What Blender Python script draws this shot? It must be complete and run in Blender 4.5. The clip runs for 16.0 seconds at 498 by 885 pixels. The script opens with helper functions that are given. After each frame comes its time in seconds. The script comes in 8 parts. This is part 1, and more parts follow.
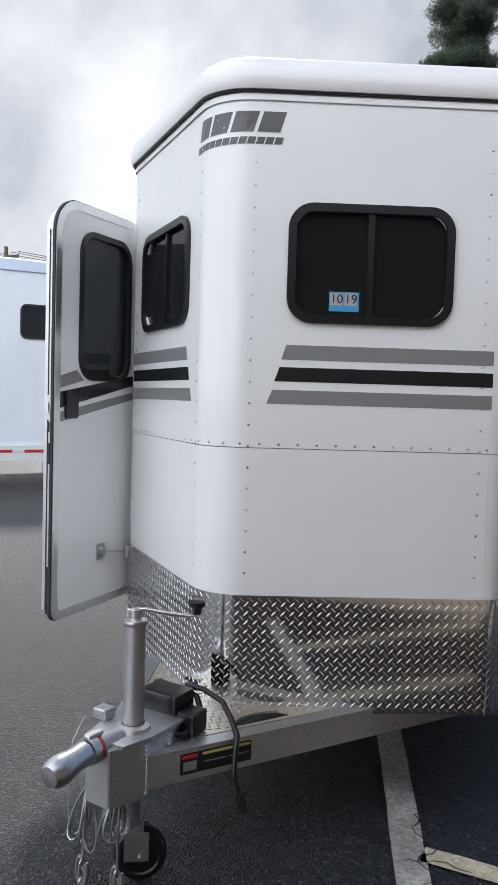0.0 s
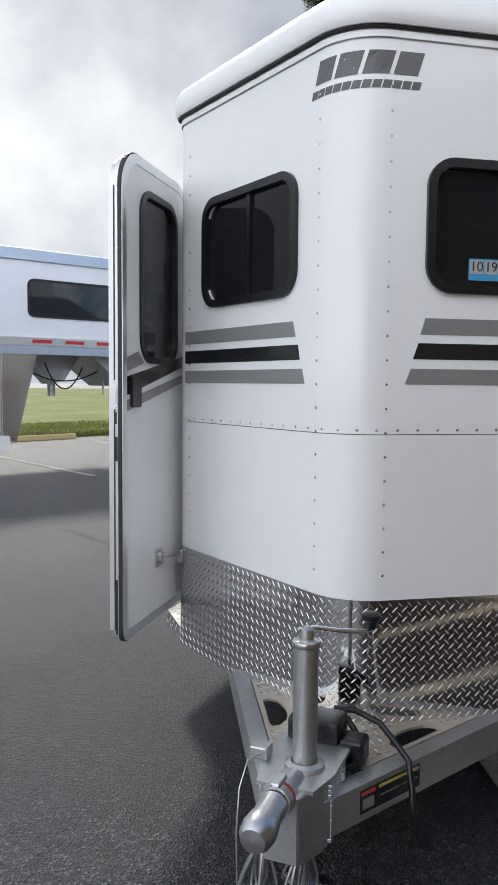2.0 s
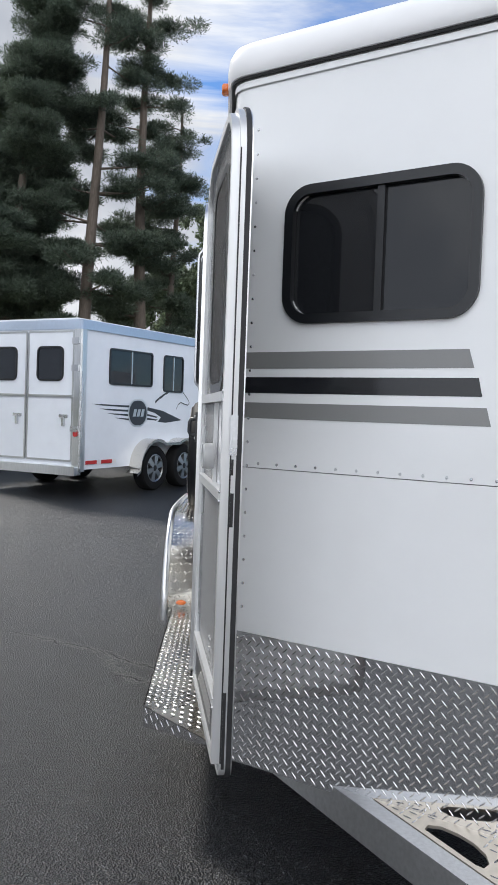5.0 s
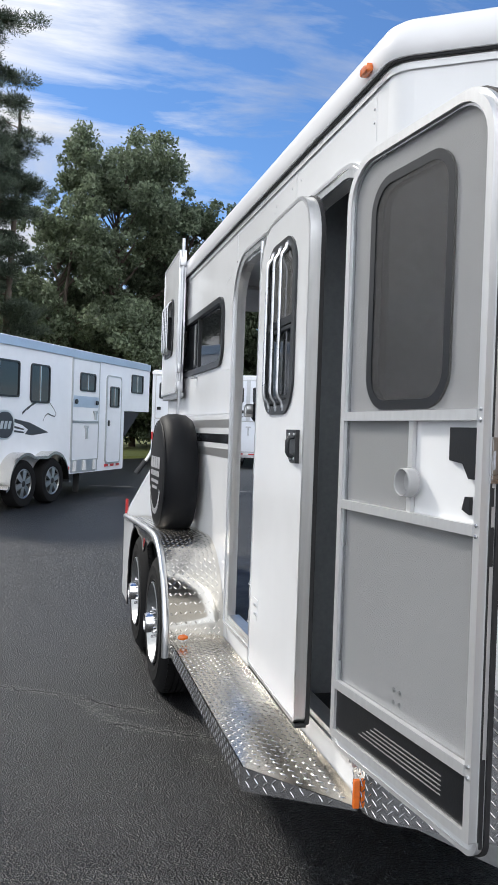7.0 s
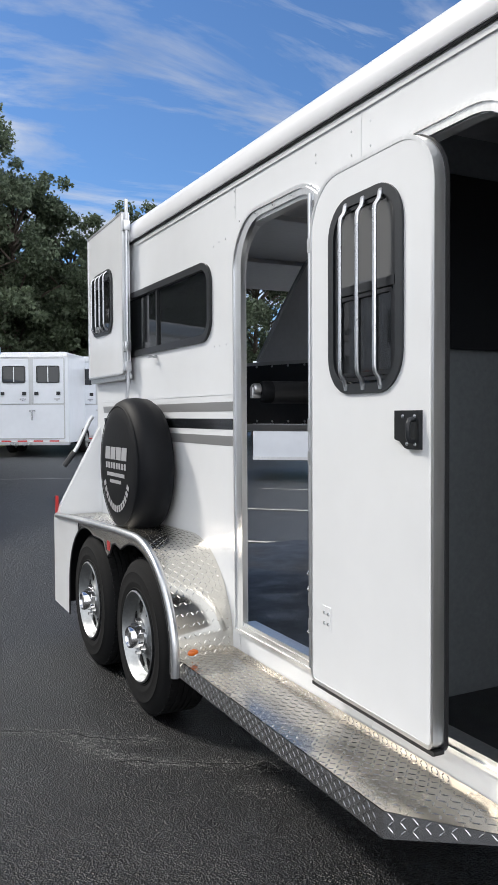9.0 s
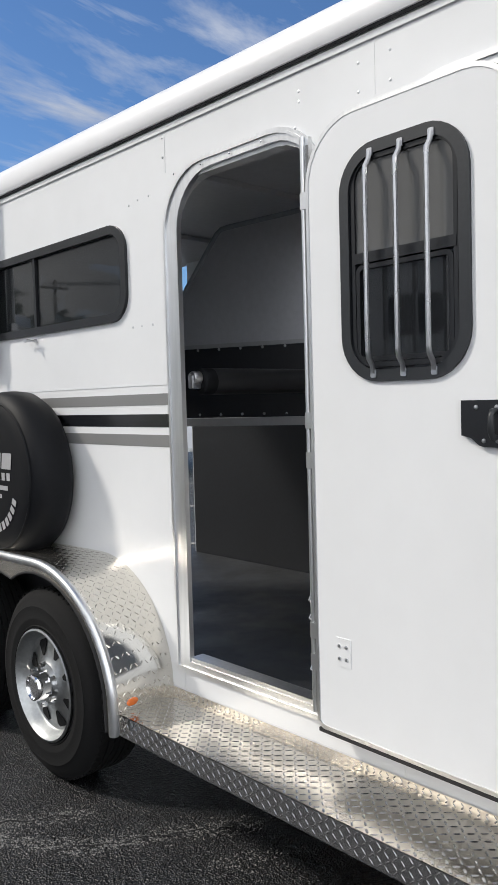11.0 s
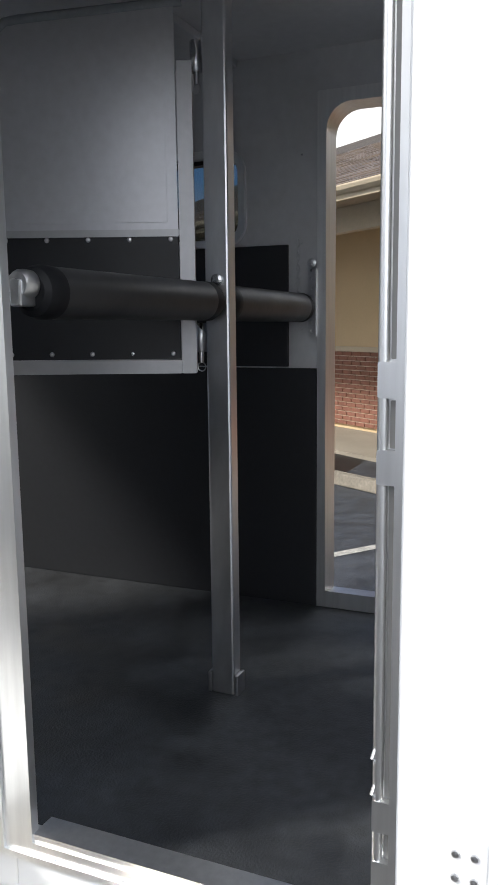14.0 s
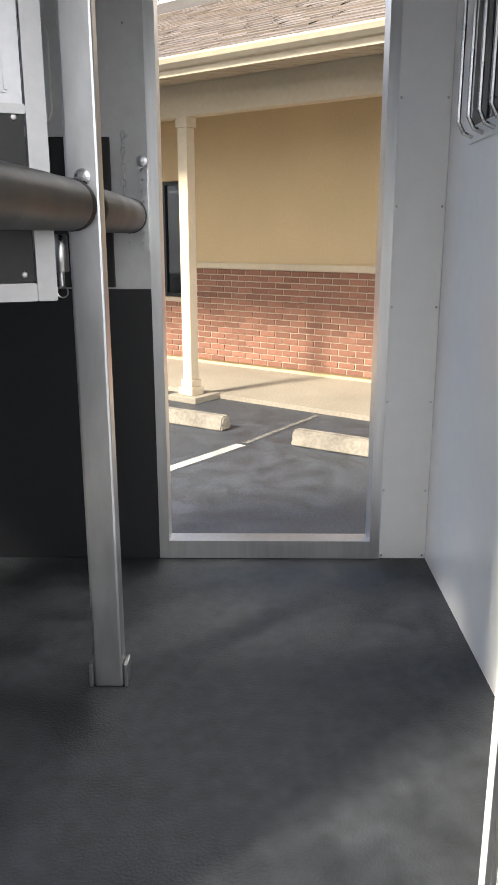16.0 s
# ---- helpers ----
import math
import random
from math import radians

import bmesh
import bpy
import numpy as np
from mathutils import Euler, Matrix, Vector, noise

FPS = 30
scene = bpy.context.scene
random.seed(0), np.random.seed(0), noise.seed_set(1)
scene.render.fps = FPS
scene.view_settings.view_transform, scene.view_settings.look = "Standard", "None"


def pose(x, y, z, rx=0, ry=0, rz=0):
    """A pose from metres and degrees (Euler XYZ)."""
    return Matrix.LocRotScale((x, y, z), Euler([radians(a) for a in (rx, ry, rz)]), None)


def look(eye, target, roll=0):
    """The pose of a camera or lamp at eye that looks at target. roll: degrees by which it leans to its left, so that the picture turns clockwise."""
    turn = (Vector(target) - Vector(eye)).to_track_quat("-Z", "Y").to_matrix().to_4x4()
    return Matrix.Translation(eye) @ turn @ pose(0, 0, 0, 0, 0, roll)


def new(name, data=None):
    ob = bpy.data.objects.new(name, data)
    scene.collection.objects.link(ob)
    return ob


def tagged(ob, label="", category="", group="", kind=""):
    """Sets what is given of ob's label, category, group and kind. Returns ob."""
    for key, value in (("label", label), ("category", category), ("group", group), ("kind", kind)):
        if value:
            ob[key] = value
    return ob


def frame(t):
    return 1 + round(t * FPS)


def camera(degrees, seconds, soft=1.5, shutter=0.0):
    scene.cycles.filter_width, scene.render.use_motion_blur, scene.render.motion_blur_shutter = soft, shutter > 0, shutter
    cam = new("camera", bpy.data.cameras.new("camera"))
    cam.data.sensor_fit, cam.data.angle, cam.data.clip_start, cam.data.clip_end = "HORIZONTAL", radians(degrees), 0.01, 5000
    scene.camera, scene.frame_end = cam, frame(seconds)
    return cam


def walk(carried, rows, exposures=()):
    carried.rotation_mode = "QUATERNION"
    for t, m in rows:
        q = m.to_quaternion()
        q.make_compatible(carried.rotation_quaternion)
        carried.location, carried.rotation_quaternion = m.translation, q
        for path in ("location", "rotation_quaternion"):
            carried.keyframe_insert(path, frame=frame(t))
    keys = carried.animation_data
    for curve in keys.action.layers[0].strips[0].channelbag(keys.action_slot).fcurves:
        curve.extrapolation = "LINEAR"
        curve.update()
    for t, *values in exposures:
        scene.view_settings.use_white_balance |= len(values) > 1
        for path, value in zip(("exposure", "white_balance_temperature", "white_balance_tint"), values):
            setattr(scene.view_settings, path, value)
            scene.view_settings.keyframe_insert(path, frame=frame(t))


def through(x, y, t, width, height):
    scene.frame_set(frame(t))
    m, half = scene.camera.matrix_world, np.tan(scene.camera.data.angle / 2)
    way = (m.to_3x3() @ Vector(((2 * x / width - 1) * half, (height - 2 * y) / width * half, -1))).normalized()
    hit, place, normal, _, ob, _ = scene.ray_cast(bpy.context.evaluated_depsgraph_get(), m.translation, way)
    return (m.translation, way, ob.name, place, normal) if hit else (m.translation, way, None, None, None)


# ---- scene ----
PATH = [
    (0, (2.378, -2.202, 1.489), (1.323, -0.506, 1.377), 1.7),
    (0.5, (2.213, -2.217, 1.455), (1.173, -0.511, 1.38), 2.2),
    (1, (1.966, -2.274, 1.453), (1.007, -0.523, 1.341), 1.1),
    (1.5, (1.709, -2.309, 1.445), (0.866, -0.501, 1.294), 0.3),
    (2, (1.464, -2.286, 1.469), (0.717, -0.437, 1.322), 0.5),
    (2.5, (1.226, -2.294, 1.482), (0.626, -0.39, 1.357), 0.4),
    (3, (1.038, -2.298, 1.468), (0.563, -0.357, 1.376), 0.5),
    (3.5, (0.814, -2.226, 1.466), (0.432, -0.265, 1.373), 1.5),
    (3.7, (0.709, -2.196, 1.482), (0.369, -0.227, 1.382), 1.7),
    (5.8, (-0.398, -1.751, 1.476), (-0.123, 0.229, 1.426), 1.4),
    (6, (-0.493, -1.73, 1.474), (-0.179, 0.244, 1.423), 1.2),
    (6.5, (-0.727, -1.604, 1.465), (-0.308, 0.35, 1.407), 1.6),
    (7, (-0.913, -1.449, 1.473), (-0.412, 0.486, 1.447), 1.9),
    (7.5, (-1.102, -1.322, 1.473), (-0.486, 0.581, 1.448), 0.7),
    (8, (-1.266, -1.19, 1.473), (-0.542, 0.674, 1.421), 0.3),
    (8.2, (-1.325, -1.1, 1.47), (-0.564, 0.749, 1.412), 0.4),
    (10.3, (-1.765, -0.199, 1.499), (-0.642, 1.453, 1.412), -1.3),
    (10.5, (-1.776, -0.124, 1.5), (-0.616, 1.503, 1.411), -1.0),
    (11, (-1.784, 0.102, 1.501), (-0.421, 1.562, 1.394), -1.6),
    (11.5, (-1.733, 0.293, 1.506), (-0.174, 1.539, 1.371), -1.9),
    (12, (-1.606, 0.52, 1.506), (0.024, 1.669, 1.36), -1.0),
    (12.5, (-1.495, 0.723, 1.505), (0.167, 1.822, 1.337), -1.3),
    (13, (-1.367, 0.982, 1.518), (0.364, 1.962, 1.31), -2.2),
    (13.5, (-1.201, 1.218, 1.518), (0.572, 2.113, 1.278), -0.2),
    (14, (-1.104, 1.431, 1.509), (0.717, 2.204, 1.217), -0.6),
    (14.5, (-1.048, 1.632, 1.523), (0.851, 2.138, 1.157), -2.1),
    (15, (-0.955, 1.773, 1.515), (0.978, 2.078, 1.101), -1.9),
    (15.5, (-0.873, 1.892, 1.51), (1.06, 2.084, 1.034), -0.6),
    (16, (-0.854, 1.969, 1.518), (1.08, 1.996, 1.006), -0.1),
]
EXPOSURE = [(0, 1.50, 6350, 10), (1.0, 1.22, 6350, 10), (1.6, 1.36, 6350, 10), (2.2, 1.38, 6350, 10), (3.0, 1.33, 6350, 10), (3.7, 1.28, 6350, 10), (5.8, 1.45, 6400, 10), (7.0, 1.48, 6420, 10), (8.2, 1.36, 6450, 10), (10.5, 1.31, 6550, 10), (12.0, 1.13, 6600, 10), (13.0, 1.12, 6600, 10), (13.5, 1.40, 6560, 10), (14.0, 1.92, 6520, 10), (14.5, 2.34, 6580, 10), (15.0, 2.65, 6700, 10), (15.5, 2.94, 6950, 10), (16.0, 3.02, 7100, 10)]
cam = camera(35.3, 16.0)
walk(cam, [(t, look(eye, target, roll)) for t, eye, target, roll in PATH], EXPOSURE)

# ---- light ----
SUN_EL, SUN_AZ = 41.0, 39.0          # degrees; azimuth from +y towards -x
sun_dir = Vector((-math.sin(radians(SUN_AZ)) * math.cos(radians(SUN_EL)), math.cos(radians(SUN_AZ)) * math.cos(radians(SUN_EL)), math.sin(radians(SUN_EL))))
world = bpy.data.worlds.new("sky")
scene.world = world
world.use_nodes = True
wn, wl = world.node_tree.nodes, world.node_tree.links
wn.clear()
w_out = wn.new("ShaderNodeOutputWorld")
w_bg = wn.new("ShaderNodeBackground")
w_sky = wn.new("ShaderNodeTexSky")
w_sky.sky_type = "NISHITA"
w_sky.sun_disc = False
w_sky.sun_elevation = radians(SUN_EL)
w_sky.sun_rotation = radians(-SUN_AZ)
w_sky.air_density, w_sky.dust_density, w_sky.ozone_density = 1.0, 0.15, 4.0
w_bg.inputs["Strength"].default_value = 0.1
w_geo = wn.new("ShaderNodeTexCoord")
# clouds on a flat layer: direction divided by its height, stretched into streaks
w_sep = wn.new("ShaderNodeSeparateXYZ")
w_add = wn.new("ShaderNodeMath"); w_add.operation = "ADD"; w_add.inputs[1].default_value = 0.18
w_max = wn.new("ShaderNodeMath"); w_max.operation = "MAXIMUM"; w_max.inputs[1].default_value = 0.05
w_dx = wn.new("ShaderNodeMath"); w_dx.operation = "DIVIDE"
w_dy = wn.new("ShaderNodeMath"); w_dy.operation = "DIVIDE"
w_comb = wn.new("ShaderNodeCombineXYZ")
w_map = wn.new("ShaderNodeMapping")
w_map.inputs["Rotation"].default_value = (0, 0, radians(28))
w_map.inputs["Scale"].default_value = (0.55, 1.5, 1.0)
w_map.inputs["Location"].default_value = (3.1, 1.7, 0.0)
w_noise = wn.new("ShaderNodeTexNoise")
w_noise.inputs["Scale"].default_value = 2.2
w_noise.inputs["Detail"].default_value = 7.0
w_noise.inputs["Roughness"].default_value = 0.6
w_noise.inputs["Distortion"].default_value = 0.5
# the sky is overcast towards the sun and clears beside it; the unseen bank facing the nose is added to light it
w_dot = wn.new("ShaderNodeVectorMath"); w_dot.operation = "DOT_PRODUCT"
w_dot.inputs[1].default_value = (-0.93, 0.36, 0.0)
w_bank = wn.new("ShaderNodeMapRange")
w_bank.inputs["From Min"].default_value, w_bank.inputs["From Max"].default_value = 0.24, 0.54
w_bank.inputs["To Min"].default_value, w_bank.inputs["To Max"].default_value = 0.0, 0.42
w_dot2 = wn.new("ShaderNodeVectorMath"); w_dot2.operation = "DOT_PRODUCT"
w_dot2.inputs[1].default_value = (0.12, -0.99, 0.0)
w_fill_bank = wn.new("ShaderNodeMapRange")
w_fill_bank.inputs["From Min"].default_value, w_fill_bank.inputs["From Max"].default_value = 0.0, 0.5
w_fill_bank.inputs["To Min"].default_value, w_fill_bank.inputs["To Max"].default_value = 0.0, 0.32
w_both = wn.new("ShaderNodeMath"); w_both.operation = "MAXIMUM"
w_dim = wn.new("ShaderNodeVectorMath"); w_dim.operation = "MULTIPLY"
w_dim.inputs[1].default_value = (0.34, 0.43, 0.52)
w_sum = wn.new("ShaderNodeMath"); w_sum.operation = "ADD"
# clouds opposite the sun are made brighter, out of view, to light the nose
w_fill = wn.new("ShaderNodeMapRange")
w_fill.inputs["From Min"].default_value, w_fill.inputs["From Max"].default_value = -0.25, 0.75
w_fill.inputs["To Min"].default_value, w_fill.inputs["To Max"].default_value = 1.0, 3.0
w_bright = wn.new("ShaderNodeVectorMath"); w_bright.operation = "SCALE"
w_cov = wn.new("ShaderNodeMapRange")
w_cov.inputs["From Min"].default_value, w_cov.inputs["From Max"].default_value = 0.47, 0.72
w_mix = wn.new("ShaderNodeMix"); w_mix.data_type = "RGBA"
w_ccol = wn.new("ShaderNodeMix"); w_ccol.data_type = "RGBA"
w_ccol.inputs["A"].default_value = (1.78, 1.90, 2.14, 1)
w_ccol.inputs["B"].default_value = (3.95, 3.98, 4.0, 1)
w_n2 = wn.new("ShaderNodeTexNoise"); w_n2.inputs["Scale"].default_value = 3.4; w_n2.inputs["Detail"].default_value = 5.0
wl.new(w_geo.outputs["Generated"], w_sep.inputs[0])
wl.new(w_sep.outputs["Z"], w_add.inputs[0])
wl.new(w_add.outputs[0], w_max.inputs[0])
wl.new(w_sep.outputs["X"], w_dx.inputs[0]); wl.new(w_max.outputs[0], w_dx.inputs[1])
wl.new(w_sep.outputs["Y"], w_dy.inputs[0]); wl.new(w_max.outputs[0], w_dy.inputs[1])
wl.new(w_dx.outputs[0], w_comb.inputs["X"]); wl.new(w_dy.outputs[0], w_comb.inputs["Y"])
wl.new(w_comb.outputs[0], w_map.inputs["Vector"])
wl.new(w_map.outputs[0], w_noise.inputs["Vector"])
wl.new(w_geo.outputs["Generated"], w_n2.inputs["Vector"])
wl.new(w_geo.outputs["Generated"], w_dot.inputs[0])
wl.new(w_dot.outputs["Value"], w_bank.inputs["Value"])
wl.new(w_geo.outputs["Generated"], w_dot2.inputs[0])
wl.new(w_dot2.outputs["Value"], w_fill_bank.inputs["Value"])
wl.new(w_bank.outputs[0], w_both.inputs[0]); wl.new(w_fill_bank.outputs[0], w_both.inputs[1])
wl.new(w_noise.outputs["Fac"], w_sum.inputs[0]); wl.new(w_both.outputs[0], w_sum.inputs[1])
wl.new(w_sum.outputs[0], w_cov.inputs["Value"])
w_con = wn.new("ShaderNodeMapRange")
w_con.inputs["From Min"].default_value, w_con.inputs["From Max"].default_value = 0.36, 0.66
wl.new(w_n2.outputs["Fac"], w_con.inputs["Value"])
wl.new(w_con.outputs[0], w_ccol.inputs["Factor"])
wl.new(w_cov.outputs[0], w_mix.inputs["Factor"])
wl.new(w_sky.outputs[0], w_dim.inputs[0]); wl.new(w_dim.outputs[0], w_mix.inputs["A"]); wl.new(w_dot2.outputs["Value"], w_fill.inputs["Value"]); wl.new(w_ccol.outputs["Result"], w_bright.inputs[0]); wl.new(w_fill.outputs[0], w_bright.inputs["Scale"]); wl.new(w_bright.outputs[0], w_mix.inputs["B"])
wl.new(w_mix.outputs["Result"], w_bg.inputs["Color"])
wl.new(w_bg.outputs[0], w_out.inputs["Surface"])
sun = new("sun", bpy.data.lights.new("sun", "SUN"))
sun.data.energy, sun.data.angle, sun.data.color = 1.1, radians(8.0), (1.0, 0.95, 0.87)
sun.matrix_world = look(sun_dir * 30, (0, 0, 0))


# ---- materials ----
def material(name, color, rough=0.5, metal=0.0, vary=0.06, grain=40.0, bump=0.0, bump_scale=None, patch=1.2, patch_vary=0.0, coat=0.0, spec=0.5, aniso=None, rough_vary=0.0, random_obj=0.0):
    """A plain surface with two scales of variation, a fine bump and uneven gloss."""
    m = bpy.data.materials.new(name)
    m.use_nodes = True
    n, l = m.node_tree.nodes, m.node_tree.links
    b = n["Principled BSDF"]
    b.inputs["Roughness"].default_value, b.inputs["Metallic"].default_value = rough, metal
    b.inputs["Specular IOR Level"].default_value = spec
    b.inputs["Coat Weight"].default_value = coat
    b.inputs["Coat Roughness"].default_value = 0.08
    tc = n.new("ShaderNodeTexCoord")
    mp = n.new("ShaderNodeMapping")
    if aniso:
        mp.inputs["Scale"].default_value = aniso
    l.new(tc.outputs["Object"], mp.inputs["Vector"])
    fine, big = n.new("ShaderNodeTexNoise"), n.new("ShaderNodeTexNoise")
    fine.inputs["Scale"].default_value, fine.inputs["Detail"].default_value = grain, 5
    big.inputs["Scale"].default_value, big.inputs["Detail"].default_value = patch, 3
    l.new(mp.outputs[0], fine.inputs["Vector"]); l.new(mp.outputs[0], big.inputs["Vector"])
    val = None
    for tex, amount in ((fine, vary), (big, patch_vary)):
        r = n.new("ShaderNodeMapRange")
        r.inputs["From Min"].default_value, r.inputs["From Max"].default_value = 0.25, 0.75
        r.inputs["To Min"].default_value, r.inputs["To Max"].default_value = 1 - amount, 1 + amount
        l.new(tex.outputs["Fac"], r.inputs["Value"])
        if val is None:
            val = r.outputs[0]
        else:
            mu = n.new("ShaderNodeMath"); mu.operation = "MULTIPLY"
            l.new(val, mu.inputs[0]); l.new(r.outputs[0], mu.inputs[1])
            val = mu.outputs[0]
    if random_obj:
        oi = n.new("ShaderNodeObjectInfo")
        r = n.new("ShaderNodeMapRange")
        r.inputs["To Min"].default_value, r.inputs["To Max"].default_value = 1 - random_obj, 1 + random_obj
        l.new(oi.outputs["Random"], r.inputs["Value"])
        mu = n.new("ShaderNodeMath"); mu.operation = "MULTIPLY"
        l.new(val, mu.inputs[0]); l.new(r.outputs[0], mu.inputs[1])
        val = mu.outputs[0]
    mix = n.new("ShaderNodeVectorMath"); mix.operation = "SCALE"
    mix.inputs[0].default_value = color
    l.new(val, mix.inputs["Scale"])
    l.new(mix.outputs[0], b.inputs["Base Color"])
    if rough_vary:
        r = n.new("ShaderNodeMapRange")
        r.inputs["From Min"].default_value, r.inputs["From Max"].default_value = 0.3, 0.7
        r.inputs["To Min"].default_value, r.inputs["To Max"].default_value = max(rough - rough_vary, 0.02), min(rough + rough_vary, 1)
        l.new(big.outputs["Fac"], r.inputs["Value"]); l.new(r.outputs[0], b.inputs["Roughness"])
    if bump:
        bt = n.new("ShaderNodeTexNoise")
        bt.inputs["Scale"].default_value, bt.inputs["Detail"].default_value = bump_scale or grain, 4
        l.new(mp.outputs[0], bt.inputs["Vector"])
        bp = n.new("ShaderNodeBump")
        bp.inputs["Strength"].default_value, bp.inputs["Distance"].default_value = bump, 0.01
        l.new(bt.outputs["Fac"], bp.inputs["Height"]); l.new(bp.outputs[0], b.inputs["Normal"])
    return m


def glass(name, tint=(0.02, 0.022, 0.025), see=0.35):
    """Dark tinted glass: partly see-through, with a glossy face."""
    m = bpy.data.materials.new(name)
    m.use_nodes = True
    n, l = m.node_tree.nodes, m.node_tree.links
    b = n["Principled BSDF"]
    b.inputs["Base Color"].default_value = (*tint, 1)
    b.inputs["Roughness"].default_value = 0.03
    tr = n.new("ShaderNodeBsdfTransparent")
    tr.inputs["Color"].default_value = (0.45, 0.47, 0.48, 1)
    mx = n.new("ShaderNodeMixShader")
    mx.inputs["Fac"].default_value = see
    l.new(b.outputs[0], mx.inputs[1]); l.new(tr.outputs[0], mx.inputs[2])
    l.new(mx.outputs[0], n["Material Output"].inputs["Surface"])
    return m


def mesh_screen(name, color, solid):
    """Insect screen: too fine to draw wire by wire, so it covers a share of what lies behind."""
    m = bpy.data.materials.new(name)
    m.use_nodes = True
    n, l = m.node_tree.nodes, m.node_tree.links
    b = n["Principled BSDF"]
    b.inputs["Base Color"].default_value = (*color, 1)
    b.inputs["Roughness"].default_value = 0.6
    tr = n.new("ShaderNodeBsdfTransparent")
    mx = n.new("ShaderNodeMixShader")
    mx.inputs["Fac"].default_value = 1 - solid
    l.new(b.outputs[0], mx.inputs[1]); l.new(tr.outputs[0], mx.inputs[2])
    l.new(mx.outputs[0], n["Material Output"].inputs["Surface"])
    return m


M_WHITE = material("white_paint", (0.80, 0.81, 0.82), 0.22, vary=0.012, grain=9, patch_vary=0.03, coat=0.3, bump=0.012, bump_scale=2.2, rough_vary=0.05)
M_WHITE_IN = material("white_panel_inside", (0.86, 0.862, 0.865), 0.22, vary=0.02, grain=20, patch_vary=0.04)
M_ROOF = material("white_roof_cap", (0.82, 0.82, 0.83), 0.28, vary=0.015, grain=12, patch_vary=0.03, coat=0.2, bump=0.02, bump_scale=4)
M_ALU = material("brushed_aluminium", (0.72, 0.73, 0.74), 0.34, 1.0, vary=0.08, grain=60, patch_vary=0.08, aniso=(1, 1, 0.08), rough_vary=0.1, bump=0.03)
M_ALU_WALL = material("aluminium_sheet", (0.60, 0.61, 0.63), 0.42, 0.3, vary=0.05, grain=30, patch_vary=0.12, rough_vary=0.08, bump=0.02, bump_scale=3)
M_ALU_MATT = material("satin_aluminium", (0.66, 0.665, 0.67), 0.38, 0.55, vary=0.05, grain=60, patch_vary=0.08, aniso=(1, 1, 0.08), rough_vary=0.08, bump=0.02)
M_GATE = material("grey_gate_aluminium", (0.42, 0.425, 0.44), 0.44, 0.6, vary=0.05, grain=40, patch_vary=0.1, rough_vary=0.08, bump=0.03, bump_scale=4)
M_POST = material("smudged_aluminium", (0.68, 0.69, 0.71), 0.34, 1.0, vary=0.10, grain=30, patch_vary=0.14, patch=5, aniso=(1, 1, 0.35), rough_vary=0.06)
M_HEAD = material("brushed_head_panel", (0.52, 0.53, 0.56), 0.42, 0.55, vary=0.05, grain=40, patch_vary=0.1, rough_vary=0.08, bump=0.03, bump_scale=4)
M_PLATE = material("diamond_plate_aluminium", (0.66, 0.66, 0.67), 0.075, 1.0, vary=0.05, grain=50, patch_vary=0.08, rough_vary=0.03, bump=0.012, bump_scale=5)
M_LUG = material("diamond_plate_lug", (0.54, 0.54, 0.54), 0.26, 1.0, vary=0.05, grain=60)
M_FENDER = material("polished_aluminium_fender", (0.72, 0.69, 0.63), 0.19, 1.0, vary=0.04, grain=40, patch_vary=0.06, rough_vary=0.06, bump=0.03, bump_scale=8)
M_DECK = material("dull_tread_plate", (0.66, 0.60, 0.51), 0.40, 0.75, vary=0.08, grain=40, patch_vary=0.15, patch=4, rough_vary=0.1, bump=0.03, bump_scale=8)
M_STEP = material("worn_tread_plate", (0.60, 0.565, 0.51), 0.27, 1.0, vary=0.06, grain=40, patch_vary=0.12, patch=3, rough_vary=0.08, bump=0.03, bump_scale=8)
M_CASTALU = material("welded_aluminium", (0.55, 0.56, 0.57), 0.42, 1.0, vary=0.1, grain=70, patch_vary=0.12, bump=0.08, bump_scale=120, rough_vary=0.1)
M_STEEL = material("zinc_plated_steel", (0.58, 0.59, 0.61), 0.3, 1.0, vary=0.08, grain=80, patch_vary=0.1, rough_vary=0.1)
M_RIM = material("galvanised_rim", (0.43, 0.445, 0.45), 0.38, 1.0, vary=0.12, grain=60, patch_vary=0.1, rough_vary=0.1, bump=0.04)
M_CHROME = material("chrome", (0.85, 0.85, 0.86), 0.08, 1.0, vary=0.02)
M_BLACK = material("black_plastic", (0.0075, 0.0085, 0.0105), 0.30, vary=0.15, grain=90, bump=0.05, bump_scale=200)
M_FRAME_GREY = material("charcoal_frame", (0.020, 0.0225, 0.026), 0.36, vary=0.12, grain=90, bump=0.04, bump_scale=200)
M_SEAL = material("black_rubber_seal", (0.018, 0.018, 0.02), 0.6, vary=0.15, grain=60)
M_VINYL_BLACK = material("black_vinyl", (0.005, 0.0056, 0.0072), 0.58, spec=0.2, vary=0.1, grain=50, patch_vary=0.2, bump=0.06, bump_scale=25)
M_TYRE = material("tyre_rubber", (0.0045, 0.0046, 0.0050), 0.85, spec=0.3, vary=0.15, grain=80, patch_vary=0.25, patch=4, bump=0.1, bump_scale=150)
M_MAT = material("rubber_floor_mat", (0.0285, 0.032, 0.037), 0.55, vary=0.35, grain=26, patch_vary=0.5, patch=5.0, bump=0.25, bump_scale=160, rough_vary=0.15)
M_KICK = material("rubber_wall_mat", (0.0095, 0.011, 0.0145), 0.5, vary=0.15, grain=50, patch_vary=0.2)
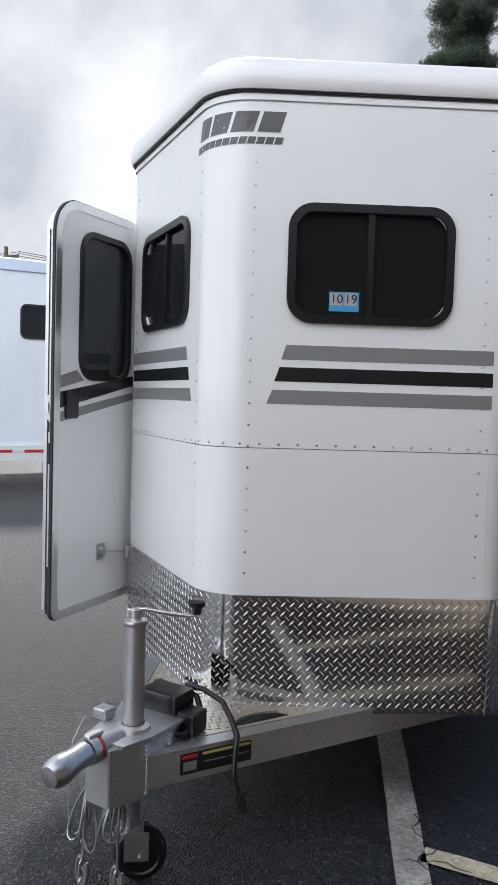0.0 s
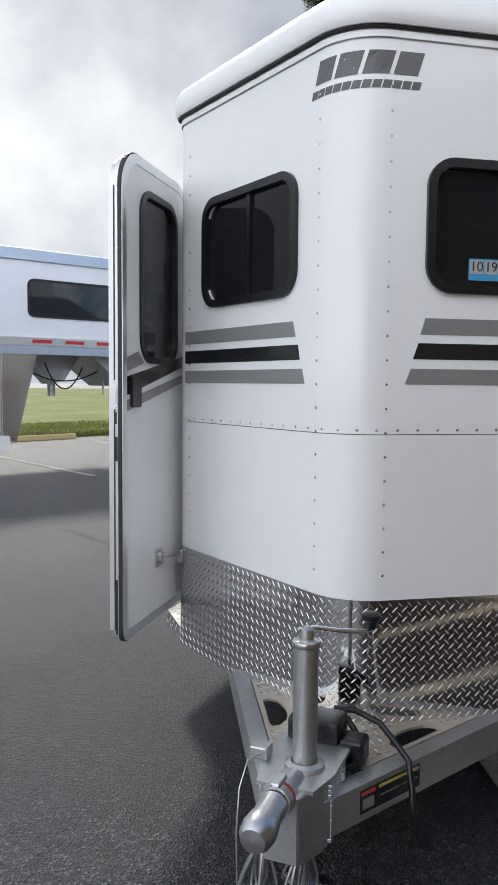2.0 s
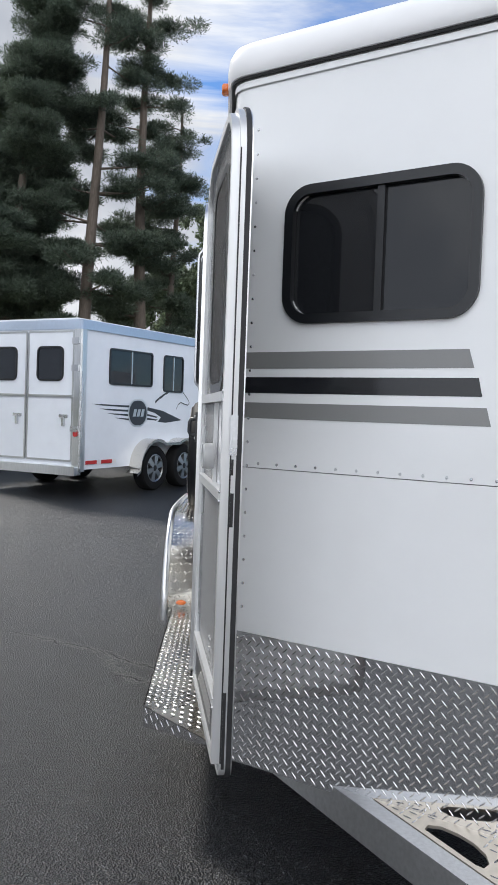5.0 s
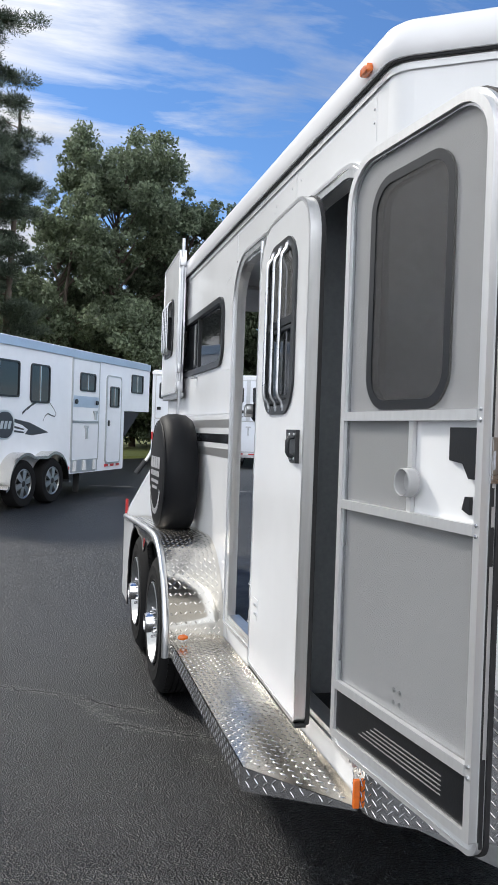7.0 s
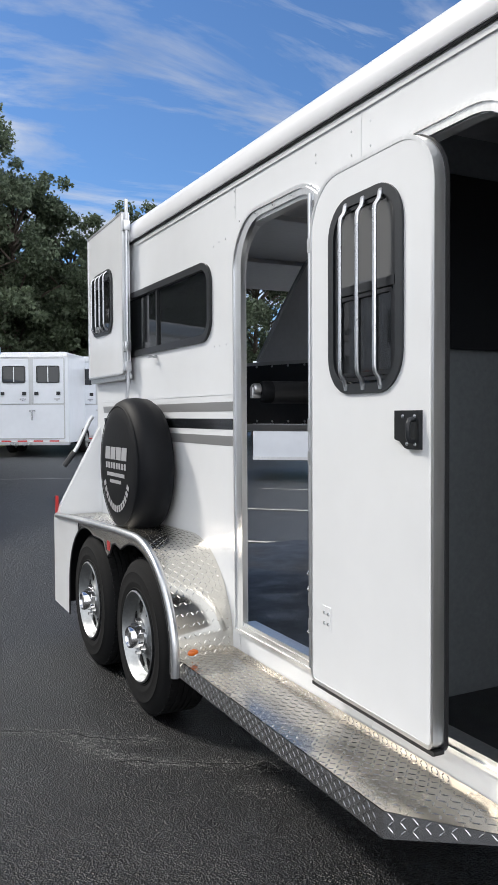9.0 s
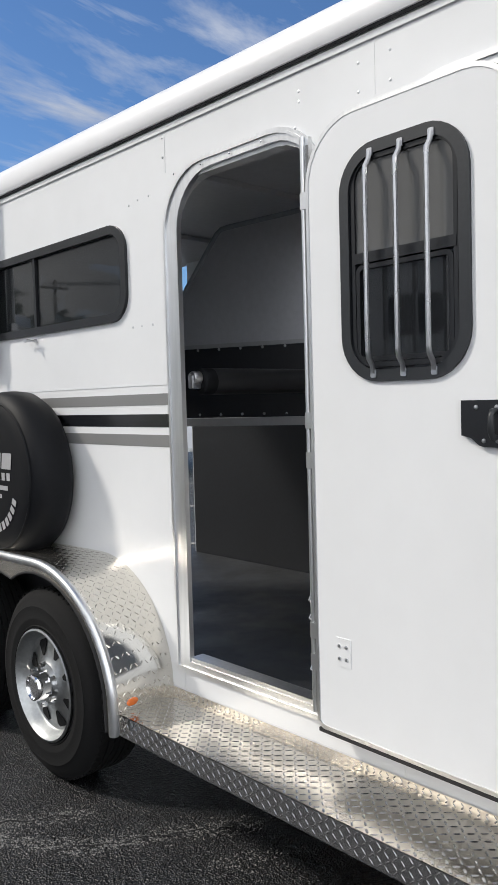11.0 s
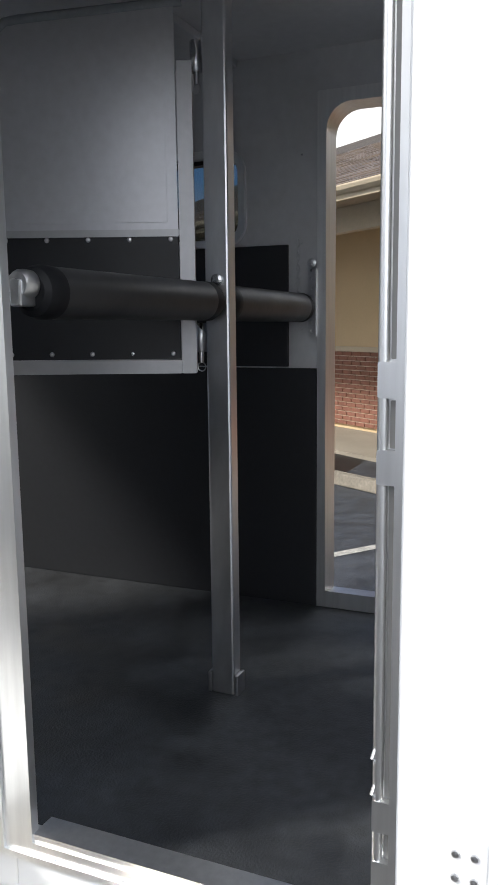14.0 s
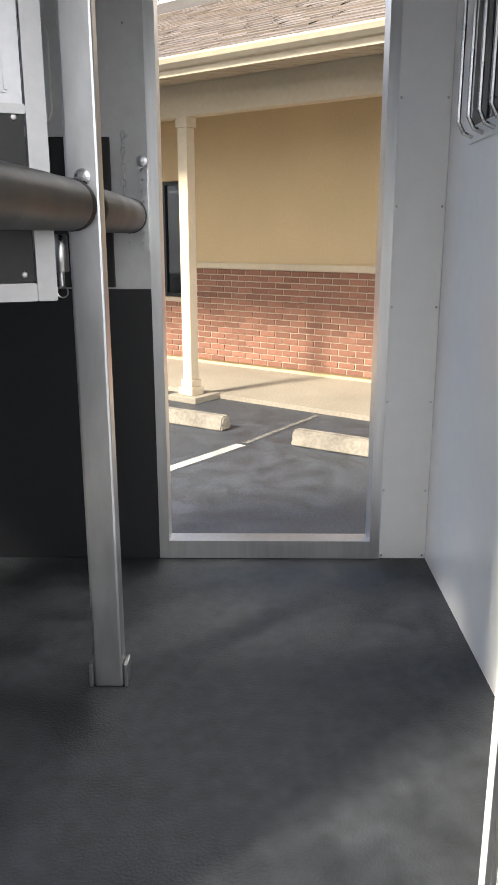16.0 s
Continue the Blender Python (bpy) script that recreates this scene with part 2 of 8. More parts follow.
M_TACK = material("dark_grey_liner", (0.26, 0.285, 0.31), 0.6, vary=0.1, grain=60, patch_vary=0.1)
M_STRIPE_G = material("grey_vinyl_stripe", (0.22, 0.22, 0.22), 0.3, vary=0.05, grain=200, coat=0.2, aniso=(1, 1, 8))
M_STRIPE_B = material("black_vinyl_stripe", (0.012, 0.013, 0.016), 0.25, vary=0.05, grain=200, coat=0.2)
M_GLASS = glass("tinted_glass")
M_GLASS_DARK = glass("dark_tinted_glass", (0.012, 0.013, 0.015), 0.12)
M_SCREEN = mesh_screen("grey_insect_screen", (0.10, 0.101, 0.104), 0.27)
M_GLASS_SEE = glass("lightly_tinted_glass", (0.02, 0.022, 0.024), 0.36)
# upper escape-door pane: its pale reflection is painted in as a lighter tint
M_GLASS_SHEEN = glass("dusty_tinted_glass", (0.155, 0.155, 0.155), 0.30)
M_CLEAR = glass("clear_plastic", (0.72, 0.72, 0.72), 0.45)
M_GLASS_FAR = glass("thin_tinted_glass", (0.02, 0.022, 0.024), 0.80)
M_BAR = material("dark_padded_vinyl", (0.015, 0.0155, 0.017), 0.46, vary=0.12, grain=35, patch_vary=0.2, patch=4, bump=0.05, bump_scale=30, rough_vary=0.08)
M_ORANGE = material("orange_lens", (0.75, 0.16, 0.02), 0.25, vary=0.1, grain=120, coat=0.5)
M_RED = material("red_lens", (0.50, 0.03, 0.03), 0.3, vary=0.1, grain=120, coat=0.3)
M_YELLOW = material("yellow_label", (0.55, 0.45, 0.12), 0.4)
M_PRINT = material("white_print", (0.40, 0.40, 0.41), 0.45, vary=0.05)
M_BLUE = material("blue_print", (0.05, 0.30, 0.55), 0.45, vary=0.05)
M_ROPE = material("steel_cable", (0.45, 0.46, 0.48), 0.4, 0.9, vary=0.3, grain=300)


# ---- modelling helpers ----
WORLD = {}


def thing(name, at, label, category, group="", kind=""):
    ob = new(name)
    ob.empty_display_size = 0.1
    ob.location = at
    WORLD[ob] = Matrix.Translation(at)
    return tagged(ob, label, category, group, kind)


def part(name, bm, mat, parent=None, label="", smooth=None, kind=""):
    """Links a bmesh, given in world metres, as one mesh object under a thing or a part."""
    if bm.faces:
        bmesh.ops.recalc_face_normals(bm, faces=bm.faces[:])
    me = bpy.data.meshes.new(name)
    bm.to_mesh(me)
    bm.free()
    me.materials.append(mat)
    ob = new(name, me)
    if smooth is not None:
        for p in me.polygons:
            p.use_smooth = True
        me.set_sharp_from_angle(angle=radians(smooth))
    if parent:
        ob.parent = parent
        ob.matrix_parent_inverse = WORLD[parent].inverted()
    WORLD[ob] = Matrix.Identity(4)
    return tagged(ob, label, kind=kind)


def setting(name, bm, mat, label="", category="", smooth=None, kind="structure"):
    ob = part(name, bm, mat, None, label, smooth)
    return tagged(ob, label, category, kind=kind)


def box(bm, x0, x1, y0, y1, z0, z1, bevel=0.0, m=None):
    g = bmesh.ops.create_cube(bm, size=1.0)["verts"]
    mat = Matrix.LocRotScale(((x0 + x1) / 2, (y0 + y1) / 2, (z0 + z1) / 2), None, (abs(x1 - x0), abs(y1 - y0), abs(z1 - z0)))
    bmesh.ops.transform(bm, matrix=(m or Matrix()) @ mat, verts=g)
    if bevel:
        es = list({e for v in g for e in v.link_edges})
        bmesh.ops.bevel(bm, geom=es, offset=bevel, segments=2, affect="EDGES", profile=0.5)
    return bm


def cyl(bm, a, b, r, r2=None, seg=16, caps=True):
    a, b = Vector(a), Vector(b)
    d = b - a
    g = bmesh.ops.create_cone(bm, cap_ends=caps, segments=seg, radius1=r, radius2=r if r2 is None else r2, depth=d.length)["verts"]
    bmesh.ops.transform(bm, matrix=Matrix.Translation((a + b) / 2) @ d.to_track_quat("Z", "Y").to_matrix().to_4x4(), verts=g)
    return bm


def tube(bm, pts, r, seg=8, closed=False):
    pts = [Vector(p) for p in pts]
    rings, n = [], len(pts)
    up = None
    for i, p in enumerate(pts):
        a = pts[(i - 1) % n] if closed or i else pts[0]
        b = pts[(i + 1) % n] if closed or i < n - 1 else pts[-1]
        t = (b - a).normalized()
        if up is None:
            up = t.orthogonal().normalized()
        up = (up - t * up.dot(t)).normalized()
        side = t.cross(up)
        rings.append([bm.verts.new(p + (up * math.cos(k) + side * math.sin(k)) * r) for k in (2 * math.pi * j / seg for j in range(seg))])
    for i in range(n if closed else n - 1):
        a, b = rings[i], rings[(i + 1) % n]
        for j in range(seg):
            bm.faces.new((a[j], a[(j + 1) % seg], b[(j + 1) % seg], b[j]))
    if not closed:
        bm.faces.new(rings[0][::-1]); bm.faces.new(rings[-1])
    return bm


def rrect(u0, u1, v0, v1, r, seg=6):
    """A rounded rectangle; r is one radius, or four: lower left, lower right, upper right, upper left."""
    rs = r if isinstance(r, (tuple, list)) else (r,) * 4
    out = []
    for (cu, cv, su, sv, a0), q in zip(((u0, v0, 1, 1, 180), (u1, v0, -1, 1, 270), (u1, v1, -1, -1, 0), (u0, v1, 1, -1, 90)), rs):
        if q < 1e-4:
            out.append((cu, cv))
            continue
        for k in range(seg + 1):
            a = radians(a0 + 90 * k / seg)
            out.append((cu + su * q + q * math.cos(a), cv + sv * q + q * math.sin(a)))
    return out


def sheet(bm, outer, holes, place, w0, w1):
    """A flat plate with holes: outline in (u, v), thickness from w0 to w1, set into the world by place(u, v, w)."""
    tmp = bmesh.new()
    loops = [outer] + list(holes)
    for lp in loops:
        vs = [tmp.verts.new((u, v, 0)) for u, v in lp]
        for i in range(len(vs)):
            tmp.edges.new((vs[i], vs[(i + 1) % len(vs)]))
    bmesh.ops.triangle_fill(tmp, use_beauty=True, use_dissolve=False, edges=tmp.edges[:])
    tmp.verts.index_update()
    vs = [v.co.copy() for v in tmp.verts]
    fs = [[v.index for v in f.verts] for f in tmp.faces]
    tmp.free()
    lo = [bm.verts.new(place(p.x, p.y, w0)) for p in vs]
    hi = [bm.verts.new(place(p.x, p.y, w1)) for p in vs]
    for f in fs:
        bm.faces.new([lo[i] for i in f]); bm.faces.new([hi[i] for i in reversed(f)])
    k = 0
    for lp in loops:
        n = len(lp)
        for i in range(n):
            a, b = k + i, k + (i + 1) % n
            bm.faces.new((lo[a], lo[b], hi[b], hi[a]))
        k += n
    return bm


def ring(bm, outer, inner, place, w0, w1):
    """A frame between two outlines with the same number of points."""
    n = len(outer)
    rows = [[bm.verts.new(place(u, v, w)) for u, v in lp] for lp, w in ((outer, w0), (outer, w1), (inner, w1), (inner, w0))]
    for a, b in zip(rows, rows[1:] + rows[:1]):
        for i in range(n):
            bm.faces.new((a[i], a[(i + 1) % n], b[(i + 1) % n], b[i]))
    return bm


def strip(bm, line, z0, z1):
    """A wall along a plan line of (x, y), thin, with one height."""
    lo, hi = [bm.verts.new((x, y, z0)) for x, y in line], [bm.verts.new((x, y, z1)) for x, y in line]
    for i in range(len(line) - 1):
        bm.faces.new((lo[i], lo[i + 1], hi[i + 1], hi[i]))
    return bm


def along(p0, p1, flip=1):
    """A place() for a vertical plane from p0 to p1 in plan: u runs along it, v is height, w points to its right side (flip -1: left)."""
    d = (Vector(p1) - Vector(p0)).normalized()
    n = Vector((d.y, -d.x)) * flip
    return lambda u, v, w: Vector((p0[0] + d.x * u + n.x * w, p0[1] + d.y * u + n.y * w, v))


def revolve(bm, profile, centre, axis, seg=40):
    """Turns a profile of (radius, offset along the axis) round the axis."""
    q = Vector(axis).to_track_quat("Z", "Y").to_matrix()
    rings = []
    for r, h in profile:
        rings.append([bm.verts.new(Vector(centre) + q @ Vector((r * math.cos(a), r * math.sin(a), h))) for a in (2 * math.pi * k / seg for k in range(seg))])
    for a, b in zip(rings, rings[1:]):
        for k in range(seg):
            bm.faces.new((a[k], a[(k + 1) % seg], b[(k + 1) % seg], b[k]))
    return bm

# ---- the horse trailer: dimensions ----
W = 1.695                      # outer width; the near side is x = 0, the nose points to -y
NOSE_Y, REAR_Y = 0.575, 4.64
LC, RC = (0.740, 0.071), (0.955, 0.071)
FLOOR, DRIP = 0.475, 2.53
VL = along((0.0, NOSE_Y), LC)
VR = along((W, NOSE_Y), RC, -1)
VLEN = math.hypot(LC[0], NOSE_Y - LC[1])
V_ANG = math.atan2(NOSE_Y - LC[1], LC[0])
NR = (RC[0] - LC[0]) / 2 / math.sin(V_ANG)
NC = ((LC[0] + RC[0]) / 2, LC[1] + NR * math.cos(V_ANG))


def side(u, v, w):
    return Vector((-w, u, v))


def far_side(u, v, w):
    return Vector((W + w, u, v))


def nose_arc(n=12, off=0.0):
    return [(NC[0] + (NR + off) * math.sin(a), NC[1] - (NR + off) * math.cos(a)) for a in (-V_ANG + 2 * V_ANG * k / n for k in range(n + 1))]


def bez(a, b, c, n=6):
    return [tuple((1 - t) ** 2 * p + 2 * t * (1 - t) * q + t * t * r for p, q, r in zip(a, b, c)) for t in (k / n for k in range(n + 1))]


def on(v, s, w=0.0):
    p = v(s, 0, w)
    return (p.x, p.y)


CORNER_L = bez((0, NOSE_Y + 0.05), (0, NOSE_Y), on(VL, 0.05))
CORNER_R = bez(on(VR, 0.05), (W, NOSE_Y), (W, NOSE_Y + 0.05))
PLAN = CORNER_L + nose_arc() + CORNER_R        # nose outline from the near side round to the far side

trailer = thing("horse_trailer", (W / 2, 2.6, 0), "white two-horse bumper-pull trailer with a diamond-plate nose and open doors", "trailer")

# side walls
TACK = rrect(0.735, 1.410, 0.535, 2.292, (0.0, 0.0, 0.19, 0.19))
ESC = rrect(1.664, 2.412, 0.535, 2.292, (0.0, 0.0, 0.19, 0.19))
SIDEWIN = rrect(2.71, 4.20, 1.858, 2.187, 0.09)
bm = bmesh.new()
sheet(bm, [(NOSE_Y + 0.05, 0.40), (REAR_Y, 0.40), (REAR_Y, DRIP), (NOSE_Y + 0.05, DRIP)], [TACK, ESC, SIDEWIN], side, -0.045, 0.0)
part("side_wall", bm, M_WHITE, trailer, "white painted aluminium side wall")
FARDOOR = rrect(1.598, 2.276, 0.476, 2.262, (0.0, 0.0, 0.09, 0.09))
bm = bmesh.new()
sheet(bm, [(NOSE_Y + 0.05, 0.40), (4.28, 0.40), (4.28, DRIP), (NOSE_Y + 0.05, DRIP)], [FARDOOR, rrect(2.60, 4.1, 1.81, 2.13, 0.07)], far_side, -0.11, 0.0)
part("side_wall", bm, M_ALU_WALL, trailer, "far side wall with bare aluminium lining")

# nose: two flat faces with windows, a rounded middle and rounded outer corners
SEAM = 1.322
WL, WR = (0.197, 0.787, 1.757, 2.163), (0.205, 0.775, 1.752, 2.155)
for v, win in ((VL, WL), (VR, WR)):
    bm = bmesh.new()
    hole = rrect(win[0] + 0.025, win[1] - 0.025, win[2] + 0.025, win[3] - 0.025, 0.07)
    sheet(bm, [(0.05, SEAM), (VLEN, SEAM), (VLEN, DRIP), (0.05, DRIP)], [hole], v, -0.04, 0.0)
    sheet(bm, [(0.05, 0.79), (VLEN, 0.79), (VLEN, SEAM - 0.0025), (0.05, SEAM - 0.0025)], [], v, -0.04, -0.001)
    part("nose_panel", bm, M_WHITE, trailer)
bm = bmesh.new()
for z0, z1, off in ((SEAM, DRIP, 0.0), (0.79, SEAM - 0.0025, -0.001)):
    strip(bm, nose_arc(16, off), z0, z1)
part("nose_corner", bm, M_WHITE, trailer, "white rounded nose panel", 40)
for cl in (CORNER_L, CORNER_R):
    bm = bmesh.new()
    for z0, z1 in ((SEAM, DRIP), (0.79, SEAM - 0.0025)):
        strip(bm, cl, z0, z1)
    part("outer_corner", bm, M_WHITE, trailer, "white rounded outer corner", 40)

# diamond-plate stone guard round the nose
GUARD = [(0, 0.70)] + PLAN + [(W, 0.70)]


def offset_line(line, d):
    out = []
    for i, p in enumerate(line):
        a, b = Vector(line[max(i - 1, 0)]), Vector(line[min(i + 1, len(line) - 1)])
        t = (b - a).normalized()
        out.append((p[0] + t.y * d, p[1] - t.x * d))
    return out


def line_points(line, step):
    """Points every step metres along a plan line, with the outward normal."""
    out, left = [], 0.0
    for a, b in zip(line, line[1:]):
        a, b = Vector(a), Vector(b)
        d = (b - a).length
        if d < 1e-6:
            continue
        t = (b - a) / d
        s = left
        while s < d:
            out.append((a + t * s, Vector((t.y, -t.x)), t))
            s += step
        left = s - d
    return out


def lug(bm, c, t, up, nrm, length=0.028, width=0.0052, height=0.0015):
    """One raised bar of tread plate: a slim ridge with tapered ends."""
    s = nrm.cross(t).normalized()
    lo = [bm.verts.new(c + t * a * length / 2 + s * b * width / 2) for a, b in ((-1, 0), (-0.5, -1), (0.5, -1), (1, 0), (0.5, 1), (-0.5, 1))]
    hi = [bm.verts.new(c + t * a * length / 2 + nrm * height) for a in (-0.6, 0.6)]
    for q in ((lo[0], lo[1], hi[0]), (lo[1], lo[2], hi[1], hi[0]), (lo[2], lo[3], hi[1]), (lo[3], lo[4], hi[1]), (lo[4], lo[5], hi[0], hi[1]), (lo[5], lo[0], hi[0])):
        bm.faces.new(q)


GUARD_OUT = offset_line([(x, y) for i, (x, y) in enumerate(GUARD) if not i or (Vector(GUARD[i]) - Vector(GUARD[i - 1])).length > 1e-5], 0.004)
bm = bmesh.new()
strip(bm, GUARD_OUT, 0.395, 0.808)
strip(bm, offset_line(GUARD_OUT, -0.006), 0.395, 0.808)
part("stone_guard", bm, M_PLATE, trailer, "polished diamond-plate aluminium stone guard", 40)
bm = bmesh.new()
row = 0
z = 0.409
while z < 0.800:
    for k, (p, nrm, t) in enumerate(line_points(GUARD_OUT, 0.016)):
        if (k + row) % 2:
            continue
        flip = 1 if row % 2 else -1
        n3, t3 = Vector((nrm.x, nrm.y, 0)), Vector((t.x, t.y, 0))
        way = (t3 * 0.70 + Vector((0, 0, 0.71 * flip))).normalized()
        lug(bm, Vector((p.x, p.y, z)) + n3 * 0.0004, way, None, n3, 0.0255, 0.0044, 0.0015)
    row += 1
    z += 0.016
part("tread_lugs", bm, M_LUG, trailer, kind="stuff")
bm = bmesh.new()
box(bm, W / 2 - 0.005 + 0.075, W / 2 + 0.005 + 0.075, 0.049, 0.058, 0.395, 0.808, 0.003, Matrix.Translation((0, 0, 0)))
part("guard_joint", bm, M_PLATE, trailer)

# roof cap with a dark drip rail
ROOF = [(0, REAR_Y)] + PLAN + [(W, REAR_Y)]
ROOF = [p for i, p in enumerate(ROOF) if not i or (Vector(p) - Vector(ROOF[i - 1])).length > 1e-5]
bm = bmesh.new()
rings = []
for off, z in ((0.0, 2.518), (0.022, 2.520), (0.029, 2.534), (0.030, 2.565), (0.026, 2.602), (0.011, 2.634), (-0.018, 2.656), (-0.065, 2.668), (-0.14, 2.674)):
    rings.append([bm.verts.new((x, y, z - max(0.0, z - 2.54) * 0.17 * (1 - min(max((y - 0.5) / 1.4, 0), 1)))) for x, y in offset_line(ROOF, off)])
for a, b in zip(rings, rings[1:]):
    for i in range(len(a)):
        j = (i + 1) % len(a)
        bm.faces.new((a[i], a[j], b[j], b[i]))
bm.faces.new(rings[-1])
part("roof", bm, M_ROOF, trailer, "white rounded roof cap", 35)
bm = bmesh.new()
a = offset_line(ROOF, 0.010)
tube(bm, [(x, y, 2.518) for x, y in a], 0.0065, 6)
part("drip_rail", bm, M_SEAL, trailer, "black rubber drip rail", 50)
bm = bmesh.new()
a = offset_line(ROOF, 0.006)
strip(bm, a, 2.488, 2.508)
part("roof_trim", bm, M_WHITE, trailer, "white aluminium roof trim", 40)
bm = bmesh.new()
sheet(bm, offset_line(ROOF, -0.04), [], lambda u, v, w: Vector((u, v, w)), 2.44, 2.46)
part("ceiling_liner", bm, M_ALU_WALL, trailer, "bare aluminium ceiling lining")
bm = bmesh.new()
sheet(bm, offset_line(ROOF, -0.046), [], lambda u, v, w: Vector((u, v, w)), 0.40, FLOOR)
part("floor_mat", bm, M_MAT, trailer, "black textured rubber floor mat")
bm = bmesh.new()
box(bm, 0.046, W - 0.111, 1.396, 1.418, FLOOR, 2.44)
part("bulkhead", bm, M_WHITE_IN, trailer, "white bulkhead between tack room and stalls")


# ---- windows ----
def window(place, u0, u1, z0, z1, r, mullions=(), parent=trailer, rim=0.035, proud=0.014, pane_mat=M_GLASS_DARK, label="black-framed tinted window", rim_mat=M_BLACK):
    bm = bmesh.new()
    ring(bm, rrect(u0, u1, z0, z1, r, 8), rrect(u0 + rim, u1 - rim, z0 + rim, z1 - rim, max(r - rim, 0.02), 8), place, -0.03, proud)
    bmesh.ops.bevel(bm, geom=[e for e in bm.edges if e.calc_face_angle(0) > 1.2], offset=0.004, segments=2, affect="EDGES")
    w = part("window", bm, rim_mat, parent, label, 40)
    bm = bmesh.new()
    sheet(bm, rrect(u0 + rim - 0.004, u1 - rim + 0.004, z0 + rim - 0.004, z1 - rim + 0.004, max(r - rim, 0.02), 8), [], place, -0.012, -0.008)
    g = part("pane", bm, pane_mat, w, "dark tinted glass pane")
    g.visible_shadow = False
    for k in mullions:
        bm = bmesh.new()
        sheet(bm, rrect(k - 0.011, k + 0.011, z0 + rim, z1 - rim, 0), [], place, -0.014, 0.003)
        part("mullion", bm, M_BLACK, w)
    return w


def stripes(place, ends, heights, w=0.0012, parent=trailer):
    """Three bands; ends gives the u range of each band at its top and bottom."""
    for (ua, ub, uc, ud), (z0, z1), mat, nm in zip(ends, heights, (M_STRIPE_G, M_STRIPE_B, M_STRIPE_G), ("grey", "black", "grey")):
        bm = bmesh.new()
        sheet(bm, [(ua, z0), (ub, z0), (ud, z1), (uc, z1)], [], place, 0.0002, w)
        part("stripe", bm, mat, parent, nm + " vinyl stripe")


NOSE_Z = ((1.626, 1.676), (1.551, 1.600), (1.474, 1.522))
SIDE_Z = ((1.493, 1.537), (1.409, 1.459), (1.334, 1.380))
window(VL, *WL, 0.085, (0.50,), rim=0.028)
window(VR, *WR, 0.085, (0.491,), rim=0.028)
stripes(VL, ((0.05, 0.781, 0.05, 0.766), (0.05, 0.805, 0.05, 0.794), (0.05, 0.831, 0.05, 0.818)), NOSE_Z)
stripes(VR, ((0.05, 0.786, 0.05, 0.770), (0.05, 0.808, 0.05, 0.791), (0.05, 0.833, 0.05, 0.814)), NOSE_Z)
window(side, 2.682, 4.23, 1.830, 2.215, 0.11, (3.435,), pane_mat=M_GLASS)
stripes(side, ((2.437, 4.48, 2.437, 4.50), (2.437, 4.46, 2.437, 4.48), (2.437, 4.44, 2.437, 4.46)), SIDE_Z)


# ---- doorway frames ----
def doorway(place, y0, y1, z0, z1, r, label, a=0.044, b=0.044, back=-0.05):
    bm = bmesh.new()
    rr = (0.0, 0.0, r, r)
    ring(bm, rrect(y0, y1, z0, z1, rr, 8), rrect(y0 + a, y1 - b, z0 + 0.042, z1 - 0.044, (0.0, 0.0, r - 0.044, r - 0.044), 8), place, back, 0.012)
    f = part("door_frame", bm, M_ALU, trailer, label, 40)
    bm = bmesh.new()
    ring(bm, rrect(y0 + 0.010, y1 - 0.010, z0 + 0.010, z1 - 0.010, (0, 0, r - 0.01, r - 0.01), 8), rrect(y0 + 0.019, y1 - 0.019, z0 + 0.019, z1 - 0.019, (0, 0, r - 0.019, r - 0.019), 8), place, 0.010, 0.0185)
    part("frame_bead", bm, M_ALU, f, smooth=40)
    return f


esc_frame = doorway(side, 1.640, 2.434, 0.498, 2.350, 0.235, "brushed aluminium frame of the escape doorway", 0.028, 0.082, -0.008)
bm = bmesh.new()
sheet(bm, [(1.683, 0.5405), (2.353, 0.5405), (2.353, 0.556), (1.683, 0.556)], [], side, -0.05, 0.008)
part("door_sill", bm, M_ALU, esc_frame)
doorway(side, 0.690, 1.455, 0.495, 2.337, 0.235, "brushed aluminium frame of the tack-room doorway")
bm = bmesh.new()
ring(bm, rrect(1.572, 2.300, 0.477, 2.300, (0.0, 0.0, 0.005, 0.005), 8), rrect(1.604, 2.268, 0.538, 2.256, (0.0, 0.0, 0.085, 0.085), 8), far_side, -0.124, -0.102)
ring(bm, rrect(1.570, 2.304, 0.482, 2.290, (0.0, 0.0, 0.10, 0.10), 8), rrect(1.600, 2.274, 0.512, 2.260, (0.0, 0.0, 0.09, 0.09), 8), far_side, -0.101, 0.012)
part("door_frame", bm, M_ALU, trailer, "aluminium frame of the far open doorway", 40)


# ---- tack-room door, swung forward beside the nose ----
TD = along((-0.036, 0.70), (0.044, 0.058), -1)
TW = 0.650
bm = bmesh.new()
hole = rrect(0.136, 0.474, 1.566, 2.154, 0.08)
sheet(bm, rrect(-0.01, TW - 0.012, 0.567, 2.265, (0.03, 0.03, 0.13, 0.13), 8), [hole], TD, -0.028, 0.0)
tack_door = part("tack_door", bm, M_WHITE, trailer, "open white tack-room door with a tinted window")
bm = bmesh.new()
ring(bm, rrect(-0.022, TW, 0.555, 2.277, (0.04, 0.04, 0.14, 0.14), 8), rrect(-0.01, TW - 0.012, 0.567, 2.265, (0.03, 0.03, 0.13, 0.13), 8), TD, -0.030, -0.0135)
part("edge_frame", bm, M_ALU_MATT, tack_door, "aluminium edge trim", 40)
bm = bmesh.new()
